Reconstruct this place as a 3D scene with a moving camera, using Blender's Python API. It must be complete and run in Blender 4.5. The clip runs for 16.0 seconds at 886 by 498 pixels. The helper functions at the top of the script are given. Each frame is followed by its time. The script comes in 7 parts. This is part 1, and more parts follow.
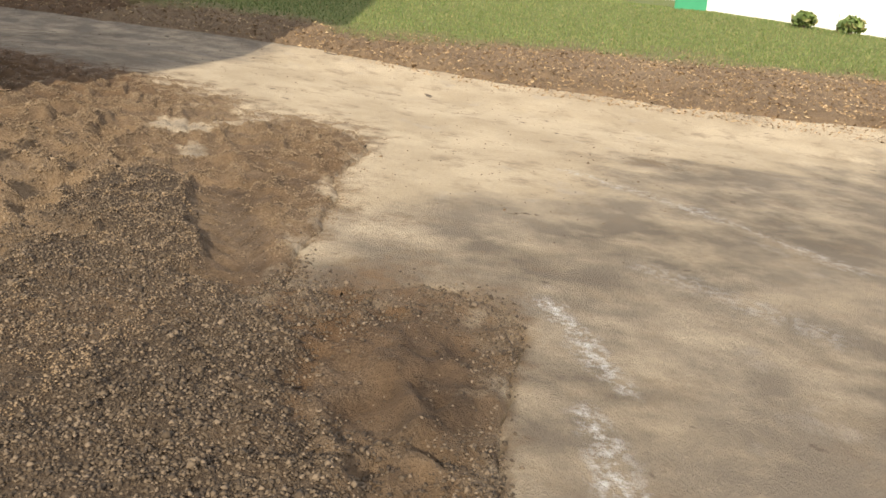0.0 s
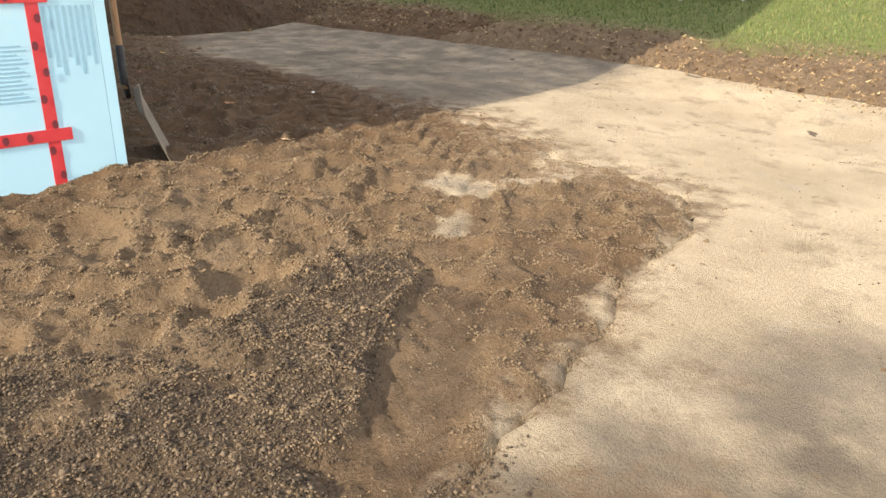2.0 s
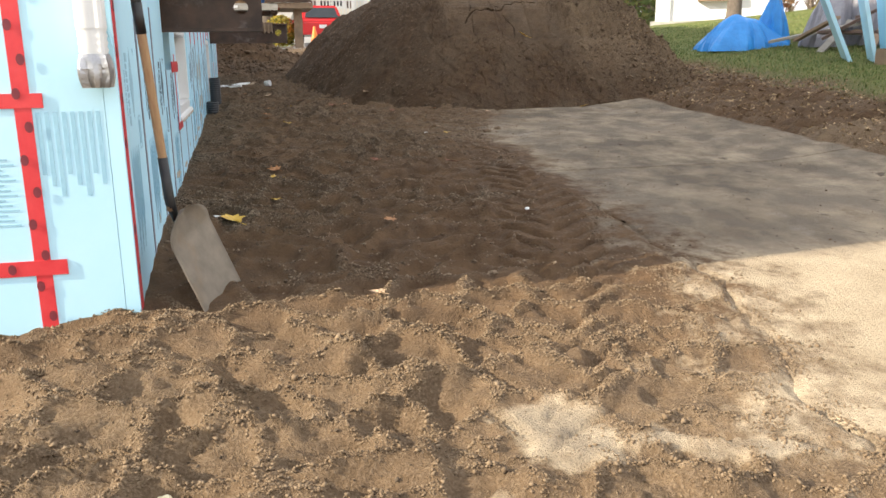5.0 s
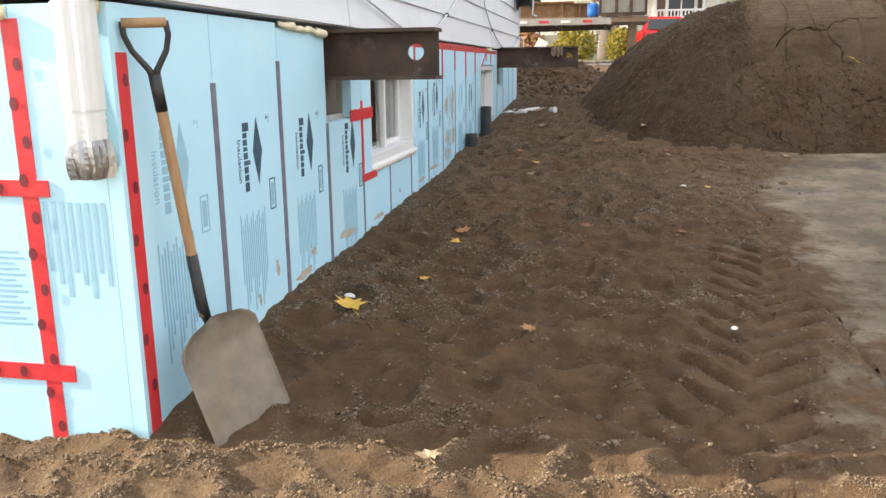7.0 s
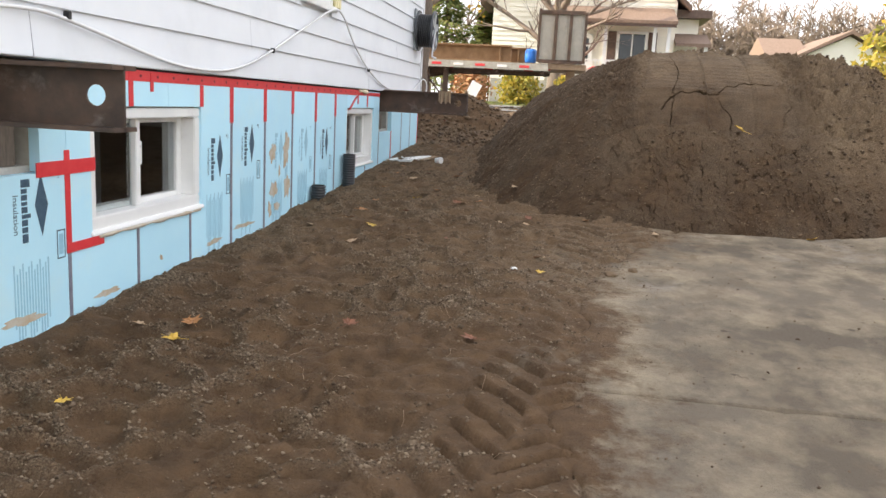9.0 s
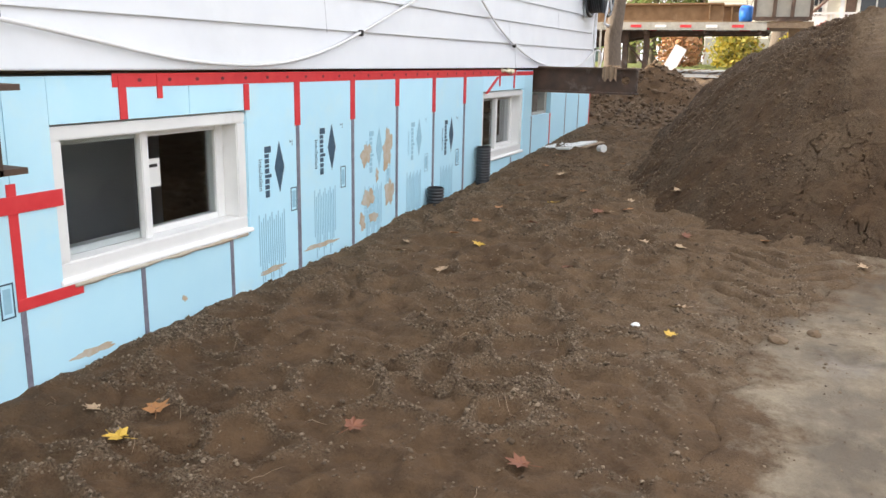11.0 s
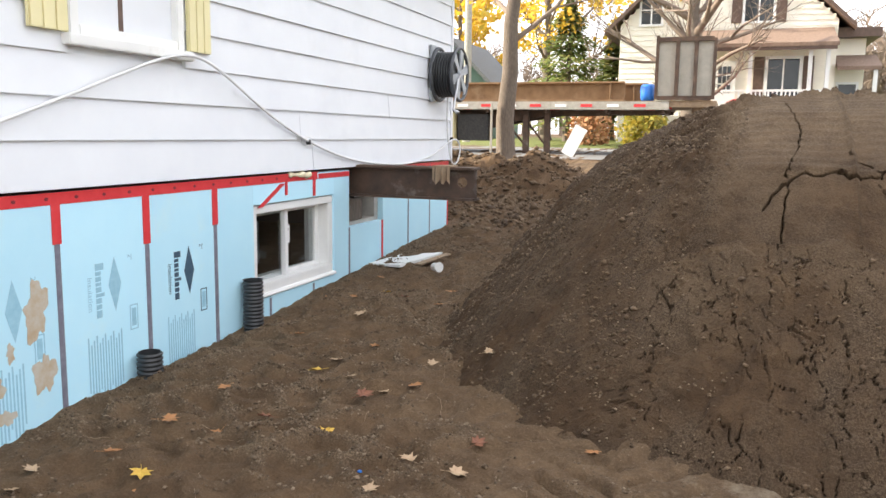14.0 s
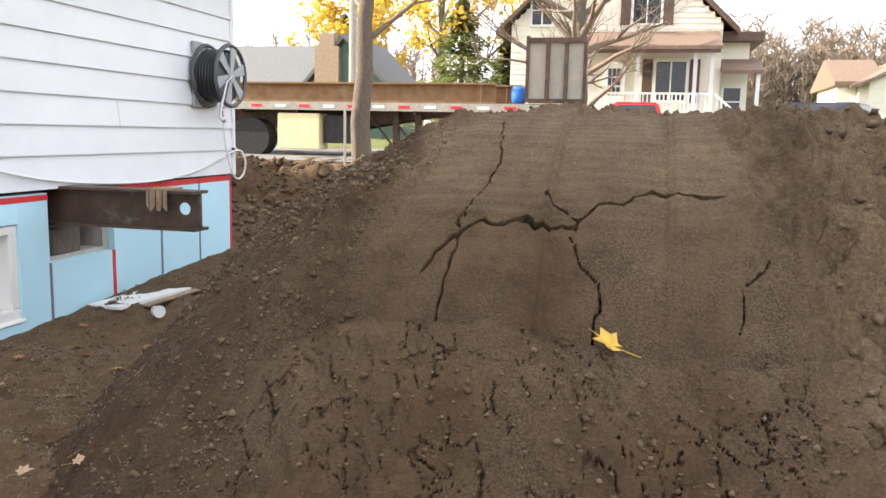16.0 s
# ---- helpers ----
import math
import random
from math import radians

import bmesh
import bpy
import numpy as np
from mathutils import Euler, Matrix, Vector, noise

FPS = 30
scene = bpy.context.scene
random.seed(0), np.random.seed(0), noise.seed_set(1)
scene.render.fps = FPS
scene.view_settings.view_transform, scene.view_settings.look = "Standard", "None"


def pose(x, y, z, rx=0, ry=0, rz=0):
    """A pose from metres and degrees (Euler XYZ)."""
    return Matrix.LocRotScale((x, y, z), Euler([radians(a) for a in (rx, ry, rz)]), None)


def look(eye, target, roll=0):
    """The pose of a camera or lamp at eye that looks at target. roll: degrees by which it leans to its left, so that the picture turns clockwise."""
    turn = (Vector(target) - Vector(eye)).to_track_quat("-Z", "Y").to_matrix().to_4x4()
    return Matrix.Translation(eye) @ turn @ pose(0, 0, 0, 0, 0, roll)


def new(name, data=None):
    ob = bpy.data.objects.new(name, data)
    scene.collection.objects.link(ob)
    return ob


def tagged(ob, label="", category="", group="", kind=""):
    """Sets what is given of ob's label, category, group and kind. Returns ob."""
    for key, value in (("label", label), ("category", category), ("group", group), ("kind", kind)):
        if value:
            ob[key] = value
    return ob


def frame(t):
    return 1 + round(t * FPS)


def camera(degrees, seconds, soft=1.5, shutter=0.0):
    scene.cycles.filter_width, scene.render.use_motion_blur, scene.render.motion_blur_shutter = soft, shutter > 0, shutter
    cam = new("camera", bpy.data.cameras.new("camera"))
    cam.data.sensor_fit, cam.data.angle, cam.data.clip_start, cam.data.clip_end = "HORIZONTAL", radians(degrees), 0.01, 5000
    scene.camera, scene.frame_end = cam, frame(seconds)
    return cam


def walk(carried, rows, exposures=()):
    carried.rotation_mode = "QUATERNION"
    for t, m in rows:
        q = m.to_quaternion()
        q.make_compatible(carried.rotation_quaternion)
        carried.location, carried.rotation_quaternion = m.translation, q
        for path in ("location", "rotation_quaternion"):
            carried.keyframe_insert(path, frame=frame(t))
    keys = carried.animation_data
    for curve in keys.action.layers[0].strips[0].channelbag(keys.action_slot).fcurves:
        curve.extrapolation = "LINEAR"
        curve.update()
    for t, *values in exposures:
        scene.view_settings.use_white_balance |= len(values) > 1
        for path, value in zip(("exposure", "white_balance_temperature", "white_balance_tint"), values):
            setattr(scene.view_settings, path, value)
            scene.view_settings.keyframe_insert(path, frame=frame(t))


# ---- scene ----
cam = camera(57.8, 16.0)
PATH = [
    (0, (-2.961, -4.037, 1.127), (-1.141, -3.472, 0.521), 2.3),
    (0.5, (-2.688, -4.036, 1.144), (-0.989, -3.201, 0.498), -0.5),
    (1, (-2.361, -3.975, 1.196), (-0.858, -2.863, 0.485), 0.7),
    (1.5, (-1.985, -3.851, 1.216), (-0.593, -2.581, 0.545), 0.1),
    (2, (-1.591, -3.809, 1.243), (-0.263, -2.445, 0.63), -1.4),
    (2.5, (-1.198, -3.768, 1.295), (0.007, -2.318, 0.626), -1.2),
    (3, (-0.808, -3.65, 1.33), (0.368, -2.119, 0.808), 2.3),
    (3.5, (-0.416, -3.603, 1.342), (0.51, -1.894, 0.871), 0.0),
    (4, (-0.071, -3.523, 1.35), (0.573, -1.707, 0.814), -2.1),
    (4.2, (0.047, -3.441, 1.342), (0.676, -1.607, 0.853), -1.2),
    (6.3, (1.052, -2.473, 1.542), (1.017, -0.528, 1.081), -1.4),
    (6.5, (1.164, -2.375, 1.548), (1.046, -0.426, 1.117), -0.9),
    (7, (1.398, -2.141, 1.609), (1.014, -0.229, 1.165), -0.7),
    (7.5, (1.553, -1.829, 1.635), (1.075, 0.072, 1.236), 0.9),
    (8, (1.836, -1.576, 1.661), (1.485, 0.363, 1.317), -0.6),
    (8.5, (2.085, -1.313, 1.696), (1.661, 0.605, 1.32), -1.0),
    (9, (2.28, -0.949, 1.724), (1.988, 0.997, 1.365), 3.0),
    (9.5, (2.412, -0.587, 1.745), (1.974, 1.328, 1.369), 0.5),
    (9.7, (2.471, -0.464, 1.763), (1.931, 1.423, 1.382), 0.4),
    (11.8, (2.636, 1.085, 1.941), (1.836, 2.854, 1.459), 1.1),
    (12, (2.657, 1.246, 1.949), (1.96, 3.068, 1.507), 2.4),
    (12.5, (2.698, 1.602, 2.0), (2.104, 3.465, 1.578), 2.2),
    (13, (2.746, 1.9, 2.023), (1.953, 3.694, 1.634), 0.0),
    (13.5, (2.841, 2.235, 2.053), (2.066, 4.048, 1.722), -1.2),
    (14, (2.911, 2.617, 2.097), (2.252, 4.484, 1.814), 0.8),
    (14.5, (3.101, 2.976, 2.115), (2.472, 4.856, 1.849), -0.3),
    (15, (3.336, 3.324, 2.183), (2.867, 5.243, 1.867), 1.1),
    (15.5, (3.518, 3.689, 2.229), (3.102, 5.618, 1.907), 2.7),
    (16, (3.805, 4.022, 2.242), (3.335, 5.945, 1.957), 1.2),
]
walk(cam, [(t, look(eye, target, roll)) for t, eye, target, roll in PATH],
     [(0.0, 0.0), (1.0, 0.15), (2.0, 0.32), (4.0, 0.42), (6.5, 0.66), (8.0, 0.69), (9.5, 0.85), (13.0, 0.99), (16.0, 0.96)])


# ---- world, sun, exposure ----
SUN_EL, SUN_TO = 27.0, Vector((1.0, 0.12, 0.0)).normalized()
world = bpy.data.worlds.new("sky")
scene.world = world
world.use_nodes = True
wn = world.node_tree.nodes
sky = wn.new("ShaderNodeTexSky")
sky.sky_type = "NISHITA"
sky.sun_disc = False
sky.sun_elevation, sky.sun_rotation = radians(SUN_EL), radians(263.2)
sky.air_density, sky.dust_density, sky.ozone_density = 1.0, 2.0, 1.0
haze = wn.new("ShaderNodeMix")
haze.data_type = "RGBA"
haze.inputs[0].default_value = 0.72
haze.inputs[7].default_value = (10.7, 10.7, 11.1, 1)
world.node_tree.links.new(sky.outputs[0], haze.inputs[6])
wn["Background"].inputs[1].default_value = 0.135
world.node_tree.links.new(haze.outputs[2], wn["Background"].inputs[0])
sun = new("sun", bpy.data.lights.new("sun", "SUN"))
sun.data.energy, sun.data.angle, sun.data.color = 6.9, radians(0.6), (1.0, 0.88, 0.70)
sun.matrix_world = look((-30, -4, 25), Vector((-30, -4, 25)) + Vector((SUN_TO.x, SUN_TO.y, -math.tan(radians(SUN_EL)))))

# ---- materials ----
def node_mat(name):
    m = bpy.data.materials.new(name)
    m.use_nodes = True
    nt = m.node_tree
    return m, nt, nt.nodes["Principled BSDF"]


def noise_node(nt, vec, scale, detail=5.0, rough=0.6):
    n = nt.nodes.new("ShaderNodeTexNoise")
    n.inputs["Scale"].default_value, n.inputs["Detail"].default_value, n.inputs["Roughness"].default_value = scale, detail, rough
    nt.links.new(vec, n.inputs["Vector"])
    return n.outputs["Fac"]


def ramp_node(nt, fac, lo, hi, c0=(0, 0, 0), c1=(1, 1, 1)):
    r = nt.nodes.new("ShaderNodeValToRGB")
    r.color_ramp.elements[0].position, r.color_ramp.elements[1].position = lo, hi
    r.color_ramp.elements[0].color, r.color_ramp.elements[1].color = (*c0, 1), (*c1, 1)
    nt.links.new(fac, r.inputs[0])
    return r.outputs[0]


def mix_node(nt, fac, a, b, mode="MIX"):
    m = nt.nodes.new("ShaderNodeMix")
    m.data_type, m.blend_type = "RGBA", mode
    for sock, val in ((m.inputs[0], fac), (m.inputs[6], a), (m.inputs[7], b)):
        if isinstance(val, (int, float)):
            sock.default_value = val
        elif isinstance(val, tuple):
            sock.default_value = (*val, 1)
        else:
            nt.links.new(val, sock)
    return m.outputs[2]


def bump_node(nt, bsdf, fac, strength, dist):
    b = nt.nodes.new("ShaderNodeBump")
    b.inputs["Strength"].default_value, b.inputs["Distance"].default_value = strength, dist
    nt.links.new(fac, b.inputs["Height"])
    nt.links.new(b.outputs[0], bsdf.inputs["Normal"])


def mat(name, c0, c1, scale=8.0, rough=0.7, metal=0.0, bump=0.2, dist=0.004, stain=None, stain_scale=1.3, stain_lo=0.5, vary=0.0, stretch=None):
    """Two-scale surface: fine grain between two colours, broad stains, relief."""
    m, nt, bsdf = node_mat(name)
    tc = nt.nodes.new("ShaderNodeTexCoord").outputs["Object"]
    if stretch:
        mp = nt.nodes.new("ShaderNodeMapping")
        mp.inputs["Scale"].default_value = stretch
        nt.links.new(tc, mp.inputs[0])
        tc = mp.outputs[0]
    fine = noise_node(nt, tc, scale)
    col = mix_node(nt, ramp_node(nt, fine, 0.3, 0.7), c0, c1)
    if stain:
        col = mix_node(nt, ramp_node(nt, noise_node(nt, tc, stain_scale, 6, 0.65), stain_lo, stain_lo + 0.22), col, stain)
    if vary:
        inf = nt.nodes.new("ShaderNodeObjectInfo")
        hsv = nt.nodes.new("ShaderNodeHueSaturation")
        mr = nt.nodes.new("ShaderNodeMapRange")
        mr.inputs["To Min"].default_value, mr.inputs["To Max"].default_value = 1 - vary, 1 + vary
        nt.links.new(inf.outputs["Random"], mr.inputs[0])
        nt.links.new(mr.outputs[0], hsv.inputs["Value"])
        nt.links.new(col, hsv.inputs["Color"])
        col = hsv.outputs[0]
    nt.links.new(col, bsdf.inputs["Base Color"])
    bsdf.inputs["Roughness"].default_value, bsdf.inputs["Metallic"].default_value = rough, metal
    if bump:
        bump_node(nt, bsdf, noise_node(nt, tc, scale * 2.3, 6), bump, dist)
    return m


def island_mat(name, colors, rough=0.9, thin=0.0):
    """For joined small pieces: each piece takes its own colour."""
    m, nt, bsdf = node_mat(name)
    geo = nt.nodes.new("ShaderNodeNewGeometry")
    r = nt.nodes.new("ShaderNodeValToRGB")
    els = r.color_ramp.elements
    while len(els) < len(colors):
        els.new(0.5)
    for i, c in enumerate(colors):
        els[i].position, els[i].color = i / max(1, len(colors) - 1), (*c, 1)
    nt.links.new(geo.outputs["Random Per Island"], r.inputs[0])
    nt.links.new(r.outputs[0], bsdf.inputs["Base Color"])
    bsdf.inputs["Roughness"].default_value = rough
    if thin:
        tr, mx = nt.nodes.new("ShaderNodeBsdfTranslucent"), nt.nodes.new("ShaderNodeMixShader")
        mx.inputs[0].default_value = thin
        nt.links.new(r.outputs[0], tr.inputs[0])
        nt.links.new(bsdf.outputs[0], mx.inputs[1])
        nt.links.new(tr.outputs[0], mx.inputs[2])
        nt.links.new(mx.outputs[0], nt.nodes["Material Output"].inputs[0])
    return m


def glass_mat(name, tint, rough=0.03):
    m, nt, bsdf = node_mat(name)
    bsdf.inputs["Base Color"].default_value = (*tint, 1)
    bsdf.inputs["Roughness"].default_value = rough
    bsdf.inputs["Transmission Weight"].default_value = 1.0
    bsdf.inputs["IOR"].default_value = 1.45
    return m


SOIL_DARK, SOIL_MID, SOIL_RED = (0.066, 0.042, 0.024), (0.122, 0.078, 0.043), (0.152, 0.094, 0.050)


def slab_colour(nt, tc, sun_dust):
    """Grey concrete, tan where dust lies and where sunlight is painted in, with trodden streaks, wet spots and pale
    scuffs.
    """
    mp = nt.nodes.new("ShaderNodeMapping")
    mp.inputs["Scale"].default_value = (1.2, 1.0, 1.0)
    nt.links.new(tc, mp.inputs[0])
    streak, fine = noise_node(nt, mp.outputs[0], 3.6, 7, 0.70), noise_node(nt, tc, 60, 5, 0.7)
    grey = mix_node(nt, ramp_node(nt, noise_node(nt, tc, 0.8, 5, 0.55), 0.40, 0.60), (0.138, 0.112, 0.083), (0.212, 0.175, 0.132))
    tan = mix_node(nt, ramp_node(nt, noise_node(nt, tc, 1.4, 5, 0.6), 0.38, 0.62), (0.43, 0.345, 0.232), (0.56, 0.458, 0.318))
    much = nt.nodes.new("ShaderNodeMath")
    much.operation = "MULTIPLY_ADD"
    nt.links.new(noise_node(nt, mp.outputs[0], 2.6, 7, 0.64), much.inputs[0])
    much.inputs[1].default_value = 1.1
    nt.links.new(sun_dust, much.inputs[2])
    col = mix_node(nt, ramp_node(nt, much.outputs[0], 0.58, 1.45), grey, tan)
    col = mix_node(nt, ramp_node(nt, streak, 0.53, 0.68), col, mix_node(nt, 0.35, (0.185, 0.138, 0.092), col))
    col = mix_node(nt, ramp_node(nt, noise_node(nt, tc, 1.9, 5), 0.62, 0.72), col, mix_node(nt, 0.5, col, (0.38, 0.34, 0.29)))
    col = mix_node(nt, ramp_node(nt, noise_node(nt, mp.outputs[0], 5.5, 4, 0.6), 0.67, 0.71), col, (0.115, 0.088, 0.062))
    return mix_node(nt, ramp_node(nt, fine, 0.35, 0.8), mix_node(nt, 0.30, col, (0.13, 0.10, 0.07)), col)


def soil_mat(name, damp=1.0):
    """Damp sandy soil. zone: dry crust, lawn, gravel; crust: bare slab, lime dust."""
    m, nt, bsdf = node_mat(name)
    tc = nt.nodes.new("ShaderNodeTexCoord").outputs["Object"]
    big, mid, fine = noise_node(nt, tc, 0.9, 6, 0.6), noise_node(nt, tc, 7, 6, 0.7), noise_node(nt, tc, 90, 4, 0.7)
    wet = lambda c: tuple(damp * q for q in c)
    col = mix_node(nt, ramp_node(nt, big, 0.35, 0.65), wet(SOIL_MID), wet(SOIL_RED))
    col = mix_node(nt, ramp_node(nt, mid, 0.38, 0.62), wet(SOIL_DARK), col)
    col = mix_node(nt, ramp_node(nt, fine, 0.52, 0.72), col, wet((0.205, 0.148, 0.098)))

    def masks(attribute):
        at = nt.nodes.new("ShaderNodeAttribute")
        at.attribute_name = attribute
        sep = nt.nodes.new("ShaderNodeSeparateColor")
        nt.links.new(at.outputs["Color"], sep.inputs[0])
        return sep.outputs
    zone, crust, wear = masks("zone"), masks("crust"), masks("wear")
    flat = mix_node(nt, ramp_node(nt, mid, 0.36, 0.64), wet((0.078, 0.045, 0.023)), wet((0.130, 0.076, 0.038)))
    grit = mix_node(nt, ramp_node(nt, noise_node(nt, tc, 130, 3, 0.7), 0.44, 0.60), wet((0.072, 0.046, 0.027)), wet((0.225, 0.162, 0.104)))
    col = mix_node(nt, 0.8, col, mix_node(nt, wear[1], flat, grit))
    dry = mix_node(nt, ramp_node(nt, mid, 0.35, 0.65), (0.112, 0.075, 0.043), (0.198, 0.137, 0.080))
    dry = mix_node(nt, ramp_node(nt, fine, 0.45, 0.75), dry, (0.29, 0.215, 0.142))
    col = mix_node(nt, zone[0], col, dry)
    grav = mix_node(nt, ramp_node(nt, fine, 0.4, 0.62), (0.040, 0.027, 0.017), (0.098, 0.072, 0.048))
    col = mix_node(nt, zone[2], col, grav)
    col = mix_node(nt, wear[2], col, mix_node(nt, ramp_node(nt, mid, 0.38, 0.62), (0.050, 0.032, 0.019), (0.098, 0.064, 0.038)))
    lawn = mix_node(nt, ramp_node(nt, mid, 0.35, 0.65), (0.095, 0.118, 0.030), (0.155, 0.175, 0.050))
    lawn = mix_node(nt, ramp_node(nt, fine, 0.5, 0.75), lawn, (0.20, 0.175, 0.078))
    col = mix_node(nt, zone[1], col, lawn)
    edge = nt.nodes.new("ShaderNodeMath")
    edge.operation = "MULTIPLY_ADD"
    nt.links.new(noise_node(nt, tc, 5.5, 7, 0.72), edge.inputs[0])
    edge.inputs[1].default_value = 1.0
    nt.links.new(crust[0], edge.inputs[2])
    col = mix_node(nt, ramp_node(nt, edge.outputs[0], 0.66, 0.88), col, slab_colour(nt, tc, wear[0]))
    lime = nt.nodes.new("ShaderNodeMath")
    lime.operation = "MULTIPLY"
    nt.links.new(crust[1], lime.inputs[0])
    nt.links.new(ramp_node(nt, noise_node(nt, tc, 22, 6, 0.75), 0.46, 0.66), lime.inputs[1])
    col = mix_node(nt, lime.outputs[0], col, (0.55, 0.54, 0.52))
    nt.links.new(col, bsdf.inputs["Base Color"])
    bsdf.inputs["Roughness"].default_value = 0.92
    bsdf.inputs["Specular IOR Level"].default_value = 0.25
    add = nt.nodes.new("ShaderNodeMath")
    nt.links.new(mid, add.inputs[0])
    nt.links.new(fine, add.inputs[1])
    bump_node(nt, bsdf, add.outputs[0], 0.85, 0.018)
    return m


M_SOIL = soil_mat("damp_soil")
M_DUG = soil_mat("freshly_dug_soil", 0.67)
M_FOAM = mat("blue_foam", (0.48, 0.78, 0.93), (0.53, 0.82, 0.95), 3, 0.5, 0, 0.12, 0.002, (0.60, 0.81, 0.86), 1.7, 0.56, vary=0.05)
M_TAPE = mat("red_tape", (0.62, 0.035, 0.045), (0.70, 0.06, 0.065), 14, 0.35, 0, 0.25, 0.002)
M_TAPE_MARK = mat("tape_print", (0.16, 0.02, 0.03), (0.2, 0.03, 0.04), 14, 0.45, 0, 0)
M_SEAM = mat("grey_seam_tape", (0.14, 0.14, 0.18), (0.24, 0.24, 0.29), 20, 0.4, 0, 0.2, 0.002, (0.28, 0.27, 0.27), 5, 0.58)
M_PRINT = mat("navy_print", (0.035, 0.075, 0.12), (0.06, 0.11, 0.16), 30, 0.5, 0, 0)
M_PRINT_PALE = mat("faded_print", (0.27, 0.50, 0.63), (0.34, 0.58, 0.70), 30, 0.5, 0, 0)
M_MUD = mat("mud_smear", (0.44, 0.33, 0.21), (0.52, 0.50, 0.44), 14, 0.9, 0, 0.4, 0.003)
M_CONC = mat("foundation_concrete", (0.36, 0.35, 0.32), (0.47, 0.45, 0.41), 12, 0.85, 0, 0.4, 0.006, (0.26, 0.24, 0.2), 2.0, 0.55)
M_SIDING = mat("white_siding", (0.72, 0.74, 0.78), (0.77, 0.79, 0.82), 2.5, 0.45, 0, 0.06, 0.002, (0.66, 0.68, 0.71), 0.9, 0.56, vary=0.02)
M_VINYL = mat("white_vinyl", (0.75, 0.75, 0.74), (0.82, 0.82, 0.80), 4, 0.35, 0, 0.03, 0.001, (0.62, 0.60, 0.56), 3.5, 0.62)
M_CREAM = mat("cream_paint", (0.74, 0.66, 0.36), (0.78, 0.71, 0.42), 5, 0.5, 0, 0.08, 0.002)
M_GLASS = glass_mat("window_glass", (0.85, 0.9, 0.9))
M_HOLLOW_SHADE = mat("painted_hollow_shade", (0.015, 0.016, 0.018), (0.03, 0.03, 0.032), 4, 0.9, 0, 0)
M_CELLAR = mat("grey_cellar_wall", (0.34, 0.36, 0.39), (0.44, 0.46, 0.49), 4, 0.9, 0, 0.1, 0.003)
M_STEEL = mat("rusty_steel", (0.052, 0.037, 0.030), (0.125, 0.076, 0.052), 7, 0.66, 0.3, 0.6, 0.005, (0.24, 0.205, 0.175), 6, 0.57)
M_RUST = mat("old_rust_beam", (0.20, 0.115, 0.055), (0.31, 0.19, 0.10), 4, 0.7, 0.2, 0.4, 0.004, (0.40, 0.29, 0.18), 1.6, 0.58)
M_BLADE = mat("worn_shovel_steel", (0.17, 0.142, 0.108), (0.25, 0.210, 0.160), 14, 0.6, 0.25, 0.25, 0.002, (0.24, 0.175, 0.11), 5, 0.55)
M_ASH = mat("weathered_ash_wood", (0.30, 0.175, 0.085), (0.42, 0.27, 0.14), 18, 0.6, 0, 0.25, 0.002, (0.22, 0.13, 0.07), 4, 0.62, stretch=(4, 4, 0.6))
M_BLACKSTEEL = mat("black_socket", (0.025, 0.026, 0.028), (0.055, 0.053, 0.05), 18, 0.45, 0.5, 0.2, 0.002)
M_FOILED = mat("torn_foil", (0.34, 0.34, 0.35), (0.62, 0.62, 0.63), 12, 0.3, 0.9, 0.6, 0.01)
M_WHITE = mat("white_paint", (0.74, 0.74, 0.72), (0.80, 0.80, 0.78), 6, 0.5, 0, 0.1, 0.002, (0.6, 0.59, 0.56), 2.5, 0.6)
M_BLACKPIPE = mat("black_drain_plastic", (0.018, 0.019, 0.021), (0.032, 0.033, 0.035), 10, 0.4, 0, 0.05, 0.001)
M_HOSE = mat("white_hose", (0.70, 0.70, 0.70), (0.78, 0.78, 0.78), 20, 0.45, 0, 0)
M_REEL = mat("dark_grey_plastic", (0.055, 0.06, 0.068), (0.085, 0.09, 0.1), 10, 0.45, 0, 0.05, 0.001)
M_REELPALE = mat("grey_reel_plastic", (0.30, 0.32, 0.34), (0.36, 0.38, 0.40), 10, 0.45, 0, 0.05, 0.001)
M_YFOAM = mat("cured_spray_foam", (0.72, 0.64, 0.42), (0.82, 0.76, 0.56), 25, 0.8, 0, 0.7, 0.01)
M_BARK = mat("grey_bark", (0.10, 0.08, 0.062), (0.18, 0.145, 0.118), 16, 0.95, 0, 0.8, 0.015, (0.10, 0.09, 0.07), 3, 0.58, stretch=(3, 3, 0.7))
M_TWIG = mat("grey_brown_twig", (0.15, 0.11, 0.085), (0.24, 0.19, 0.15), 12, 0.9, 0, 0)
M_ROAD = mat("grey_asphalt", (0.13, 0.13, 0.135), (0.20, 0.20, 0.20), 30, 0.85, 0, 0.3, 0.004, (0.25, 0.235, 0.21), 0.8, 0.55)
M_ROOF = mat("grey_shingle", (0.10, 0.105, 0.11), (0.17, 0.175, 0.18), 14, 0.9, 0, 0.5, 0.01)
M_ROOFBROWN = mat("brown_shingle", (0.17, 0.115, 0.085), (0.24, 0.165, 0.125), 10, 0.9, 0, 0.5, 0.01)
M_CREAMSIDE = mat("cream_siding", (0.80, 0.75, 0.64), (0.85, 0.81, 0.71), 1.2, 0.6, 0, 0.1, 0.003, vary=0.03)
M_BROWN = mat("brown_trim", (0.085, 0.052, 0.038), (0.13, 0.08, 0.06), 8, 0.6, 0, 0.1)
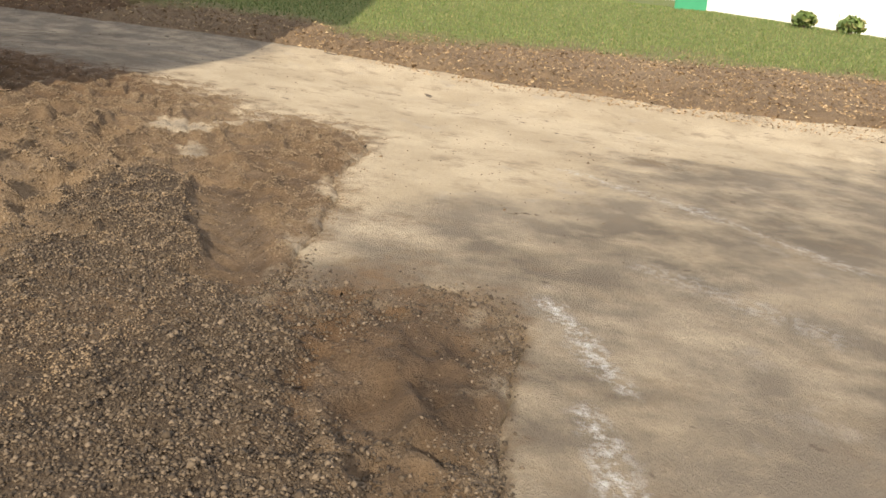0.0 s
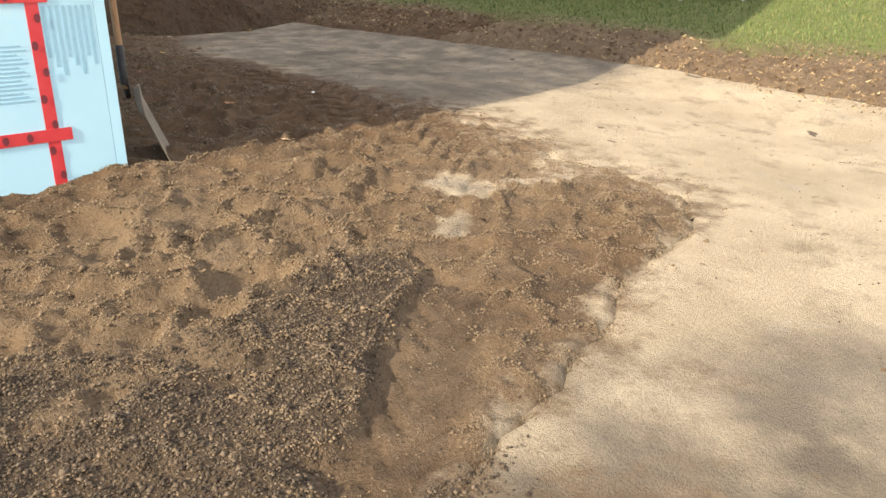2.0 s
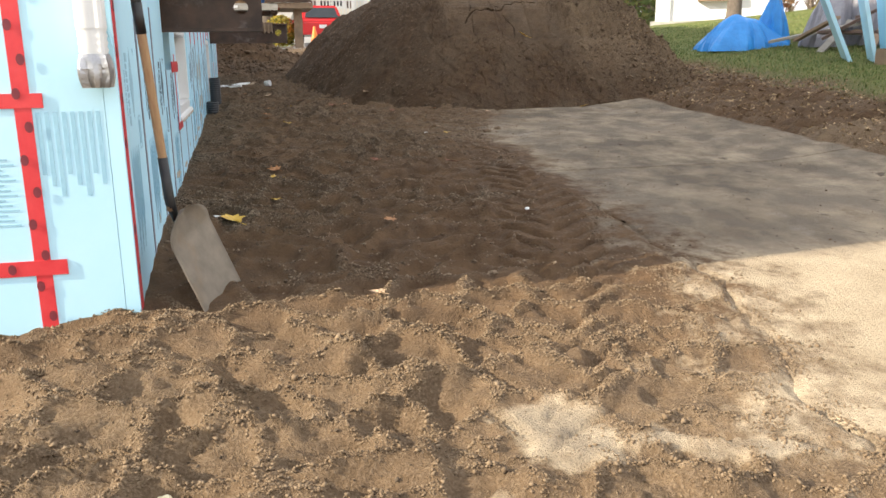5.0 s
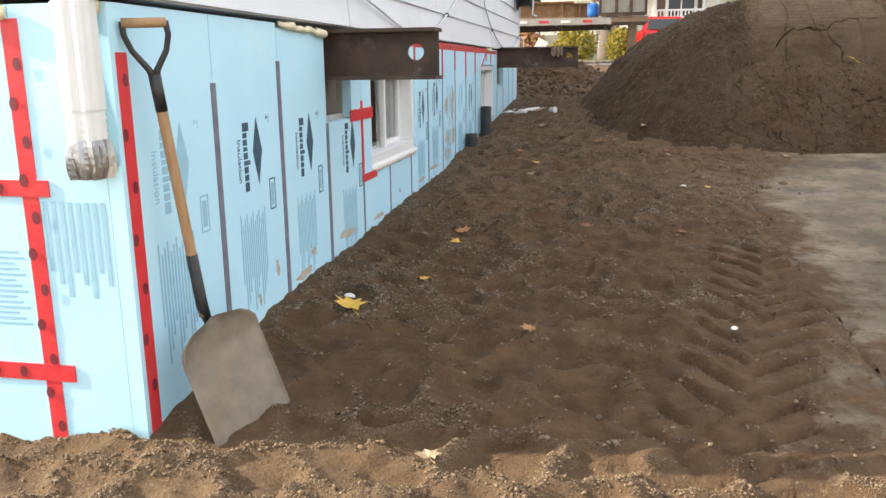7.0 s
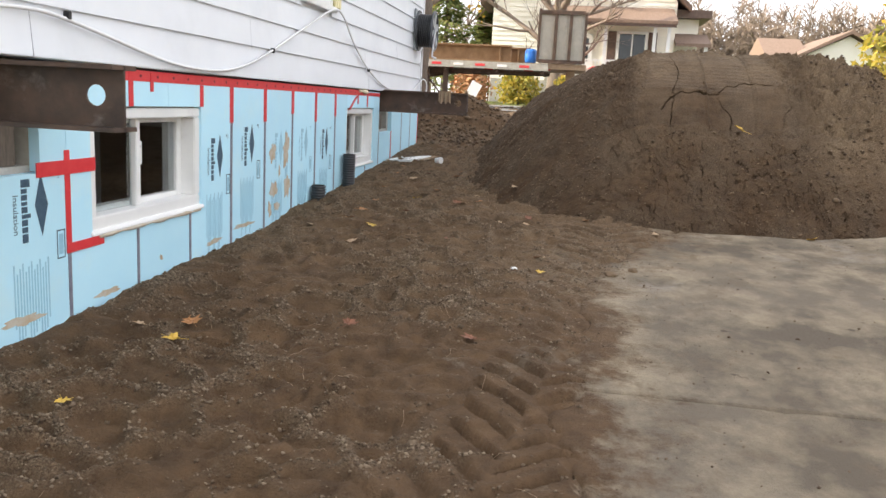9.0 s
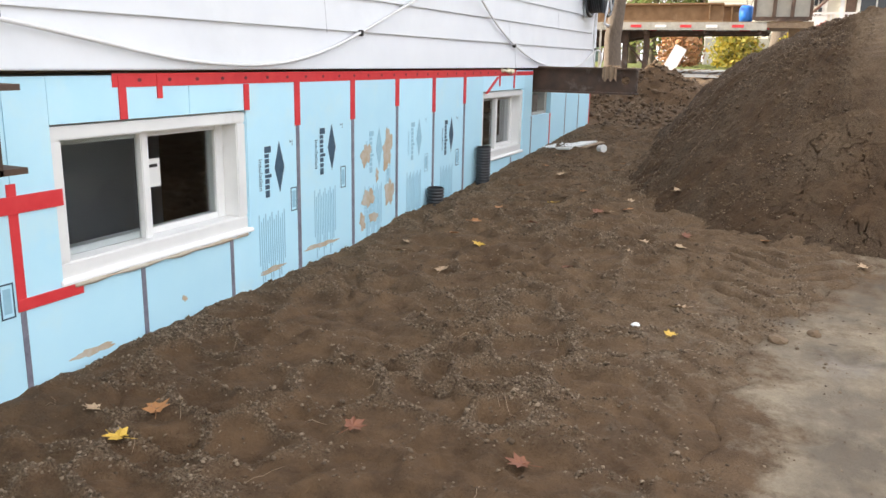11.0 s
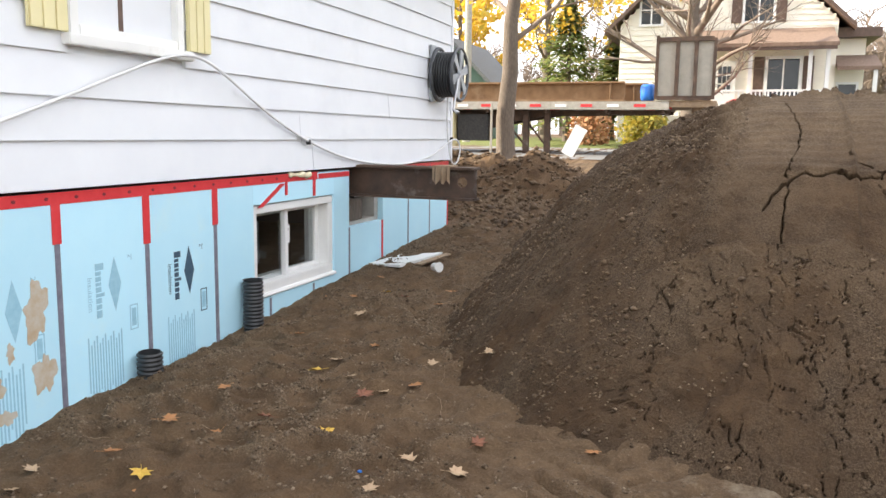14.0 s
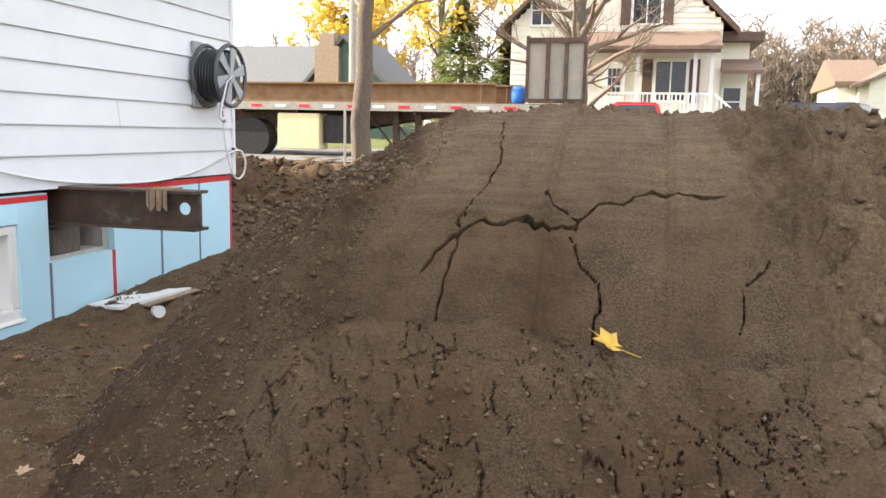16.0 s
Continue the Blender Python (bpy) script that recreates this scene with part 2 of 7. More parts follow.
M_GREENWALL = mat("green_board", (0.075, 0.13, 0.105), (0.10, 0.16, 0.13), 4, 0.7, 0, 0.15)
M_PANEL = mat("pale_weathered_panel", (0.36, 0.34, 0.29), (0.46, 0.43, 0.37), 6, 0.7, 0, 0.2, 0.004, (0.26, 0.24, 0.20), 1.5, 0.55)
M_BRICK = mat("tan_chimney_brick", (0.30, 0.21, 0.15), (0.42, 0.31, 0.23), 9, 0.9, 0, 0.5, 0.01)
M_REDCAR = mat("red_car_paint", (0.55, 0.012, 0.014), (0.60, 0.018, 0.018), 2, 0.22, 0.1, 0)
M_DARKCAR = mat("dark_blue_car_paint", (0.03, 0.035, 0.05), (0.04, 0.045, 0.065), 2, 0.22, 0.3, 0)
M_WHITECAR = mat("white_car_paint", (0.78, 0.78, 0.78), (0.82, 0.82, 0.82), 2, 0.22, 0.0, 0)
M_CARGLASS = mat("tinted_car_glass", (0.02, 0.026, 0.03), (0.03, 0.035, 0.04), 2, 0.06, 0.0, 0)
M_TYRE = mat("tyre_rubber", (0.018, 0.018, 0.019), (0.035, 0.034, 0.033), 12, 0.85, 0, 0.2, 0.003)
M_RIM = mat("wheel_rim", (0.42, 0.42, 0.43), (0.52, 0.52, 0.53), 8, 0.35, 0.8, 0)
M_LAMPRED = mat("red_lamp_lens", (0.45, 0.01, 0.01), (0.5, 0.015, 0.015), 8, 0.2, 0, 0)
M_ORANGE = mat("orange_cone_plastic", (0.85, 0.20, 0.02), (0.9, 0.25, 0.04), 8, 0.5, 0, 0)
M_BLUE = mat("blue_barrel_plastic", (0.015, 0.13, 0.50), (0.02, 0.17, 0.58), 5, 0.4, 0, 0)
M_TARP = mat("blue_tarp", (0.02, 0.22, 0.62), (0.035, 0.30, 0.75), 6, 0.42, 0, 0.5, 0.02)
M_GREYTARP = mat("grey_tarp", (0.20, 0.20, 0.23), (0.32, 0.32, 0.35), 5, 0.55, 0, 0.5, 0.02)
M_TIMBER = mat("weathered_timber", (0.22, 0.15, 0.095), (0.34, 0.25, 0.165), 10, 0.85, 0, 0.4, 0.005, (0.15, 0.11, 0.08), 2.5, 0.55, vary=0.18)
M_GREYWOOD = mat("grey_planed_wood", (0.32, 0.30, 0.26), (0.45, 0.43, 0.38), 9, 0.85, 0, 0.3, 0.003, vary=0.1)
M_REDBARROW = mat("faded_red_tray", (0.42, 0.10, 0.075), (0.52, 0.16, 0.12), 6, 0.5, 0.1, 0.15, 0.003, (0.35, 0.22, 0.18), 3, 0.6)
M_REDSHUT = mat("red_shutter", (0.62, 0.035, 0.035), (0.68, 0.05, 0.05), 6, 0.5, 0, 0.05)
M_GREENBIN = mat("green_bin_plastic", (0.03, 0.24, 0.12), (0.045, 0.29, 0.15), 5, 0.45, 0, 0)
M_CONIFER = island_mat("conifer_needles", [(0.13, 0.19, 0.06), (0.20, 0.25, 0.08), (0.32, 0.29, 0.10)], 0.8, 0.45)
M_YLEAF = island_mat("yellow_autumn_leaves", [(0.55, 0.33, 0.03), (0.70, 0.46, 0.06), (0.62, 0.42, 0.04), (0.45, 0.38, 0.06)], 0.7, 0.4)
M_BUSH = island_mat("yellow_green_shrub", [(0.16, 0.17, 0.03), (0.34, 0.30, 0.05), (0.45, 0.33, 0.05), (0.12, 0.13, 0.03)], 0.8, 0.35)
M_REDBUSH = island_mat("russet_shrub", [(0.33, 0.14, 0.06), (0.42, 0.22, 0.10), (0.28, 0.17, 0.08)], 0.8)
M_GRASS = island_mat("lawn_blades", [(0.06, 0.095, 0.020), (0.10, 0.145, 0.035), (0.14, 0.19, 0.048), (0.24, 0.21, 0.085)], 0.7)
M_LITTER = island_mat("dry_leaf_litter", [(0.15, 0.095, 0.048), (0.23, 0.15, 0.075), (0.33, 0.22, 0.115), (0.46, 0.34, 0.19)], 0.85)
M_PEBBLE = island_mat("sandy_gravel", [(0.115, 0.077, 0.043), (0.175, 0.121, 0.071), (0.200, 0.142, 0.085), (0.235, 0.170, 0.106)], 0.9)
M_GRIT = island_mat("grey_brown_grit", [(0.078, 0.051, 0.030), (0.120, 0.082, 0.050), (0.170, 0.121, 0.077), (0.26, 0.193, 0.130)], 0.95)
M_GRAVEL = island_mat("damp_gravel", [(0.038, 0.025, 0.015), (0.062, 0.043, 0.026), (0.092, 0.066, 0.041), (0.175, 0.130, 0.088)], 0.9)
M_CLOD = island_mat("soil_clods", [(0.064, 0.040, 0.023), (0.094, 0.060, 0.034), (0.128, 0.084, 0.048), (0.172, 0.118, 0.072)], 0.95)
LEAF_MATS = [mat("yellow_maple_leaf", (0.50, 0.30, 0.035), (0.62, 0.40, 0.06), 40, 0.6, 0, 0.2, 0.002),
             mat("orange_brown_maple_leaf", (0.30, 0.125, 0.04), (0.40, 0.19, 0.07), 40, 0.65, 0, 0.2, 0.002),
             mat("pale_tan_maple_leaf", (0.36, 0.24, 0.14), (0.45, 0.32, 0.20), 40, 0.7, 0, 0.2, 0.002),
             mat("dark_russet_maple_leaf", (0.15, 0.055, 0.03), (0.22, 0.085, 0.04), 40, 0.7, 0, 0.2, 0.002)]

# ---- mesh building ----
class Shape:
    """Collects vertices and faces of one mesh."""

    def __init__(self):
        self.v, self.f = [], []

    def add(self, verts, faces):
        n = len(self.v)
        self.v += [tuple(p) for p in verts]
        self.f += [tuple(i + n for i in q) for q in faces]
        return self

    def box(self, x0, y0, z0, x1, y1, z1, turn=None):
        p = [Vector((x, y, z)) for z in (z0, z1) for y in (y0, y1) for x in (x0, x1)]
        if turn is not None:
            p = [turn @ q for q in p]
        return self.add(p, [(0, 2, 3, 1), (4, 5, 7, 6), (0, 1, 5, 4), (2, 6, 7, 3), (0, 4, 6, 2), (1, 3, 7, 5)])

    def tube(self, pts, radii, n=10, caps=True):
        pts = [Vector(p) for p in pts]
        if not hasattr(radii, "__len__"):
            radii = [radii] * len(pts)
        k, verts, faces = len(pts), [], []
        side = None
        for i, p in enumerate(pts):
            d = (pts[min(i + 1, k - 1)] - pts[max(i - 1, 0)]).normalized()
            if side is None:
                side = d.orthogonal().normalized()
            side = (side - d * side.dot(d)).normalized()
            up = d.cross(side)
            verts += [p + radii[i] * (math.cos(a) * side + math.sin(a) * up) for a in (2 * math.pi * j / n for j in range(n))]
        for i in range(k - 1):
            faces += [(i * n + j, i * n + (j + 1) % n, (i + 1) * n + (j + 1) % n, (i + 1) * n + j) for j in range(n)]
        if caps:
            faces += [tuple(range(n - 1, -1, -1)), tuple((k - 1) * n + j for j in range(n))]
        return self.add(verts, faces)

    def prism(self, outline, axis, a, b):
        """A flat outline (2D points, anticlockwise) drawn out along an axis from a to b."""
        def place(p, q):
            return {"x": (q, p[0], p[1]), "y": (p[0], q, p[1]), "z": (p[0], p[1], q)}[axis]
        n = len(outline)
        verts = [place(p, a) for p in outline] + [place(p, b) for p in outline]
        faces = [tuple(range(n - 1, -1, -1)), tuple(range(n, 2 * n))] + [(i, (i + 1) % n, n + (i + 1) % n, n + i) for i in range(n)]
        return self.add(verts, faces)


def mesh_of(name, shape, material, smooth=False, bevel=0.0):
    me = bpy.data.meshes.new(name)
    me.from_pydata(shape.v, [], shape.f)
    bm = bmesh.new()
    bm.from_mesh(me)
    bmesh.ops.recalc_face_normals(bm, faces=bm.faces)
    if bevel:
        bmesh.ops.bevel(bm, geom=[e for e in bm.edges if e.is_manifold and e.calc_face_angle(0) > 0.5], offset=bevel, segments=2, affect="EDGES", clamp_overlap=True)
    bm.to_mesh(me)
    bm.free()
    if smooth:
        me.polygons.foreach_set("use_smooth", [True] * len(me.polygons))
    me.materials.append(material)
    return me


def thing(name, loc, label="", category="", group="", kind=""):
    ob = new(name)
    ob.location = loc
    ob.empty_display_size = 0.1
    return tagged(ob, label, category, group, kind)


def part(name, shape, material, parent, label="", smooth=False, bevel=0.0):
    """One mesh in world coordinates under a thing or a part."""
    ob = new(name, mesh_of(name, shape, material, smooth, bevel) if isinstance(shape, Shape) else shape)
    return under(ob, parent, label)


def under(ob, parent, label=""):
    ob.parent = parent
    top = parent
    while top.parent:
        top = top.parent
    if parent is top:
        ob.matrix_parent_inverse = Matrix.Translation(top.location).inverted()
    return tagged(ob, label)


def solid(name, shape, material, label="", category="", group="", kind="", smooth=False, bevel=0.0):
    return tagged(new(name, mesh_of(name, shape, material, smooth, bevel)), label, category, group, kind)


# ---- noise on arrays ----
def lattice(ix, iy, seed):
    h = (ix.astype(np.int64) * 374761393 + iy.astype(np.int64) * 668265263 + seed * 1274126177) & 0xFFFFFFFF
    h = ((h ^ (h >> 13)) * 1274126177) & 0xFFFFFFFF
    return ((h ^ (h >> 16)) & 0xFFFF) / 65535.0


def soft_noise(x, y, seed=0):
    ix, iy = np.floor(x), np.floor(y)
    u, v = x - ix, y - iy
    u, v = u * u * (3 - 2 * u), v * v * (3 - 2 * v)
    return (lattice(ix, iy, seed) * (1 - u) + lattice(ix + 1, iy, seed) * u) * (1 - v) + (lattice(ix, iy + 1, seed) * (1 - u) + lattice(ix + 1, iy + 1, seed) * u) * v


def fbm(x, y, scale, octaves=4, seed=0, gain=0.5):
    total, amp, norm = 0.0, 1.0, 0.0
    for o in range(octaves):
        total = total + amp * (soft_noise(x * scale * 2**o + 17.3 * o, y * scale * 2**o - 9.1 * o, seed + o) - 0.5)
        norm, amp = norm + amp, amp * gain
    return total / norm


def cells(x, y, size, seed):
    """Distance to the nearest and second nearest of scattered seeds, in metres."""
    gx, gy = np.floor(x / size), np.floor(y / size)
    d1, d2 = np.full(np.shape(x), 9.0), np.full(np.shape(x), 9.0)
    for i in (-1, 0, 1):
        for j in (-1, 0, 1):
            cx, cy = gx + i, gy + j
            d = np.hypot((cx + lattice(cx, cy, seed)) * size - x, (cy + lattice(cx, cy, seed + 7)) * size - y)
            d2 = np.where(d < d1, d1, np.minimum(d2, d))
            d1 = np.minimum(d1, d)
    return d1, d2


def band(v, lo, hi, soft):
    return np.clip((v - lo) / soft + 0.5, 0, 1) * np.clip((hi - v) / soft + 0.5, 0, 1)


def blob(x, y, cx, cy, rx, ry, turn=0.0):
    c, s = math.cos(radians(turn)), math.sin(radians(turn))
    u, v = ((x - cx) * c + (y - cy) * s) / rx, (-(x - cx) * s + (y - cy) * c) / ry
    return np.exp(-(u * u + v * v))


# ---- ground ----
def base_height(x, y):
    z = np.interp(y, [-200, -30, -8, -5, -3, -2, -1, 0, 1, 2.2, 3.6, 5, 7, 9, 11, 14, 18, 21, 30, 45, 200],
                  [-1.5, -0.9, -0.25, -0.05, 0.07, 0.145, 0.26, 0.41, 0.51, 0.58, 0.67, 0.74, 0.88, 0.97, 1.1, 1.35, 1.5, 1.58, 1.75, 1.9, 2.5])
    bank = np.clip(x - 4.3, 0, 9) * 0.105 * np.interp(y, [-12, -4, 14, 30], [0.6, 1, 1, 0.2])
    near = np.exp(-np.abs(x) / 0.35) * np.interp(y, [-1.2, 0, 1.2, 2.4, 3.6, 4.9, 5.5, 6.7, 8, 10], [0, 0.05, 0.07, 0.01, -0.015, -0.05, -0.02, -0.07, -0.03, 0]) * (x > -1.5)
    return z + bank + near


def slab_inside(x, y, soft=0.16):
    """Bare slab: 1 inside, 0 under soil; the edge wanders."""
    wob = 0.18 * fbm(x, y, 1.6, 4, 31) + 0.20 * fbm(x, y, 6, 3, 33)
    left = np.interp(y, [-9, -5, -3.8, -3.66, -3.56, -3.45, -3.1, -2.85, -2.7, -2.58, -2.5, -2.35, -2.15, -2.06, -1.8, -1.35, -0.95, -0.5, 0, 0.3, 0.7, 1.2, 1.8, 2.3, 2.9, 4, 4.5, 5, 5.5, 6],
                     [-3.6, -2.7, -1.7, -1.2, -0.5, -0.3, -0.27, -0.45, -0.58, -0.3, 0.15, 0.6, 1.0, 1.75, 2.2, 2.3, 2.2, 2.38, 2.45, 2.4, 2.36, 2.42, 2.36, 2.38, 2.42, 2.44, 2.6, 2.85, 3.1, 3.3])
    right = np.interp(y, [-8, -5.8, -4.9, -3.8, -2.7, -1.6, -0.4, 1, 8], [5.95, 5.82, 5.6, 5.45, 5.5, 5.38, 5.25, 5.05, 5.08]) + 0.12 * fbm(x, y, 3, 2, 35)
    return np.clip((x + wob - left) / soft + 0.5, 0, 1) * np.clip((right - x) / 0.05 + 0.5, 0, 1) * np.clip((8.0 - y), 0, 1)


def dust_patch(x, y):
    """Pale cement dust trodden into the soil."""
    wob = 0.3 * fbm(x, y, 2.2, 4, 31) + 0.22 * fbm(x, y, 8, 4, 33)
    xw, yw = x + 0.7 * wob, y + 0.6 * wob
    spread = np.maximum(blob(xw, yw, 1.34, -0.96, 0.26, 0.20, -35), np.maximum(0.85 * blob(xw, yw, 1.8, -1.16, 0.42, 0.085, -28), 0.75 * blob(xw, yw, 0.9, -1.33, 0.26, 0.12, 25)))
    return np.clip(spread * 2.4 - 0.6, 0, 1)


def rut_at(x, y):
    """Offset from and distance along the smooth wheel rut that cuts through the gravel."""
    c, s = math.cos(radians(38)), math.sin(radians(38))
    return -(x + 0.12) * s + (y + 2.21) * c, (x + 0.12) * c + (y + 2.21) * s


def rut_mask(x, y):
    u, v = rut_at(x, y)
    u = u + 0.08 * fbm(x, y, 5, 3, 45)
    return np.clip((0.135 - np.abs(u)) / 0.04 + 0.5, 0, 1) * band(v, -0.62, 0.66, 0.16)


def gravel_zone(x, y):
    """Coarse gravel heaped beside the slab: 1 where it hides the soil."""
    edge = np.interp(y, [-5, -3.38, -3.05, -2.88, -2.6, -2.37, -2.12, -1.72, -1.46], [-2.6, -1.5, -1.15, -0.88, -0.74, -0.55, -0.26, 0.2, 0.45])
    g = np.clip((edge - x + 0.4 * fbm(x, y, 3, 4, 47)) / 0.14 + 0.5, 0, 1) * np.clip((-1.6 - y + 1.1 * fbm(x, y, 2, 4, 49)) / 0.22 + 0.5, 0, 1)
    bare = blob(x, y, -0.42, -1.43, 0.34, 0.13, 12) + 0.8 * blob(x, y, -0.95, -1.75, 0.3, 0.1, 25)
    return g * (1 - rut_mask(x, y)) * np.clip(1.4 - 1.8 * bare, 0, 1)


def track_mid(y):
    """Middle of the tractor's track along the slab's edge."""
    return np.interp(y, [-1.4, -0.1, 0.6, 1.6, 2.5, 5.2], [1.05, 1.67, 1.9, 2.13, 2.28, 2.6])


def chevrons(u, v, half, pitch, depth):
    """Tyre lugs pressed in along v as narrow slanted grooves; u is the offset from the track's middle."""
    side = np.clip((half - np.abs(u)) / 0.03, 0, 1)
    ph = (v / pitch - np.abs(u) / half * 1.4 + 0.5 * (u > 0)) % 1.0
    groove = np.clip((0.125 - np.abs(ph - 0.5)) / 0.07 + 0.5, 0, 1) * np.clip(np.abs(u) / 0.02 - 0.2, 0, 1)
    return side * depth * (0.25 - groove + 0.25 * np.exp(-((ph - 0.78) / 0.09) ** 2))


def plates(x, y, size, seed):
    """Flat pressed patches at uneven heights with crisp broken edges."""
    xw, yw = x + 0.3 * size * fbm(x, y, 0.9 / size, 3, seed + 2), 1.4 * (y + 0.3 * size * fbm(x, y, 0.9 / size, 3, seed + 4))
    gx, gy = np.floor(xw / size), np.floor(yw / size)
    d1, d2, h = np.full(np.shape(x), 9.0), np.full(np.shape(x), 9.0), np.zeros(np.shape(x))
    for i in (-1, 0, 1):
        for j in (-1, 0, 1):
            cx, cy = gx + i, gy + j
            px, py = (cx + lattice(cx, cy, seed)) * size - xw, (cy + lattice(cx, cy, seed + 7)) * size - yw
            d = np.hypot(px, py)
            own = lattice(cx, cy, seed + 13) - 0.5 + (px * (lattice(cx, cy, seed + 17) - 0.5) + py * (lattice(cx, cy, seed + 19) - 0.5)) / size
            h = np.where(d < d1, own, h)
            d2 = np.where(d < d1, d1, np.minimum(d2, d))
            d1 = np.minimum(d1, d)
    return h * np.clip((d2 - d1) / (0.14 * size), 0, 1)


def pads(x, y):
    """Trodden soil: flattened prints between raised crumbling rims."""
    xw, yw = x + 0.14 * fbm(x, y, 4, 3, 51), y + 0.14 * fbm(x, y, 4, 3, 53)
    d1, d2 = cells(xw, 1.5 * yw, 0.30, 55)
    rim = np.exp(-((d2 - d1) / 0.045) ** 2) * np.clip(0.75 + 2.4 * fbm(x, y, 2.2, 3, 57), 0, 1)
    return 0.034 * rim * (1 + 1.2 * fbm(x, y, 26, 3, 59)) - 0.018 * np.clip((d2 - d1 - 0.06) / 0.03, 0, 1)


def soil_detail(x, y, slab):
    loose = (1 - slab) * (1 - 0.9 * slab_inside(x + 0.22, y, 0.8))
    heap = np.clip(blob(x, y, -1.0, -2.4, 2.2, 1.5) * 1.6, 0, 1)
    lawn = np.clip((x - 6.2) / 0.5, 0, 1)
    zone = loose * (1 - lawn)
    d1, d2 = cells(x + 0.06 * fbm(x, y, 9, 2, 3), y + 0.06 * fbm(x, y, 9, 2, 4), 0.17, 11)
    lumps = np.clip(0.075 - d1, 0, 1) * np.clip(fbm(x, y, 1.6, 3, 41) * 4 + 0.45, 0, 1)
    disturbed = np.clip(0.9 * blob(x, y, -0.3, -0.95, 0.9, 0.5, 10) + blob(x, y, 0.5, -0.7, 0.95, 0.6, 20) + blob(x, y, 1.4, -1.5, 0.7, 0.45, -30), 0, 1) * (1 - blob(x, y, 0.3, 0.12, 0.3, 0.3))
    grit = crumbly(x, y)
    z = zone * (0.034 * fbm(x, y, 2.3, 4, 5) + 0.022 * fbm(x, y, 11, 4, 9, 0.62) + 0.1 * lumps + grit * (0.010 + 0.035 * fbm(x, y, 30, 3, 12, 0.65)))
    z += zone * (1 - 0.9 * gravel_zone(x, y)) * (0.046 * plates(x, y, 0.25, 141) + 0.022 * plates(x, y, 0.11, 151))
    z = z * (1 - 0.75 * blob(x, y, 0.3, 0.15, 0.3, 0.3))
    z += zone * (0.5 + 0.35 * disturbed + 0.25 * np.clip(y / 0.5, 0, 1)) * (1 - 0.8 * gravel_zone(x, y)) * pads(x, y)
    z += disturbed * zone * (0.026 * fbm(x, y, 6, 5, 15, 0.6) + 0.035 * fbm(x, y, 24, 3, 17) + 0.12 * lumps)
    z += heap * zone * (0.03 * fbm(x, y, 3.2, 3, 19) + 0.022 * fbm(x, y, 28, 2, 23))
    for cx, cy, rx, ry, turn in ((-0.15, -1.35, 0.34, 0.17, 20), (0.28, -1.0, 0.26, 0.15, 60), (-0.5, -0.55, 0.25, 0.14, 10), (0.45, -0.62, 0.17, 0.12, 40), (0.95, 0.6, 0.2, 0.1, 80),
                                 (1.3, 1.6, 0.17, 0.09, 100), (0.8, 2.3, 0.18, 0.1, 95), (1.4, 3.1, 0.16, 0.09, 80), (0.7, 4.4, 0.17, 0.09, 100), (1.35, 5.2, 0.16, 0.09, 70), (0.55, 6.2, 0.15, 0.09, 90)):
        b = blob(x, y, cx, cy, rx, ry, turn)
        z = z - zone * (0.030 * np.clip(b * 1.6 - 0.3, 0, 1) - 0.016 * np.clip(b * 2.2, 0, 1) * (b < 0.35))
    run = np.clip((y + 1.3) / 0.4, 0, 1) * np.clip((5.9 - y) / 0.4, 0, 1) * np.clip(1.0 + 1.6 * fbm(x, y, 0.8, 2, 43), 0.35, 1)
    mid = track_mid(y) + 0.05 * fbm(x, y, 3, 2, 42)
    run = run * np.interp(y, [2.2, 2.9, 4.0, 4.7], [1, 0.3, 0.3, 1])
    wide = np.interp(y, [-1, 3, 5.4], [0.27, 0.27, 0.33])
    calm = run * np.clip((wide + 0.05 - np.abs(x - mid)) / 0.06, 0, 1)
    z = z * (1 - 0.7 * dust_patch(x, y))
    z = z * (1 - 0.75 * calm) * (1 - 0.75 * np.exp(-np.abs(x) / 0.12) * (y > 0))
    soft = (1 - slab) * (1 - lawn) * np.clip(0.85 + 1.9 * fbm(x, y, 3, 4, 46), 0.12, 1)
    z = z + run * soft * chevrons(x - mid, y + 0.05 * fbm(x, y, 4, 2, 48), wide, 0.185, 0.046)
    z = z + 0.7 * run * soft * chevrons(x - 1.05 - 0.1 * np.sin(y * 0.6), y, 0.24, 0.2, 0.034) * np.clip(0.4 + 2.5 * fbm(x, y, 0.9, 2, 44), 0, 1)
    rut = rut_mask(x, y)
    u, v = rut_at(x, y)
    z = z * (1 - 0.8 * rut) + zone * (0.035 * gravel_zone(x, y) + rut * (-0.012 + chevrons(u, v, 0.14, 0.16, 0.014)))
    z += lawn * 0.03 * fbm(x, y, 3, 3, 27)
    berm = np.exp(-((y - 13.7) / 0.75) ** 2) * band(x, -5.0, 1.0, 1.2) * 0.5 + blob(x, y, 2.9, 15.2, 0.8, 0.6) * 0.45
    z += berm * (1 + 1.0 * fbm(x, y, 2.2, 4, 61) + 0.25 * fbm(x, y, 6, 3, 67, 0.5))
    z += np.clip((y - 10.5) / 2, 0, 1) * np.clip((16 - y) / 2, 0, 1) * (0.15 * fbm(x, y, 3, 4, 63) + 0.05 * fbm(x, y, 7, 3, 65, 0.5))
    return z


def flat_height(x, y):
    return base_height(np.asarray(x, float), np.asarray(y, float))


def ground_height(x, y):
    x, y = np.asarray(x, float), np.asarray(y, float)
    s = slab_inside(x, y)
    return base_height(x, y) + soil_detail(x, y, s) + 0.014 * (1 - s) - 0.045 * s


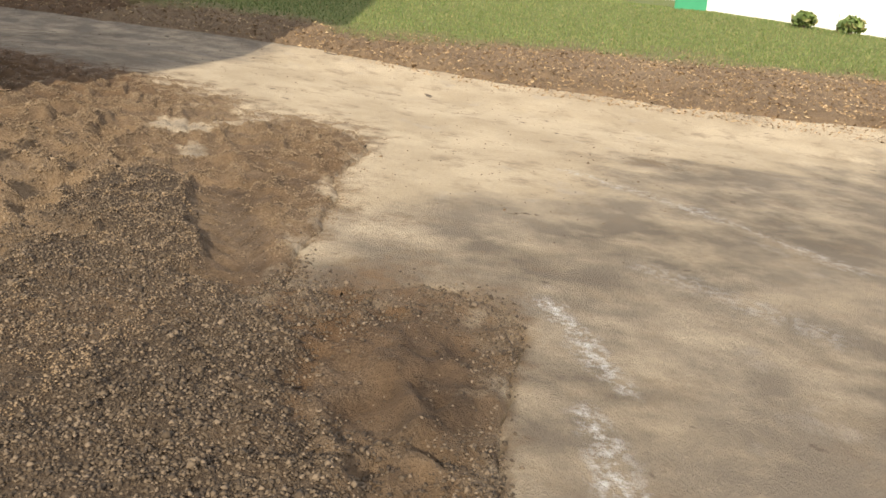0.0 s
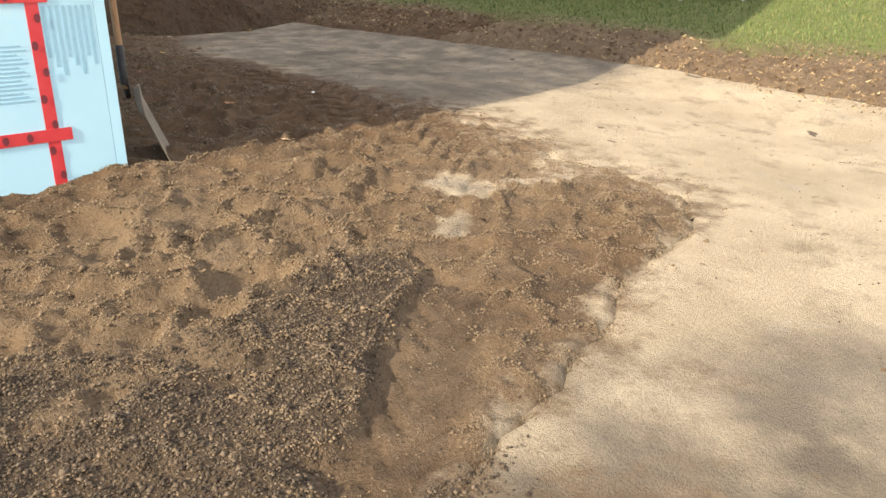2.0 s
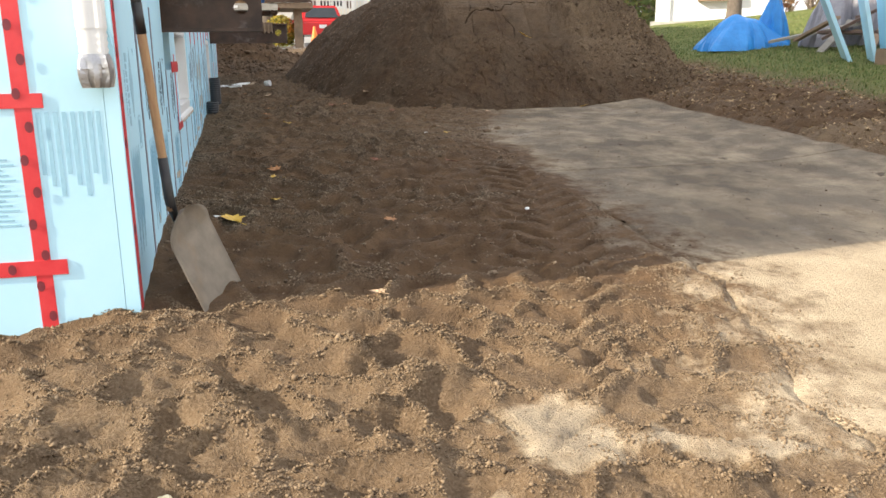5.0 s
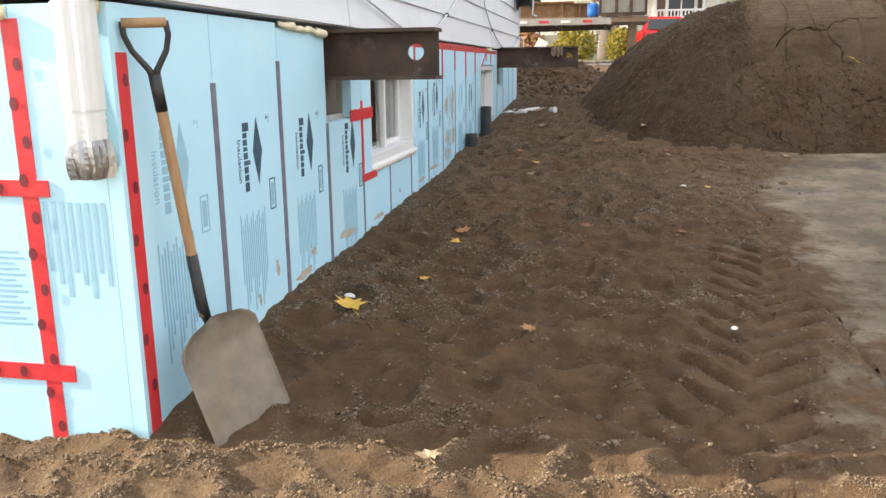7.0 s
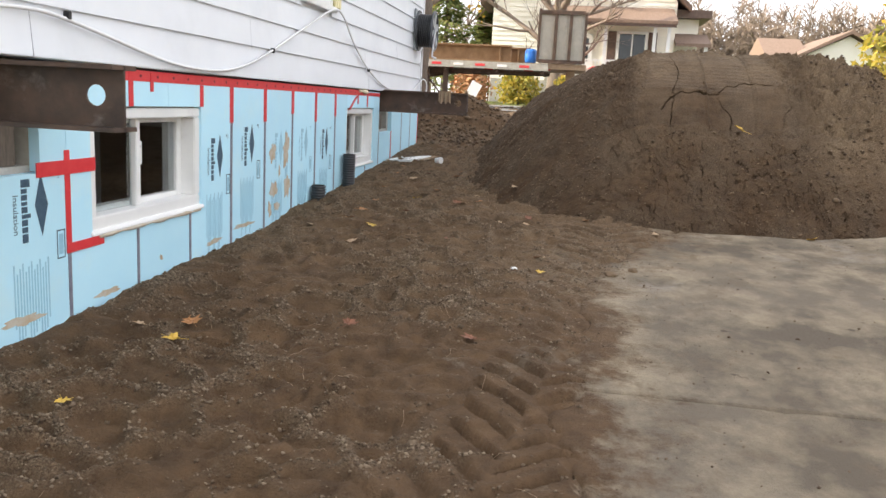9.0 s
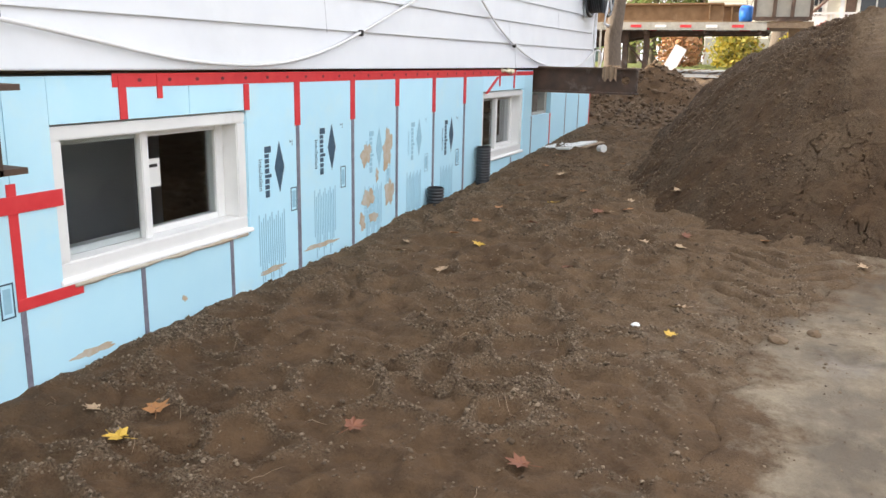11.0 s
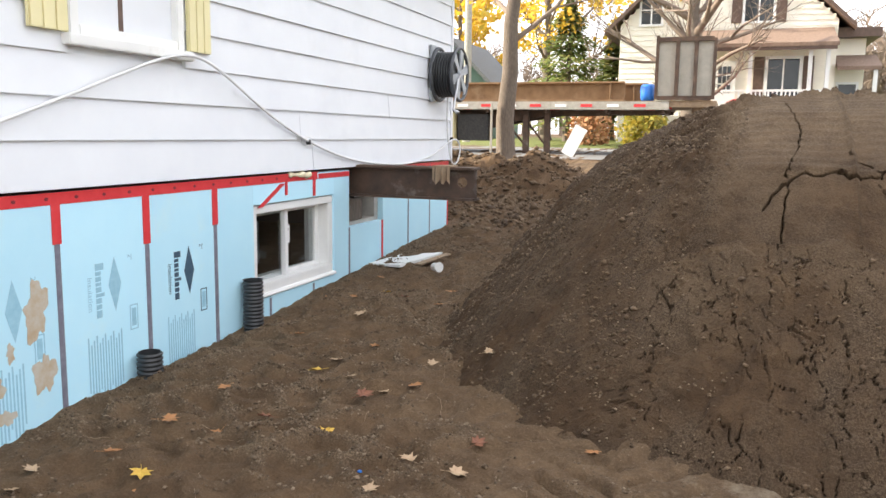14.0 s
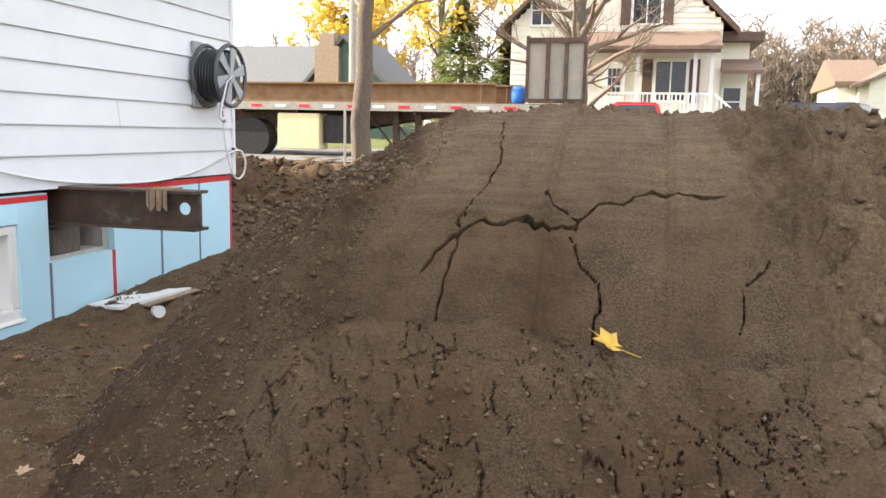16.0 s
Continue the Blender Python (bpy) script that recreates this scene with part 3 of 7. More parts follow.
def grid_mesh(name, xs, ys, zfun, zones, material, keep=None, crust=True, push=None):
    X, Y = np.meshgrid(xs, ys)
    Z = zfun(X, Y)
    n, k = X.shape
    co = np.stack([X, Y, Z], -1).reshape(-1, 3)
    idx = np.arange(n * k).reshape(n, k)
    quads = np.stack([idx[:-1, :-1], idx[:-1, 1:], idx[1:, 1:], idx[1:, :-1]], -1).reshape(-1, 4)
    if keep is not None:
        quads = quads[keep(co[quads].mean(1))]
    if push is not None:
        co = co + push(co[:, 0], co[:, 1])
    me = bpy.data.meshes.new(name)
    me.vertices.add(len(co))
    me.vertices.foreach_set("co", co.astype(np.float32).ravel())
    me.loops.add(quads.size)
    me.loops.foreach_set("vertex_index", quads.astype(np.int32).ravel())
    me.polygons.add(len(quads))
    me.polygons.foreach_set("loop_start", np.arange(0, quads.size, 4, dtype=np.int32))
    me.update(calc_edges=True)
    me.polygons.foreach_set("use_smooth", [True] * len(quads))
    if zones is not None:
        col = np.ones((len(co), 4), np.float32)
        col[:, :3] = zones(co[:, 0], co[:, 1])
        me.color_attributes.new("zone", "FLOAT_COLOR", "POINT").data.foreach_set("color", col.ravel())
        col = col.copy()
        col[:, :3] = crust_masks(co[:, 0], co[:, 1]) if crust else 0.0
        me.color_attributes.new("crust", "FLOAT_COLOR", "POINT").data.foreach_set("color", col.ravel())
        col = col.copy()
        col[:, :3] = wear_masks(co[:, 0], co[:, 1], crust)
        me.color_attributes.new("wear", "FLOAT_COLOR", "POINT").data.foreach_set("color", col.ravel())
    me.materials.append(material)
    return me


def soil_zones(x, y):
    sunny = np.clip(1.0 - blob(x, y, -0.9, -3.0, 0.7, 0.45) * 1.3, 0, 1)
    dry = np.clip((-0.2 - y + 0.5 * fbm(x, y, 1.2, 3, 71)) / 1.0 + 0.4, 0, 1) * np.clip(0.75 + 1.2 * fbm(x, y, 0.9, 4, 73), 0, 1) * sunny
    dry = np.maximum(np.maximum(dry, 0.75 * (x > 5)) * (x < 9) * (y < 3), 0.5 * band(y, 16.4, 20, 1.0))
    dry = np.maximum(dry, 0.42 * np.clip((y - 2.6) / 1.6, 0, 1) * np.clip((11 - y) / 2, 0, 1) * (x < 3.2) * np.clip(0.75 + 1.4 * fbm(x, y, 1.1, 4, 79), 0, 1))
    sand = blob(x, y, 1.6, 16.6, 0.9, 0.6)
    dry = np.maximum(dry, np.clip(sand * 1.5, 0, 1))
    gravel = gravel_zone(x, y) * np.clip(0.8 + 1.2 * fbm(x, y, 2.2, 3, 75), 0, 1)
    edge = np.interp(y, [-6, -2.9, -0.9, 1, 3, 8, 12], [8.6, 8.3, 7.0, 6.6, 6.7, 6.9, 7.0])
    lawn = np.clip((x - edge + 1.6 * fbm(x, y, 1.0, 4, 77)) / 0.9 + 0.5, 0, 1) * (y < 30)
    lawn = np.maximum(lawn, band(y, 27.5, 60, 1.0) * (x < 2.2) + band(y, 30.5, 400, 1.0) * (x > 2) + (x < -12) * (y < 20))
    return np.stack([dry, np.clip(lawn, 0, 1), gravel], -1)


def crumbly(x, y):
    """Loose grit between the pressed flats."""
    return np.clip(0.2 + 38 * pads(x, y), 0.04, 1) * np.clip(3.5 * fbm(x, y, 1.3, 3, 205) + 0.7, 0.12, 1)


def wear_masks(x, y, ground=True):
    """Tan dust on the slab with its sunlit part painted in, loose grit, and damp dark soil."""
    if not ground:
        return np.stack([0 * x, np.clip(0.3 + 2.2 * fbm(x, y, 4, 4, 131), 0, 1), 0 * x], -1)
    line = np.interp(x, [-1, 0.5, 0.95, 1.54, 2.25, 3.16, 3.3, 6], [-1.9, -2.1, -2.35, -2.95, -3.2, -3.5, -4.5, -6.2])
    # The y cut paints the house's shadow: slab tan in sun, grey beyond.
    sun_dust = np.clip((y - line + 0.9 * fbm(x, y, 1.2, 3, 83)) / 2.2 + 0.5, 0, 1) * np.clip((0.5 - y) / 0.7, 0, 1)
    sun_dust = np.maximum(sun_dust, 0.11) * (1 - 0.6 * blob(x, y, 2.95, -3.8, 0.35, 0.6, 20)) * (1 - 0.75 * dust_patch(x, y))
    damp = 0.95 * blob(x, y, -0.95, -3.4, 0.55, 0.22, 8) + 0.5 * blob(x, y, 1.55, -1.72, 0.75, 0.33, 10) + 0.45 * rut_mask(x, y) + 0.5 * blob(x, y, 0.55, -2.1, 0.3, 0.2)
    return np.stack([sun_dust, crumbly(x, y), np.clip(damp * (0.9 + 1.3 * fbm(x, y, 3, 4, 81)), 0, 0.9)], -1)


def crust_masks(x, y):
    """Bareness of the slab, fading under soil, and spilled lime."""
    bare = slab_inside(x + 0.04, y, 1.4)
    bare = bare * (1 - 0.4 * blob(x, y, 2.95, -3.75, 0.3, 0.6, 25)) * (1 - 0.35 * blob(x, y, 0.3, -2.75, 0.6, 0.25, 20))
    bare = bare * (1 - 0.7 * np.clip((0.30 - np.abs(x - track_mid(y)) + 0.7 * fbm(x, y, 1.6, 4, 89)) / 0.3, 0, 1) * band(y, 0.0, 5.6, 0.5))
    bare = np.maximum(bare, 0.8 * dust_patch(x, y))
    lime = 0 * x
    for x0, y0, x1, y1, r, k in ((-0.18, -3.61, -0.72, -3.93, 0.05, 0.85), (-0.88, -3.82, -1.3, -4.0, 0.055, 0.85), (2.2, -3.3, 1.66, -4.14, 0.06, 0.5), (1.66, -4.14, 1.05, -4.84, 0.06, 0.4), (0.5, -3.9, 0.1, -4.6, 0.09, 0.3)):
        dx, dy = x1 - x0, y1 - y0
        s = np.clip(((x - x0) * dx + (y - y0) * dy) / (dx * dx + dy * dy), 0, 1)
        d = np.hypot(x - x0 - s * dx, y - y0 - s * dy) + 0.16 * fbm(x, y, 5, 3, 85)
        lime = np.maximum(lime, k * np.clip(1.3 - d / r, 0, 1))
    return np.stack([0.5 * bare, lime, 0 * x], -1)


def slab_height(x, y):
    h = base_height(x, y) + 0.010 * fbm(x, y, 1.5, 4, 91) + 0.004 * fbm(x, y, 9, 3, 93)
    h = h - 0.022 * np.clip(1.3 - np.abs(y - 2.28) / 0.014, 0, 1)
    h = h - 0.085 * np.clip((0.45 - slab_inside(x, y)) / 0.45, 0, 1)
    for cx, cy in ((2.9, 4.05), (3.05, 3.75), (3.15, 2.2), (3.35, 2.05), (2.75, 3.3), (3.0, 1.1), (3.9, 3.1), (4.3, 1.9), (4.2, 0.9)):
        h = h - 0.018 * np.clip(blob(x, y, cx, cy, 0.1, 0.05, 30) * 1.8 - 0.3, 0, 1)
    return h


xs = np.concatenate([[-400, -200, -100, -60, -40, -28, -20, -15], np.arange(-12, -3.6, 0.6), np.arange(-3.6, 1.3, 0.021), np.arange(1.3, 2.7, 0.014), np.arange(2.7, 3.0, 0.022), np.arange(3.0, 7.0, 0.07), np.arange(7.0, 16, 0.3), [17, 19, 22, 26, 32, 40, 60, 100, 200, 400]])
ys = np.concatenate([[-400, -200, -100, -50, -30, -20, -14, -10], np.arange(-8, -4.6, 0.2), np.arange(-4.6, -2.8, 0.026), np.arange(-2.8, 5.6, 0.019), np.arange(5.6, 7.6, 0.024), np.arange(7.6, 17, 0.06), np.arange(17, 30, 0.5), [32, 36, 42, 50, 65, 100, 200, 500]])
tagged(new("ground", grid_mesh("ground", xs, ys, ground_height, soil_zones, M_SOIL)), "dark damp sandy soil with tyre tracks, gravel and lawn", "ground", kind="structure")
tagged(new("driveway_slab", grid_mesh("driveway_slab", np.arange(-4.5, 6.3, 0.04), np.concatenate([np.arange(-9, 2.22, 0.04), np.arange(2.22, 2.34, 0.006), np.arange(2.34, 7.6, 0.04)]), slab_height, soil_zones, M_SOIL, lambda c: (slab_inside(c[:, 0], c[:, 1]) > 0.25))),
       "pale dusty concrete driveway slab, tan tint painted on its sunlit part", "driveway", kind="structure")
road = grid_mesh("road", np.array([-150, -80, -40, -20, -10, 0, 10, 20, 40, 80, 150.0]), np.arange(20.4, 27.6, 0.6), lambda x, y: base_height(0 * x, y) + 0.03, None, M_ROAD)
tagged(new("road", road), "grey asphalt residential street", "road", kind="structure")
drive = Shape().box(2.6, 27.3, 1.2, 10.8, 36.4, 1.86)
solid("driveway_across", drive, M_ROAD, "grey gravel driveway in front of the cream house", "driveway", kind="structure")


# ---- soil pile ----
def pile_height(x, y):
    left = np.interp(y, [7.8, 10.2], [3.2, 2.85])
    dx = np.maximum(np.maximum(left - x, x - 4.7), 0)
    dy = np.maximum(np.maximum(7.8 - y, y - 10.2), 0)
    d = np.hypot(dx, dy) + 0.16 * fbm(x, y, 0.9, 3, 101) * np.clip(np.hypot(dx, dy), 0, 1)
    z = np.interp(d, [0, 0.4, 0.9, 1.3, 1.36, 1.8, 2.1, 2.6], [2.35, 2.24, 1.97, 1.62, 1.55, 1.09, 0.76, 0.30])
    cut = band(x, np.interp(y, [6.4, 6.7, 7.4, 7.8], [2.8, 2.92, 2.93, 3.1]) + 0.12 * fbm(x, y, 5, 3, 124), np.interp(y, [6.5, 6.75, 6.95, 7.8], [4.36, 4.3, 4.17, 4.12]) + 0.15 * fbm(x, y, 4, 3, 123), 0.09) * band(y, 6.46, 7.95, 0.08)
    ruts = 0.012 * (soft_noise(x * 9, y * 0.5, 4) - 0.5) + 0.012 * np.clip(1 - np.abs(x - 3.48) / 0.02, 0, 1) + 0.014 * np.clip(1 - np.abs(x - 3.91) / 0.015, 0, 1) - 0.02 * np.clip((x - 3.48) / 0.02, 0, 1) + 0.024 * np.clip((x - 3.91) / 0.02, 0, 1) + 0.0022 * np.sin(y * 95 + 3 * soft_noise(x * 4, y * 4, 8))
    low = band(y, 5.6, 6.5, 0.12) * band(x, 2.3, 5.6, 0.4)
    rough = 0.12 * fbm(x, y, 2.6, 5, 109, 0.55) + 0.11 * fbm(x, y, 13, 4, 111, 0.68)
    e1, e2 = cells(x + 0.07 * fbm(x, y, 7, 2, 114), y, 0.13, 115)
    rough = rough + 0.25 * np.clip(0.06 - e1, 0, 1) + 0.03 * plates(x, y, 0.11, 185)
    right = np.clip((x - 4.2) / 0.2, 0, 1)
    f1, f2 = cells(x + 0.12 * fbm(x, y, 9, 4, 116), y + 0.1 * fbm(x, y, 9, 4, 120), 0.15, 118)
    rough = rough * (1 + 0.55 * right) + 0.5 * right * np.clip(0.03 - f1, 0, 1) + 0.07 * right * plates(x, y, 0.19, 181) + 0.03 * right * plates(x, y, 0.085, 191) + 0.04 * right * fbm(x, y, 34, 3, 122, 0.6)
    z = z + cut * ruts + low * (0.03 * fbm(x, y, 6, 3, 113) + 0.030 * plates(x, y, 0.15, 161) + 0.012 * plates(x, y, 0.07, 171)) + np.clip(1 - cut - low, 0, 1) * rough
    lip = 6.47 + 0.05 * fbm(x, y, 2.5, 3, 121)
    ledge = band(x, 2.6, 4.8, 0.3) * (0.8 + fbm(x, y, 7, 3, 119))
    z = z + ledge * (0.04 * np.clip((lip - y) / 0.01 + 1, 0, 1) * np.clip(1 - (lip - y) / 0.45, 0, 1) - 0.13 * np.clip((y - lip) / 0.01, 0, 1) * np.clip(1 - (y - lip) / 0.4, 0, 1))
    return z


def pile_cracks(x, y):
    """Cracks open square to the face: the amount by which each point sinks in."""
    carve = 0 * x
    xj, yj = x + 0.07 * fbm(x, y, 9, 5, 117, 0.62), y + 0.07 * fbm(x, y, 9, 5, 119, 0.62)
    for k, line in enumerate(CRACKS):
        wide = (0.95, 0.65, 0.5, 0.36, 0.3, 0.5)[k]
        for (x0, y0), (x1, y1) in zip(line[:-1], line[1:]):
            ex, ey = x1 - x0, y1 - y0
            s = np.clip(((xj - x0) * ex + (yj - y0) * ey) / (ex * ex + ey * ey), 0, 1)
            w = np.hypot(xj - x0 - s * ex, yj - y0 - s * ey)
            carve = np.maximum(carve, np.clip(1.35 - w / (wide * (0.0026 + 0.0060 * soft_noise(x * 5, y * 5, 6) ** 2)), 0, 1))
    carve = carve * 0.09
    d1, d2 = cells(x + 0.2 * fbm(x, y, 6, 5, 104, 0.65), 1.1 * y + 0.5 * x + 0.2 * fbm(x, y, 5, 4, 106, 0.6), 0.10, 105)
    low = band(y, 5.62, 6.45, 0.1) * band(x, 2.5, 5.4, 0.4)
    some = np.clip(fbm(x, y, 5.0, 3, 107) * 8 + 1.1, 0, 1)
    carve = np.maximum(carve, 0.032 * low * some * np.clip(1.2 - (d2 - d1) / (0.0010 + 0.0036 * soft_noise(x * 6, y * 6, 16) ** 2), 0, 1))
    return np.stack([0 * x, 0.8 * carve, -0.55 * carve], -1)


CRACKS = [[(3.08, 6.68), (3.16, 6.79), (3.22, 6.82), (3.41, 6.86), (3.48, 6.83), (3.6, 6.86), (3.66, 6.97), (3.76, 6.98), (3.84, 7.07), (3.93, 7.04), (4.09, 7.02)],
          [(3.47, 7.02), (3.51, 6.94), (3.6, 6.88)],
          [(3.57, 6.83), (3.62, 6.76), (3.68, 6.73), (3.69, 6.63), (3.68, 6.53)],
          [(3.2, 7.65), (3.24, 7.21), (3.22, 6.99), (3.18, 6.83), (3.17, 6.69), (3.16, 6.58), (3.14, 6.45)],
          [(4.24, 6.8), (4.14, 6.73), (4.12, 6.62)],
          [(4.1, 7.95), (4.2, 7.85), (4.35, 7.84), (4.5, 7.7)]]


def pile_zones(x, y):
    """Bucket-smoothed soil has dried paler than the tumbled soil; the ledge's rim also has light painted in."""
    cut = band(x, 2.85, 4.75, 0.12) * band(y, 6.47, 9.5, 0.05) * np.clip(0.18 + 0.9 * (y - 6.65), 0.08, 0.75) * np.clip(0.8 + 1.5 * fbm(x * 2, y * 0.4, 1.5, 3, 125), 0, 1)
    lip = 6.47 + 0.05 * fbm(x, y, 2.5, 3, 121)
    # Ledge rim: paler soil, plus the light on its rounded top as colour.
    crust = 0.3 * np.clip((lip - y) / 0.015, 0, 1) * np.clip(1 - (lip - y) / 0.5, 0, 1) * band(x, 2.6, 4.8, 0.3) * np.clip(0.8 + 1.2 * fbm(x, y, 3, 3, 127), 0, 1)
    lumpy = 0.75 * np.clip((x - 4.2) / 0.3, 0, 1) * np.clip((y - 5.9) / 0.6, 0, 1)
    return np.stack([np.maximum(np.maximum(cut, crust), lumpy), 0 * x, 0 * x], -1)


pile_x, pile_y = np.concatenate([np.arange(0.4, 2.6, 0.022), np.arange(2.6, 4.5, 0.0048), np.arange(4.5, 5.6, 0.011), np.arange(5.6, 7.6, 0.03)]), np.concatenate([np.arange(5.1, 5.6, 0.02), np.arange(5.6, 7.9, 0.0048), np.arange(7.9, 9.0, 0.03), np.arange(9.0, 13.0, 0.06)])
tagged(new("soil_mound", grid_mesh("soil_mound", pile_x, pile_y, pile_height, pile_zones, M_DUG, lambda c: c[:, 2] > base_height(c[:, 0], c[:, 1]) - 0.12, False, pile_cracks)),
       "tall pile of dark brown soil, cracked where a bucket cut it", "soil pile")


def top_height(x, y):
    x, y = np.asarray(x, float), np.asarray(y, float)
    p = np.where((x > 0.4) & (x < 7.6) & (y > 5.1) & (y < 13), pile_height(x, y), -9)
    g = np.where(slab_inside(x, y) > 0.5, slab_height(x, y), ground_height(x, y))
    return np.maximum(p, g)

# ---- foundation and its insulation ----
TOP, SID = 1.80, 1.82
W1, W2 = (2.63, 3.82), (7.13, 8.27)
WIN_Z = (1.0, 1.61)


def wall_run(name, spans, label):
    s = Shape()
    for y0, y1, z0, z1 in spans:
        s.box(-0.25, y0, z0, -0.052, y1, z1)
    return solid(name, s, M_CONC, label, "foundation wall", kind="structure")


core = wall_run("wall_foundation_east", [(0.06, 1.83, -0.4, 1.8), (1.83, 2.25, -0.4, 1.36), (2.25, 2.66, -0.4, 1.8), (2.66, 3.79, -0.4, 1.02), (2.66, 3.79, 1.58, 1.8), (3.79, 7.16, -0.4, 1.8),
                                         (7.16, 8.24, -0.4, 1.02), (7.16, 8.24, 1.58, 1.8), (8.24, 8.55, -0.4, 1.8), (8.55, 9.15, -0.4, 1.36), (9.15, 10.97, -0.4, 1.8)],
                "grey concrete foundation wall behind blue foam boards")
end_core = solid("wall_foundation_south", Shape().box(-8, 0.06, -0.4, -0.25, 0.26, 1.8), M_CONC, "grey concrete foundation wall", "foundation wall", kind="structure")
solid("wall_foundation_rest", Shape().box(-8, 0.26, -0.4, -7.8, 10.97, 1.8).box(-7.8, 10.77, -0.4, -0.25, 10.97, 1.8), M_CONC, "grey concrete foundation wall", "foundation wall", kind="structure")
solid("floor_cellar", Shape().box(-7.8, 0.26, 0.0, -0.25, 10.77, 0.1), M_CONC, "grey concrete cellar floor", "floor", kind="structure")

BOARDS = [[(0.0, 0.608, 0.0, TOP)], [(0.612, 1.218, 0.0, TOP)], [(1.222, 1.826, 0.0, TOP - 0.02)],
          [(1.83, 2.438, 0.0, 1.33)], [(2.25, 2.438, 1.334, TOP)], [(2.442, 2.63, 0.0, TOP), (2.63, 3.048, 0.0, 0.98)], [(2.632, 3.4, 1.62, TOP)], [(3.404, 3.82, 1.62, TOP)], [(3.052, 3.658, 0.0, 0.98)],
          [(3.662, 3.82, 0.0, 0.98), (3.82, 4.268, 0.0, TOP)]]
BOARDS += [[(4.272 + 0.61 * i, 4.878 + 0.61 * i, 0.0, TOP)] for i in range(4)]
BOARDS += [[(6.712, 7.13, 0.0, TOP), (7.13, 7.318, 0.0, 0.98)], [(7.132, 7.9, 1.62, TOP)], [(7.904, 8.27, 1.62, TOP)], [(7.322, 7.928, 0.0, 0.98)], [(7.932, 8.27, 0.0, 0.98), (8.27, 8.538, 0.0, TOP)],
           [(8.542, 9.2, 0.0, 1.33)], [(9.22, 9.828, 0.0, TOP)], [(9.832, 10.418, 0.0, TOP)], [(10.422, 10.995, 0.0, TOP)]]
boards = []
for rects in BOARDS:
    s = Shape()
    for y0, y1, z0, z1 in rects:
        s.box(-0.05, y0, z0, 0.0, y1, z1)
    boards.append(part("insulation_board", s, M_FOAM, core))
for x0, x1 in ((-0.32, -0.052), (-0.93, -0.324), (-1.54, -0.934), (-2.15, -1.544), (-2.76, -2.154)):
    boards.append(part("insulation_board", Shape().box(x0, 0.0, 0.0, x1, 0.05, TOP), M_FOAM, end_core))


def strip(parent, y0, z0, y1, z1, material=None, name="tape", proud=0.003):
    """Tape on the long wall."""
    return part(name, Shape().box(0.0005, y0, z0, proud, y1, z1), material or M_TAPE, parent)


def end_strip(x0, z0, x1, z1, proud=0.003):
    return part("tape", Shape().box(x0, -proud, z0, x1, -0.0005, z1), M_TAPE, end_core)


for k, z_top in ((1, 1.56), (2, 1.64), (3, 1.33)):
    strip(core, 0.61 * k - 0.019, 0.3, 0.61 * k + 0.019, z_top, M_SEAM, "seam_tape")
for y in (2.44, 3.05, 3.66):
    strip(core, y - 0.012, 0.3, y + 0.012, 0.97, M_SEAM, "seam_tape")
for k in range(7, 12):
    z_red = 1.56 + 0.04 * math.sin(k * 2.3)
    strip(core, 0.61 * k - 0.016, 0.3, 0.61 * k + 0.016, z_red, M_SEAM, "seam_tape")
    strip(core, 0.61 * k - 0.026, z_red - 0.03, 0.61 * k + 0.026, 1.756, None, "tape", 0.005)
for y, z0, z1 in ((7.32, 0.8, 0.97), (7.93, 0.8, 0.97), (8.54, 0.6, 1.33), (9.83, 0.6, 1.8), (10.42, 0.6, 1.8)):
    strip(core, y - 0.012, z0, y + 0.012, z1, M_SEAM, "seam_tape")
strip(core, 2.95, 1.752, 8.0, 1.808)
strip(core, 8.02, 1.752, 8.54, 1.79)
strip(core, 9.25, 1.76, 11.0, 1.808)
strip(core, 9.19, 0.7, 9.225, 1.33)
strip(core, 10.965, 0.7, 10.998, 1.78)
strip(core, 2.98, 1.62, 3.02, 1.80, None, "tape", 0.006)
strip(core, 3.80, 1.62, 3.84, 1.75, None, "tape", 0.006)
strip(core, 3.2, 1.70, 3.23, 1.80, None, "tape", 0.006)
strip(core, 7.93, 1.63, 7.965, 1.77, None, "tape", 0.006)
strip(core, 7.53, 1.66, 7.56, 1.77, None, "tape", 0.006)
part("tape", Shape().prism([(7.18, 1.60), (7.24, 1.60), (7.53, 1.74), (7.47, 1.745)], "x", 0.0005, 0.005), M_TAPE, core)
strip(core, 2.42, 0.97, 2.46, 1.42)
strip(core, 2.22, 1.31, 2.66, 1.375, None, "tape", 0.006)
strip(core, 2.42, 0.94, 2.72, 0.985, None, "tape", 0.006)
strip(core, 0.022, 0.35, 0.078, 1.66)
end_strip(-0.345, 0.3, -0.29, 1.76)
end_strip(-0.9, 1.235, -0.25, 1.285, 0.006)
end_strip(-0.9, 0.635, -0.235, 0.69, 0.006)
dot = Shape().prism([(0.014 * math.cos(a), 0.02 * math.sin(a)) for a in (2 * math.pi * i / 10 for i in range(10))], "x", 0, 0.0008)
dot_mesh = mesh_of("printed_dot", dot, M_TAPE_MARK)
for y, z in [(0.045 + 0.012 * (-1) ** i, 0.62 + 0.16 * i) for i in range(7)]:
    d = under(new("printed_dot", dot_mesh), core)
    d.location = (0.0032, y, z)
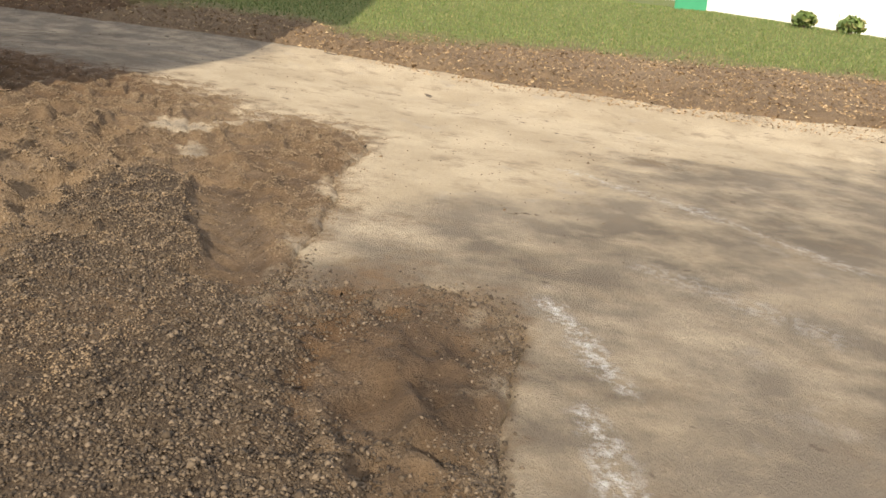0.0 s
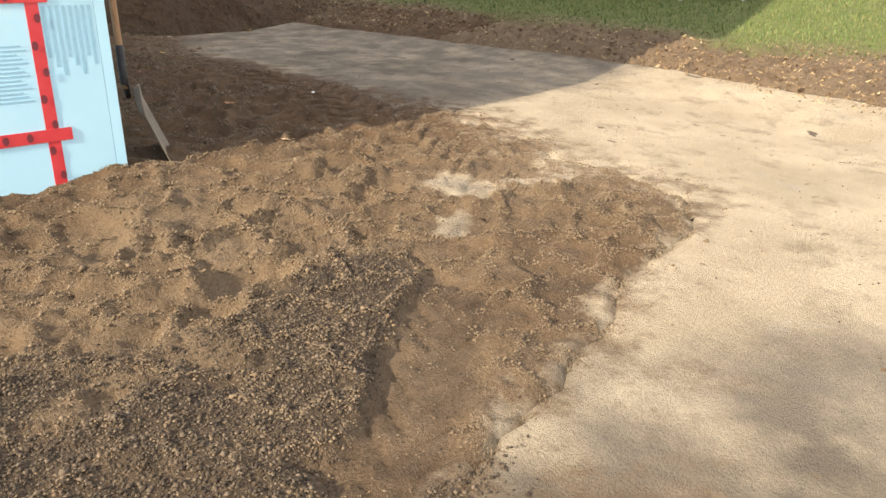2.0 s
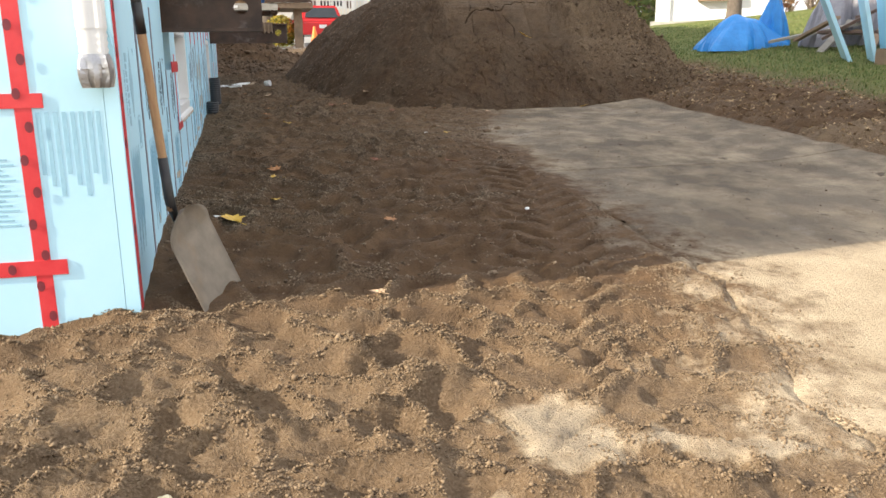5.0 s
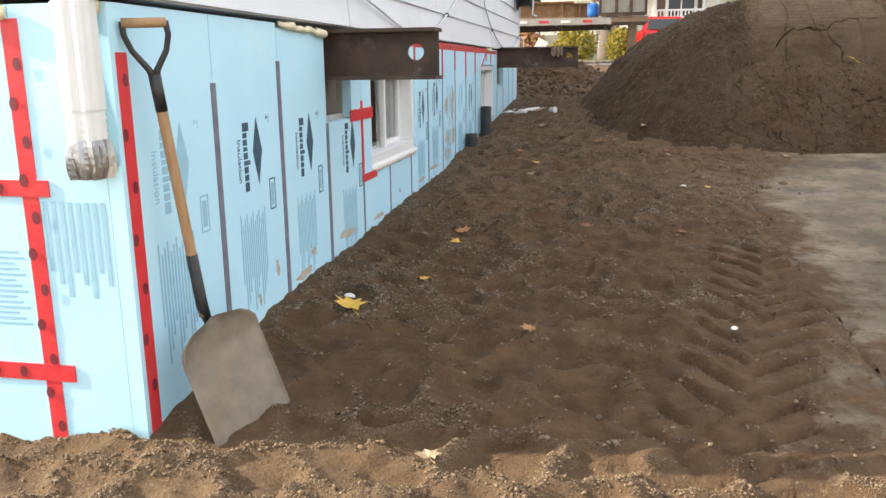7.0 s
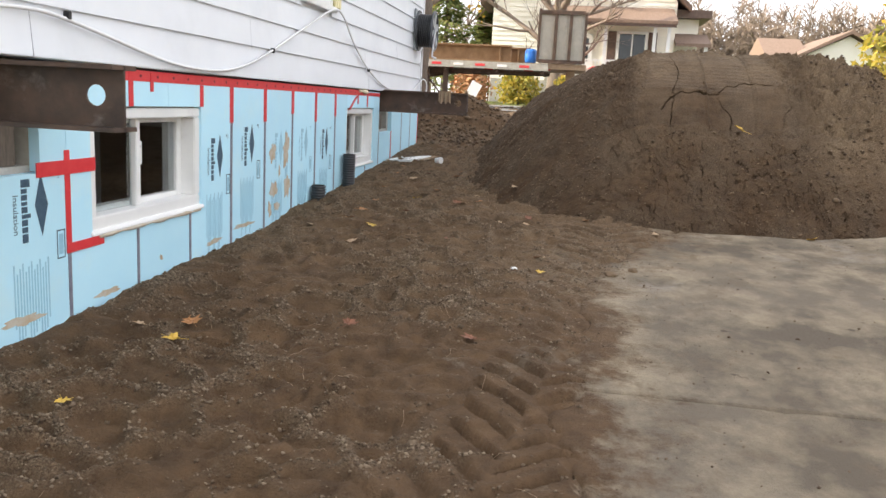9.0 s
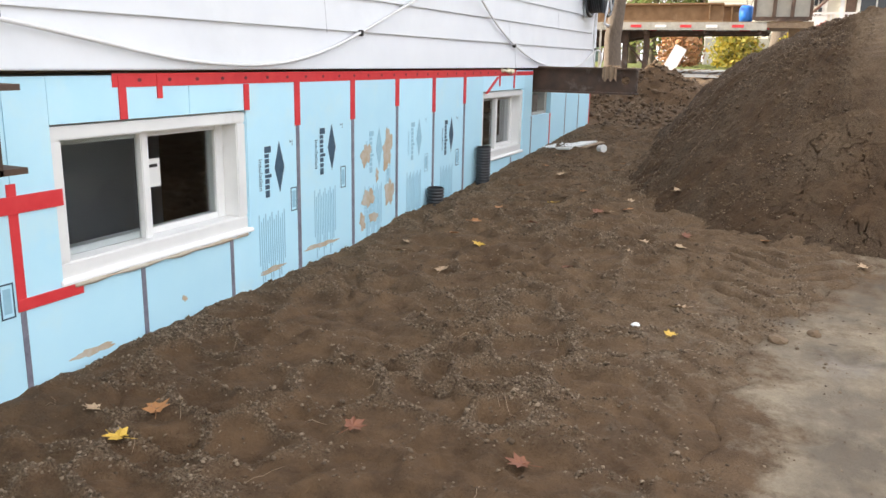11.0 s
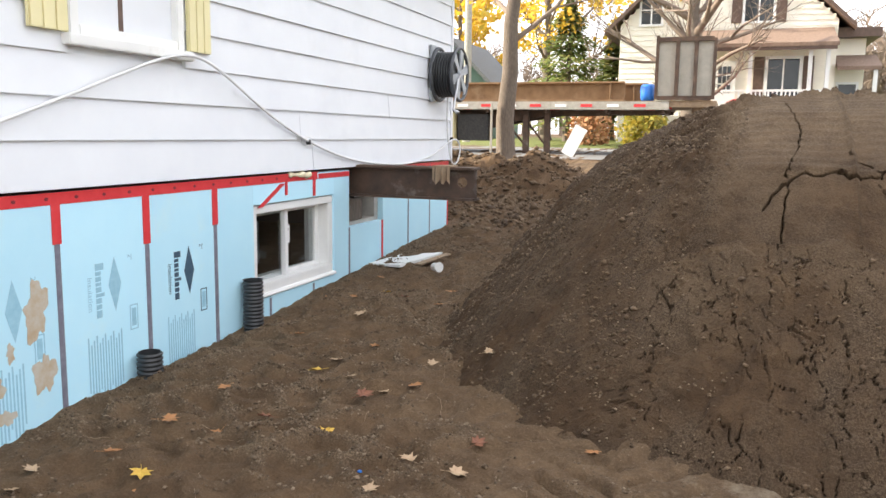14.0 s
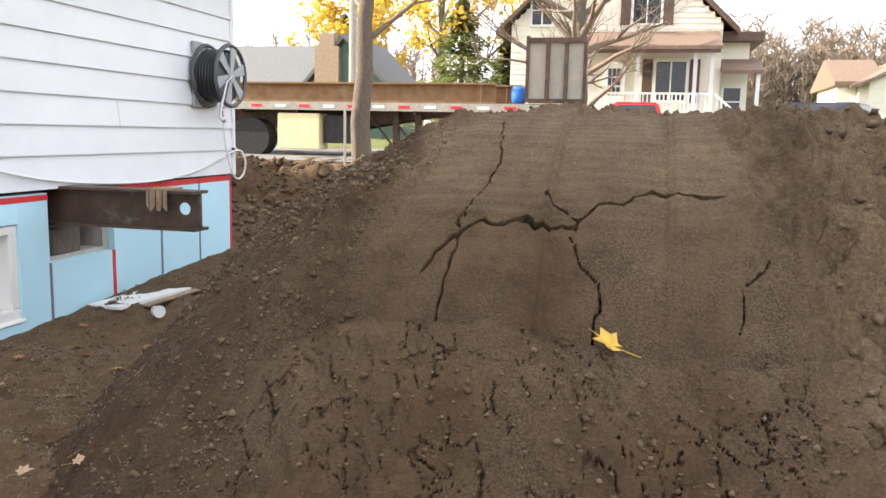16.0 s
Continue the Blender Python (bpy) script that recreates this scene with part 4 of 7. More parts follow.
for x, z in [(-0.318 + 0.014 * (-1) ** i, 0.48 + 0.115 * i) for i in range(11)] + [(-0.42 - 0.1 * i, zz) for i in range(4) for zz in (0.662, 1.26)]:
    d = under(new("printed_dot", dot_mesh), end_core)
    d.location, d.rotation_euler = (x, -0.0072, z), (0, 0, radians(-90))
for i in range(26):
    d = under(new("printed_dot", dot_mesh), core)
    d.location, d.rotation_euler, d.scale = (0.0035, 3.1 + i * 0.18, 1.78), (radians(90), 0, 0), (1, 0.6, 0.6)

WALL_TEXT = Matrix(((0, 0, 1, 0), (0, 1, 0, 0), (-1, 0, 0, 0), (0, 0, 0, 1)))


def lettering(text, size, m, material, parent):
    cu = bpy.data.curves.new("lettering", "FONT")
    cu.body, cu.size, cu.extrude = text, size, 0.0004
    cu.materials.append(material)
    ob = under(new("lettering", cu), parent)
    ob.matrix_basis = m
    return ob


def board_print(parent, y, z, strong, end=False):
    """The maker's marks: a plain diamond, word shapes, lines of small print and a framed square."""
    ink = M_PRINT if strong else M_PRINT_PALE

    def flat(name, pts, material):
        if end:
            return part(name, Shape().prism([(p - 0.0, q) for p, q in pts], "y", -0.0012, -0.0004), material, parent)
        return part(name, Shape().prism(pts, "x", 0.0004, 0.0012), material, parent)

    def bar(name, y0, z0, y1, z1, material):
        return flat(name, [(y0, z0), (y1, z0), (y1, z1), (y0, z1)], material)
    flat("printed_diamond", [(y + 0.30, z + 0.02), (y + 0.345, z - 0.12), (y + 0.30, z - 0.26), (y + 0.255, z - 0.12)], ink)
    zz = z
    for h, gap in ((0.034, 0.006), (0.02, 0.006), (0.024, 0.006), (0.016, 0.006), (0.026, 0.006), (0.018, 0.006), (0.026, 0.006), (0.024, 0.006), (0.038, 0.006)):
        top = 0.225 if h in (0.034, 0.018) else 0.205
        bar("printed_glyph", y + 0.168, zz - h, y + top, zz, ink)
        zz -= h + gap
    if not end:
        lettering("Insulation", 0.045, Matrix.Translation((0.001, y + 0.115, z - 0.06)) @ WALL_TEXT, ink, parent)
        lettering('2"', 0.04, Matrix.Translation((0.001, y + 0.40, z + 0.02)) @ WALL_TEXT, ink, parent)
    for j in range(13):
        bar("small_print", y + 0.10 + 0.019 * j, z - 0.64 - 0.045 * ((j * 7) % 4), y + 0.109 + 0.019 * j, z - 0.36 - 0.02 * ((j * 5) % 3), M_PRINT_PALE)
    frame_w = 0.006
    a, b, c, d = y + 0.40, z - 0.25, y + 0.46, z - 0.385
    for r in ((a, b - frame_w, c, b), (a, d, c, d + frame_w), (a, d, a + frame_w, b), (c - frame_w, d, c, b)):
        bar("printed_frame", *r, ink)
    bar("printed_stamp", a + 0.014, d + 0.02, c - 0.014, b - 0.02, M_PRINT_PALE)


for i, (n, z, strong) in enumerate([(0, 1.42, 0), (1, 1.40, 1), (2, 1.38, 1), (9, 1.42, 1), (10, 1.48, 1), (11, 1.42, 0), (12, 1.44, 0), (13, 1.42, 1)]):
    board_print(boards[n], (0.05, 0.66, 1.27, 3.79, 4.33, 4.93, 5.55, 6.15)[i], z, strong)
board_print(boards[3], 1.95, 1.31, 1)
board_print(boards[24], -0.93, 1.60, 1, True)
for j in range(8):
    part("small_print", Shape().box(-0.28 + 0.028 * j, -0.0012, 1.0 - 0.04 * (j % 3), -0.265 + 0.028 * j, -0.0004, 1.22), M_PRINT_PALE, boards[23])
for j in range(14):
    part("small_print", Shape().box(-0.62, -0.0012, 0.82 + 0.018 * j, -0.37 - 0.02 * (j % 3), -0.0004, 0.827 + 0.018 * j), M_PRINT_PALE, boards[24])
part("printed_diamond", Shape().prism([(-0.035, 1.58), (0.0 - 0.003, 1.44), (-0.003, 1.36), (-0.04, 1.30), (-0.075, 1.44)], "y", -0.0012, -0.0004), M_PRINT_PALE, boards[23])


def smear(parent, y, z, w, h, seed):
    rng = random.Random(seed)
    n, p1, p2, p3 = 40, rng.uniform(0, 6), rng.uniform(0, 6), rng.uniform(0, 6)
    edge = [0.75 + 0.16 * math.sin(2 * a + p1) + 0.13 * math.sin(5 * a + p2) + 0.07 * math.sin(11 * a + p3) for a in (2 * math.pi * i / n for i in range(n))]
    pts = [(y + w * math.cos(2 * math.pi * i / n) * q, z + h * math.sin(2 * math.pi * i / n) * q) for i, q in enumerate(edge)]
    part("mud_smear", Shape().prism(pts, "x", 0.0004, 0.0016), M_MUD, parent, "dried tan mud smear")


for y, z, w, h, seed in ((5.05, 1.27, 0.075, 0.10, 1), (5.35, 1.28, 0.09, 0.16, 2), (5.08, 0.98, 0.09, 0.09, 3), (5.38, 0.98, 0.075, 0.13, 4), (5.0, 0.83, 0.05, 0.07, 5), (5.2, 1.12, 0.03, 0.05, 6), (5.15, 0.84, 0.07, 0.05, 7)):
    smear(boards[11], y, z, w, h, seed)
for n, y, z, w, h, seed in ((2, 1.55, 0.72, 0.03, 0.03, 8), (1, 1.1, 0.75, 0.02, 0.05, 9), (1, 0.9, 0.66, 0.015, 0.03, 10), (3, 2.1, 0.70, 0.16, 0.03, 11), (8, 3.3, 0.76, 0.02, 0.02, 12), (5, 2.75, 0.68, 0.12, 0.025, 13), (2, 1.42, 0.64, 0.12, 0.03, 14), (9, 4.0, 0.74, 0.15, 0.02, 15), (10, 4.5, 0.78, 0.2, 0.022, 16)):
    smear(boards[n], y, z, w, h, seed)


def foam_bead(pts, seed):
    rng = random.Random(seed)
    s = Shape()
    line = [Vector(pts[0]).lerp(Vector(pts[1]), i / 12) + Vector((rng.uniform(0, 0.012), 0, rng.uniform(-0.006, 0.006))) for i in range(13)]
    s.tube(line, [rng.uniform(0.010, 0.026) for _ in line], 8)
    return part("spray_foam", s, M_YFOAM, core, "pale yellow cured foam bead", smooth=True)


foam_bead([(0.005, 1.24, 1.795), (0.005, 1.82, 1.775)], 1)
foam_bead([(0.0, 7.58, 1.80), (0.01, 7.86, 1.79)], 2)
foam_bead([(-0.33, -0.012, 1.775), (-0.52, -0.012, 1.79)], 3)
foam_bead([(-0.02, -0.012, 1.79), (-0.16, -0.012, 1.79)], 4)


# ---- cellar windows ----
def cellar_window(name, y0, y1, sill_mud):
    z0, z1 = WIN_Z
    w = thing(name, (0, y0, z0), "white vinyl sliding cellar window, shut", "window", kind="structure")
    fr = Shape()
    for a, b, c, d in ((y0, z0, y1, z0 + 0.075), (y0, z1 - 0.055, y1, z1), (y0, z0 + 0.075, y0 + 0.06, z1 - 0.055), (y1 - 0.07, z0 + 0.075, y1, z1 - 0.055)):
        fr.box(-0.14, a, b, -0.012, c, d)
    part("window_frame", fr, M_VINYL, w, bevel=0.006)
    part("window_frame", Shape().box(-0.16, y0 + 0.06, z0 + 0.075, -0.10, y0 + 0.10, z1 - 0.055).box(-0.16, y1 - 0.13, z0 + 0.075, -0.10, y1 - 0.07, z1 - 0.055).box(-0.16, y0 + 0.1, z0 + 0.075, -0.1, y1 - 0.13, z0 + 0.105).box(-0.16, y0 + 0.1, z1 - 0.085, -0.1, y1 - 0.13, z1 - 0.055), M_VINYL, w, bevel=0.004)
    mid = (y0 + y1) / 2 - 0.06
    part("mullion", Shape().box(-0.10, mid - 0.022, z0 + 0.075, -0.055, mid + 0.022, z1 - 0.055), M_VINYL, w, bevel=0.004)
    for a, b, x in ((y0 + 0.09, mid, -0.085), (mid, y1 - 0.12, -0.12)):
        p = part("pane", Shape().box(x - 0.004, a, z0 + 0.08, x, b, z1 - 0.06), M_GLASS, w)
        p.visible_shadow = False
    part("sticker", Shape().box(-0.1192, mid + 0.06, z0 + 0.29, -0.1185, mid + 0.15, z0 + 0.42), M_WHITE, w, "white paper window sticker")
    part("sticker_print", Shape().box(-0.1184, mid + 0.075, z0 + 0.38, -0.118, mid + 0.135, z0 + 0.395), M_BLACKSTEEL, w)
    part("window_sill", Shape().prism([(-0.05, z0), (0.010, z0 - 0.014), (0.010, z0 - 0.004), (0.002, z0 + 0.012), (-0.05, z0 + 0.012)], "y", y0 - 0.01, y1 + 0.02), M_VINYL, w, bevel=0.003)
    if sill_mud:
        part("mortar_bead", Shape().tube([(0.006, y0 + 0.05 + 0.1 * i, z0 - 0.020 + 0.005 * math.sin(3.1 * i)) for i in range(12)], [0.009 + 0.005 * math.sin(2.3 * i) for i in range(12)], 7), M_MUD, w, "crumbly tan mortar", smooth=True)
    part("lining", Shape().box(-0.9, y0 - 0.3, 0.6, -0.88, y1 + 0.3, 1.9), M_CELLAR, w, "dim grey cellar behind the glass")
    return w


cellar_window("window_1", *W1, True)
cellar_window("window_2", *W2, False)


# ---- steel needle beams through the wall ----
def steel_beam(y, length, z0, z1, width, label):
    s = Shape()
    web, fl, n = 0.012, 0.018, 16
    x0, x1 = -0.9, length
    hx, hz, r = length - 0.12, (z0 + z1) / 2 + 0.01, 0.042
    hole = [(hx + r * math.cos(a) * (1 if math.cos(a) > 0 else 1.0), hz + r * math.sin(a)) for a in (2 * math.pi * i / n for i in range(n))]
    ring = [(x0, z0), (x1, z0), (x1, z1), (x0, z1)]
    for ya in (y - web / 2, y + web / 2):
        base = len(s.v)
        s.v += [(px, ya, pz) for px, pz in hole] + [(px, ya, pz) for px, pz in ring]
        H = lambda i: base + i % n
        R = lambda i: base + n + i
        for q, (i0, corner) in enumerate(((0, 2), (4, 3), (8, 0), (12, 1))):
            for i in range(4):
                s.f.append((H(i0 + i), H(i0 + i + 1), R(corner)))
            s.f.append((H(i0 + 4), R({2: 3, 3: 0, 0: 1, 1: 2}[corner]), R(corner)))
    b0, b1 = 0, n + 4
    s.f += [(b0 + i, b0 + (i + 1) % n, b1 + (i + 1) % n, b1 + i) for i in range(n)]
    s.f.append((b0 + n + 1, b0 + n + 2, b1 + n + 2, b1 + n + 1))
    s.box(x0, y - width / 2, z1 - fl, x1, y + width / 2, z1)
    s.box(x0, y - width / 2, z0, x1, y + width / 2, z0 + fl)
    me = mesh_of("steel_beam", s, M_STEEL)
    return tagged(new("steel_beam", me), label, "steel beam", "beams carrying the house")


steel_beam(1.99, 0.56, 1.545, 1.80, 0.17, "rusty dark steel I-beam sticking out under the siding")
steel_beam(8.70, 1.04, 1.58, 1.84, 0.17, "rusty dark steel I-beam with a rag over its end")
rag = Shape()
for i in range(9):
    w = 0.012 * math.sin(i * 2.1)
    rag.add([(0.70 + 0.016 * i, 8.612 - 0.008 + w * 0.6, 1.845), (0.716 + 0.016 * i, 8.612 - 0.008 - w * 0.6, 1.845), (0.716 + 0.016 * i, 8.60 - w, 1.72 - 0.02 * math.sin(i * 1.7)), (0.70 + 0.016 * i, 8.60 + w, 1.72 - 0.02 * math.sin((i - 1) * 1.7))], [(0, 1, 2, 3)])
rag.box(0.70, 8.604, 1.841, 0.85, 8.79, 1.852)
solid("rag", rag, M_TIMBER, "dirty brown rag hung over a steel beam", "rag")
# Near-black lining: the shade inside each beam opening is put into its colour.
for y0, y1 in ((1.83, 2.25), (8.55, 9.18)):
    solid("beam_pocket", Shape().box(-0.9, y0 - 0.02, 1.34, -0.88, y1 + 0.02, 1.82).box(-0.88, y0 - 0.02, 1.34, -0.26, y0 - 0.01, 1.8).box(-0.88, y1 + 0.01, 1.34, -0.26, y1 + 0.02, 1.8), M_HOLLOW_SHADE, "black lining painted as the shade inside a beam opening", "wall opening", kind="structure")
for y0 in (2.12, 8.86):
    solid("cribbing_block", Shape().box(-0.24, y0 - 0.22, 1.362, -0.06, y0 + 0.06, 1.54), M_BARK, "dark wooden block under a steel beam", "wood block", bevel=0.006)

# ---- house above ----
RIDGE_X, EAVE, RIDGE = -4.0, 4.30, 8.85
siding = solid("wall_siding_east", Shape().box(-0.2, 0.0, SID, -0.004, 2.0 + 9.0, EAVE), M_SIDING, "house wall under white horizontal siding", "wall", kind="structure")
U_WIN = (5.60, 6.43, 2.53, 3.65)
for i in range(12):
    z = SID + 0.005 if i == 0 else 2.045 + 0.2 * (i - 1)
    for y0, y1 in ((-0.03, 11.02),):
        cuts = [(y0, y1)]
        if z + 0.2 > U_WIN[2] and z < U_WIN[3]:
            cuts = [(y0, U_WIN[0] - 0.01), (U_WIN[1] + 0.01, y1)]
        for a, b in cuts:
            zt = min(z + (0.225 if i == 0 else 0.205), EAVE + 0.02)
            part("siding_board", Shape().prism([(0.0, z + 0.018), (0.012, z), (0.026, z), (0.026, z + 0.006), (0.008, zt), (0.0, zt)], "y", a, b), M_SIDING, siding)
for y, z0 in ((4.55, SID + 0.205), (7.9, SID), (7.72, SID + 0.205), (2.2, SID), (9.3, SID + 0.41)):
    part("siding_joint", Shape().prism([(0.0265, z0 + 0.004), (0.028, z0 + 0.004), (0.0105, z0 + 0.2), (0.009, z0 + 0.2)], "y", y, y + 0.003), M_SEAM, siding)
part("corner_post", Shape().box(-0.06, 10.985, SID - 0.01, 0.03, 11.045, EAVE), M_SIDING, siding, bevel=0.004)
part("corner_post", Shape().box(-0.06, -0.05, SID - 0.01, 0.03, 0.005, EAVE), M_SIDING, siding, bevel=0.004)
gable = [(-8.0, SID), (-0.2, SID), (-0.2, EAVE), (RIDGE_X, RIDGE - 0.4), (-8.0, EAVE)]
solid("wall_siding_south", Shape().prism(gable, "y", 0.0, 0.15), M_SIDING, "gable wall under white siding", "wall", kind="structure")
solid("wall_siding_north", Shape().prism(gable, "y", 10.85, 11.0), M_SIDING, "gable wall under white siding", "wall", kind="structure")
solid("wall_siding_west", Shape().box(-8.0, 0.15, SID, -7.8, 10.85, EAVE), M_SIDING, "house wall under white siding", "wall", kind="structure")
solid("floor_upper", Shape().box(-7.8, 0.26, 1.801, -0.26, 10.77, 1.99), M_TIMBER, "wooden floor over the cellar", "floor", kind="structure")
k = (RIDGE - EAVE) / 4.0
roof = Shape()
for s in (1, -1):
    e = RIDGE_X + s * 4.42
    # Added, unseen length past the north gable, there to shade the soil berm.
    roof.prism([(RIDGE_X, RIDGE), (e, RIDGE - k * 4.42), (e, RIDGE - k * 4.42 + 0.16), (RIDGE_X, RIDGE + 0.22)], "y", -0.42, 12.7)
solid("roof", roof, M_ROOF, "steep grey shingle roof, unseen length added north to cast shade", "roof", kind="structure")

uw = thing("window_3", (0, 5.6, 2.53), "white window with cream shutters and pale curtains", "window", kind="structure")
y0, y1, z0, z1 = U_WIN
part("window_frame", Shape().box(-0.1, y0, z0, 0.035, y0 + 0.06, z1).box(-0.1, y1 - 0.06, z0, 0.035, y1, z1).box(-0.1, y0 + 0.06, z0, 0.035, y1 - 0.06, z0 + 0.05).box(-0.1, y0 + 0.06, z1 - 0.05, 0.035, y1 - 0.06, z1), M_VINYL, uw, bevel=0.005)
part("mullion", Shape().box(-0.06, 5.96, z0 + 0.05, 0.0, 5.99, z1 - 0.05), M_BROWN, uw)
p = part("pane", Shape().box(-0.03, y0 + 0.06, z0 + 0.05, -0.026, y1 - 0.06, z1 - 0.05), M_GLASS, uw)
p.visible_shadow = False
curtain = Shape()
pts = [(-0.12 + 0.012 * math.sin(j * 1.3), y0 + 0.02 + (y1 - y0 - 0.04) * j / 60) for j in range(61)]
curtain.add([(x, y, z) for z in (z0, z1) for x, y in pts], [(j, j + 1, j + 62, j + 61) for j in range(60)])
part("curtain", curtain, M_GREYWOOD, uw, "pale grey-green curtain", smooth=True)
part("window_sill", Shape().box(0.0, y0 - 0.04, z0 - 0.05, 0.07, y1 + 0.04, z0), M_VINYL, uw, bevel=0.005)
for a, b in ((y0 - 0.24, y0 - 0.02), (y1 + 0.02, y1 + 0.22)):
    sh = part("shutter", Shape().box(0.028, a, z0 + 0.005, 0.045, b, z1), M_CREAM, uw, "cream grooved shutter")
    for j in range(3):
        w = (b - a) / 3
        part("slat", Shape().box(0.045, a + w * j + 0.004, z0 + 0.005, 0.052, a + w * (j + 1) - 0.004, z1), M_CREAM, sh, bevel=0.002)

# ---- things along the wall ----
def shovel():
    t = thing("shovel", (0.2, 0.2, 0.35), "square-mouth shovel with a worn ash handle leaning on the foam", "shovel")
    a, b = Vector((0.118, 0.18, 0.90)), Vector((0.078, 0.098, 1.575))
    d = (b - a).normalized()
    side = Vector((0.83, 0.55, 0.03)).normalized()
    part("shaft", Shape().tube([a.lerp(b, i / 8) for i in range(-1, 9)], [0.017] * 9 + [0.016], 12), M_ASH, t, smooth=True)
    part("socket", Shape().tube([a - d * 0.13 + Vector((0.012, 0.004, 0)), a - d * 0.05, a + d * 0.13], [0.013, 0.020, 0.019], 12), M_BLACKSTEEL, t, smooth=True)
    yoke = part("handle_yoke", Shape().tube([b - d * 0.09, b + d * 0.02], [0.0185, 0.019], 10), M_BLACKSTEEL, t, smooth=True)
    for sgn in (-1, 1):
        part("yoke_arm", Shape().tube([b, b + d * 0.035 + side * sgn * 0.012, b + d * 0.09 + side * sgn * 0.048, b + d * 0.135 + side * sgn * 0.062, b + d * 0.175 + side * sgn * 0.060], [0.013, 0.010, 0.009, 0.009, 0.010], 8), M_BLACKSTEEL, yoke, smooth=True)
    part("grip", Shape().tube([b + d * 0.17 - side * 0.062, b + d * 0.17 + side * 0.062], 0.0145, 12), M_ASH, t, smooth=True)
    # dished blade: rounded shoulders, straight lip
    c, low = Vector((0.128, 0.188, 0.805)), Vector((0.29, 0.160, 0.435))
    down = (low - c)
    across = Vector((0.40, 0.90, 0.19)).normalized()
    out = across.cross(down).normalized()
    if out.dot(Vector((0.5, -0.85, 0.3))) < 0:
        out = -out
    nu, nv, s = 17, 21, Shape()
    verts, faces = [], []
    for lay in (0, 1):
        for j in range(nv):
            v = j / (nv - 1)
            half = 0.16 * min(1.0, math.sqrt(max(0.0, 1 - (1 - min(v / 0.22, 1)) ** 2)) * 0.86 + 0.14 * min(v / 0.22, 1) + 0.05)
            for i in range(nu):
                u = 2 * i / (nu - 1) - 1
                dish = 0.034 * u * u * (1 - 0.5 * v) + 0.028 * max(0, 0.25 - v) / 0.25 + 0.014 * max(0, 1 - abs(u) / 0.25) * max(0, 0.45 - v)
                verts.append(c + down * v + across * half * u + out * (dish + lay * 0.003))
    for lay in (0, 1):
        o = lay * nu * nv
        faces += [(o + j * nu + i, o + j * nu + i + 1, o + (j + 1) * nu + i + 1, o + (j + 1) * nu + i) for j in range(nv - 1) for i in range(nu - 1)]
    rim = [i for i in range(nu)] + [j * nu + nu - 1 for j in range(1, nv)] + [(nv - 1) * nu + i for i in range(nu - 2, -1, -1)] + [j * nu for j in range(nv - 2, 0, -1)]
    faces += [(rim[i], rim[(i + 1) % len(rim)], rim[(i + 1) % len(rim)] + nu * nv, rim[i] + nu * nv) for i in range(len(rim))]
    part("blade", s.add(verts, faces), M_BLADE, t, "scuffed grey steel blade", smooth=True)


shovel()


def downspout():
    t = thing("downspout", (-0.06, -0.08, 1.3), "white ribbed downspout with a crumpled foil end", "downspout")
    n = 28

    def ring(z, w, dpt, k=0.0):
        out = []
        for i in range(n):
            a = 2 * math.pi * i / n
            x = max(-1, min(1, 1.35 * math.cos(a))) * w
            y = max(-1, min(1, 1.35 * math.sin(a))) * dpt
            rib = 1 + 0.06 * math.cos(a * 7)
            out.append((-0.055 + x * rib + k * math.sin(i * 2.7), -0.065 + y * rib + k * math.cos(i * 1.9), z))
        return out

    def skin(rings):
        v = [p for r in rings for p in r]
        return Shape().add(v, [(j * n + i, j * n + (i + 1) % n, (j + 1) * n + (i + 1) % n, (j + 1) * n + i) for j in range(len(rings) - 1) for i in range(n)])
    part("pipe", skin([ring(z, 0.044, 0.042) for z in (1.5, 2.2, 3.2, 4.2)]), M_WHITE, t, smooth=True)
    part("connector", skin([ring(1.50 - 0.012 * i, 0.043 - 0.003 * (i % 2), 0.042 - 0.004 * (i % 2)) for i in range(9)] + [ring(1.38, 0.041, 0.040)]), M_WHITE, t, smooth=True)
    part("foil_end", skin([ring(1.415 - 0.016 * i, 0.049 - 0.0007 * (i - 3) ** 2, 0.049 - 0.0007 * (i - 3) ** 2, 0.001 + 0.0013 * i) for i in range(8)]), M_FOILED, t, "crumpled torn silver foil")
    part("strap", Shape().box(-0.11, -0.115, 2.3, 0.0, -0.028, 2.33), M_WHITE, t)


downspout()


def corrugated(y, x, z0, z1, r, label):
    prof, s = [], []
    z, k = z0, 0
    while z < z1:
        prof.append((x, y, z))
        s.append(r if k % 4 in (1, 2) else r * 0.88)
        z += 0.006
        k += 1
    sh = Shape().tube(prof, s, 24, caps=False).tube([(x, y, z0), (x, y, z1)], r * 0.84, 24, caps=False)
    sh.add([(x + r * 0.84 * math.cos(a), y + r * 0.84 * math.sin(a), z1 - 0.05) for a in (2 * math.pi * i / 16 for i in range(16))], [tuple(range(16))])
    return solid("drain_pipe", sh, M_BLACKPIPE, label, "drain pipe", "drain pipes by the foundation", smooth=True)


corrugated(6.0, 0.075, 0.6, 0.935, 0.068, "short black corrugated drain pipe standing in the soil")
corrugated(6.99, 0.078, 0.6, 1.16, 0.066, "tall black corrugated drain pipe beside a cellar window")


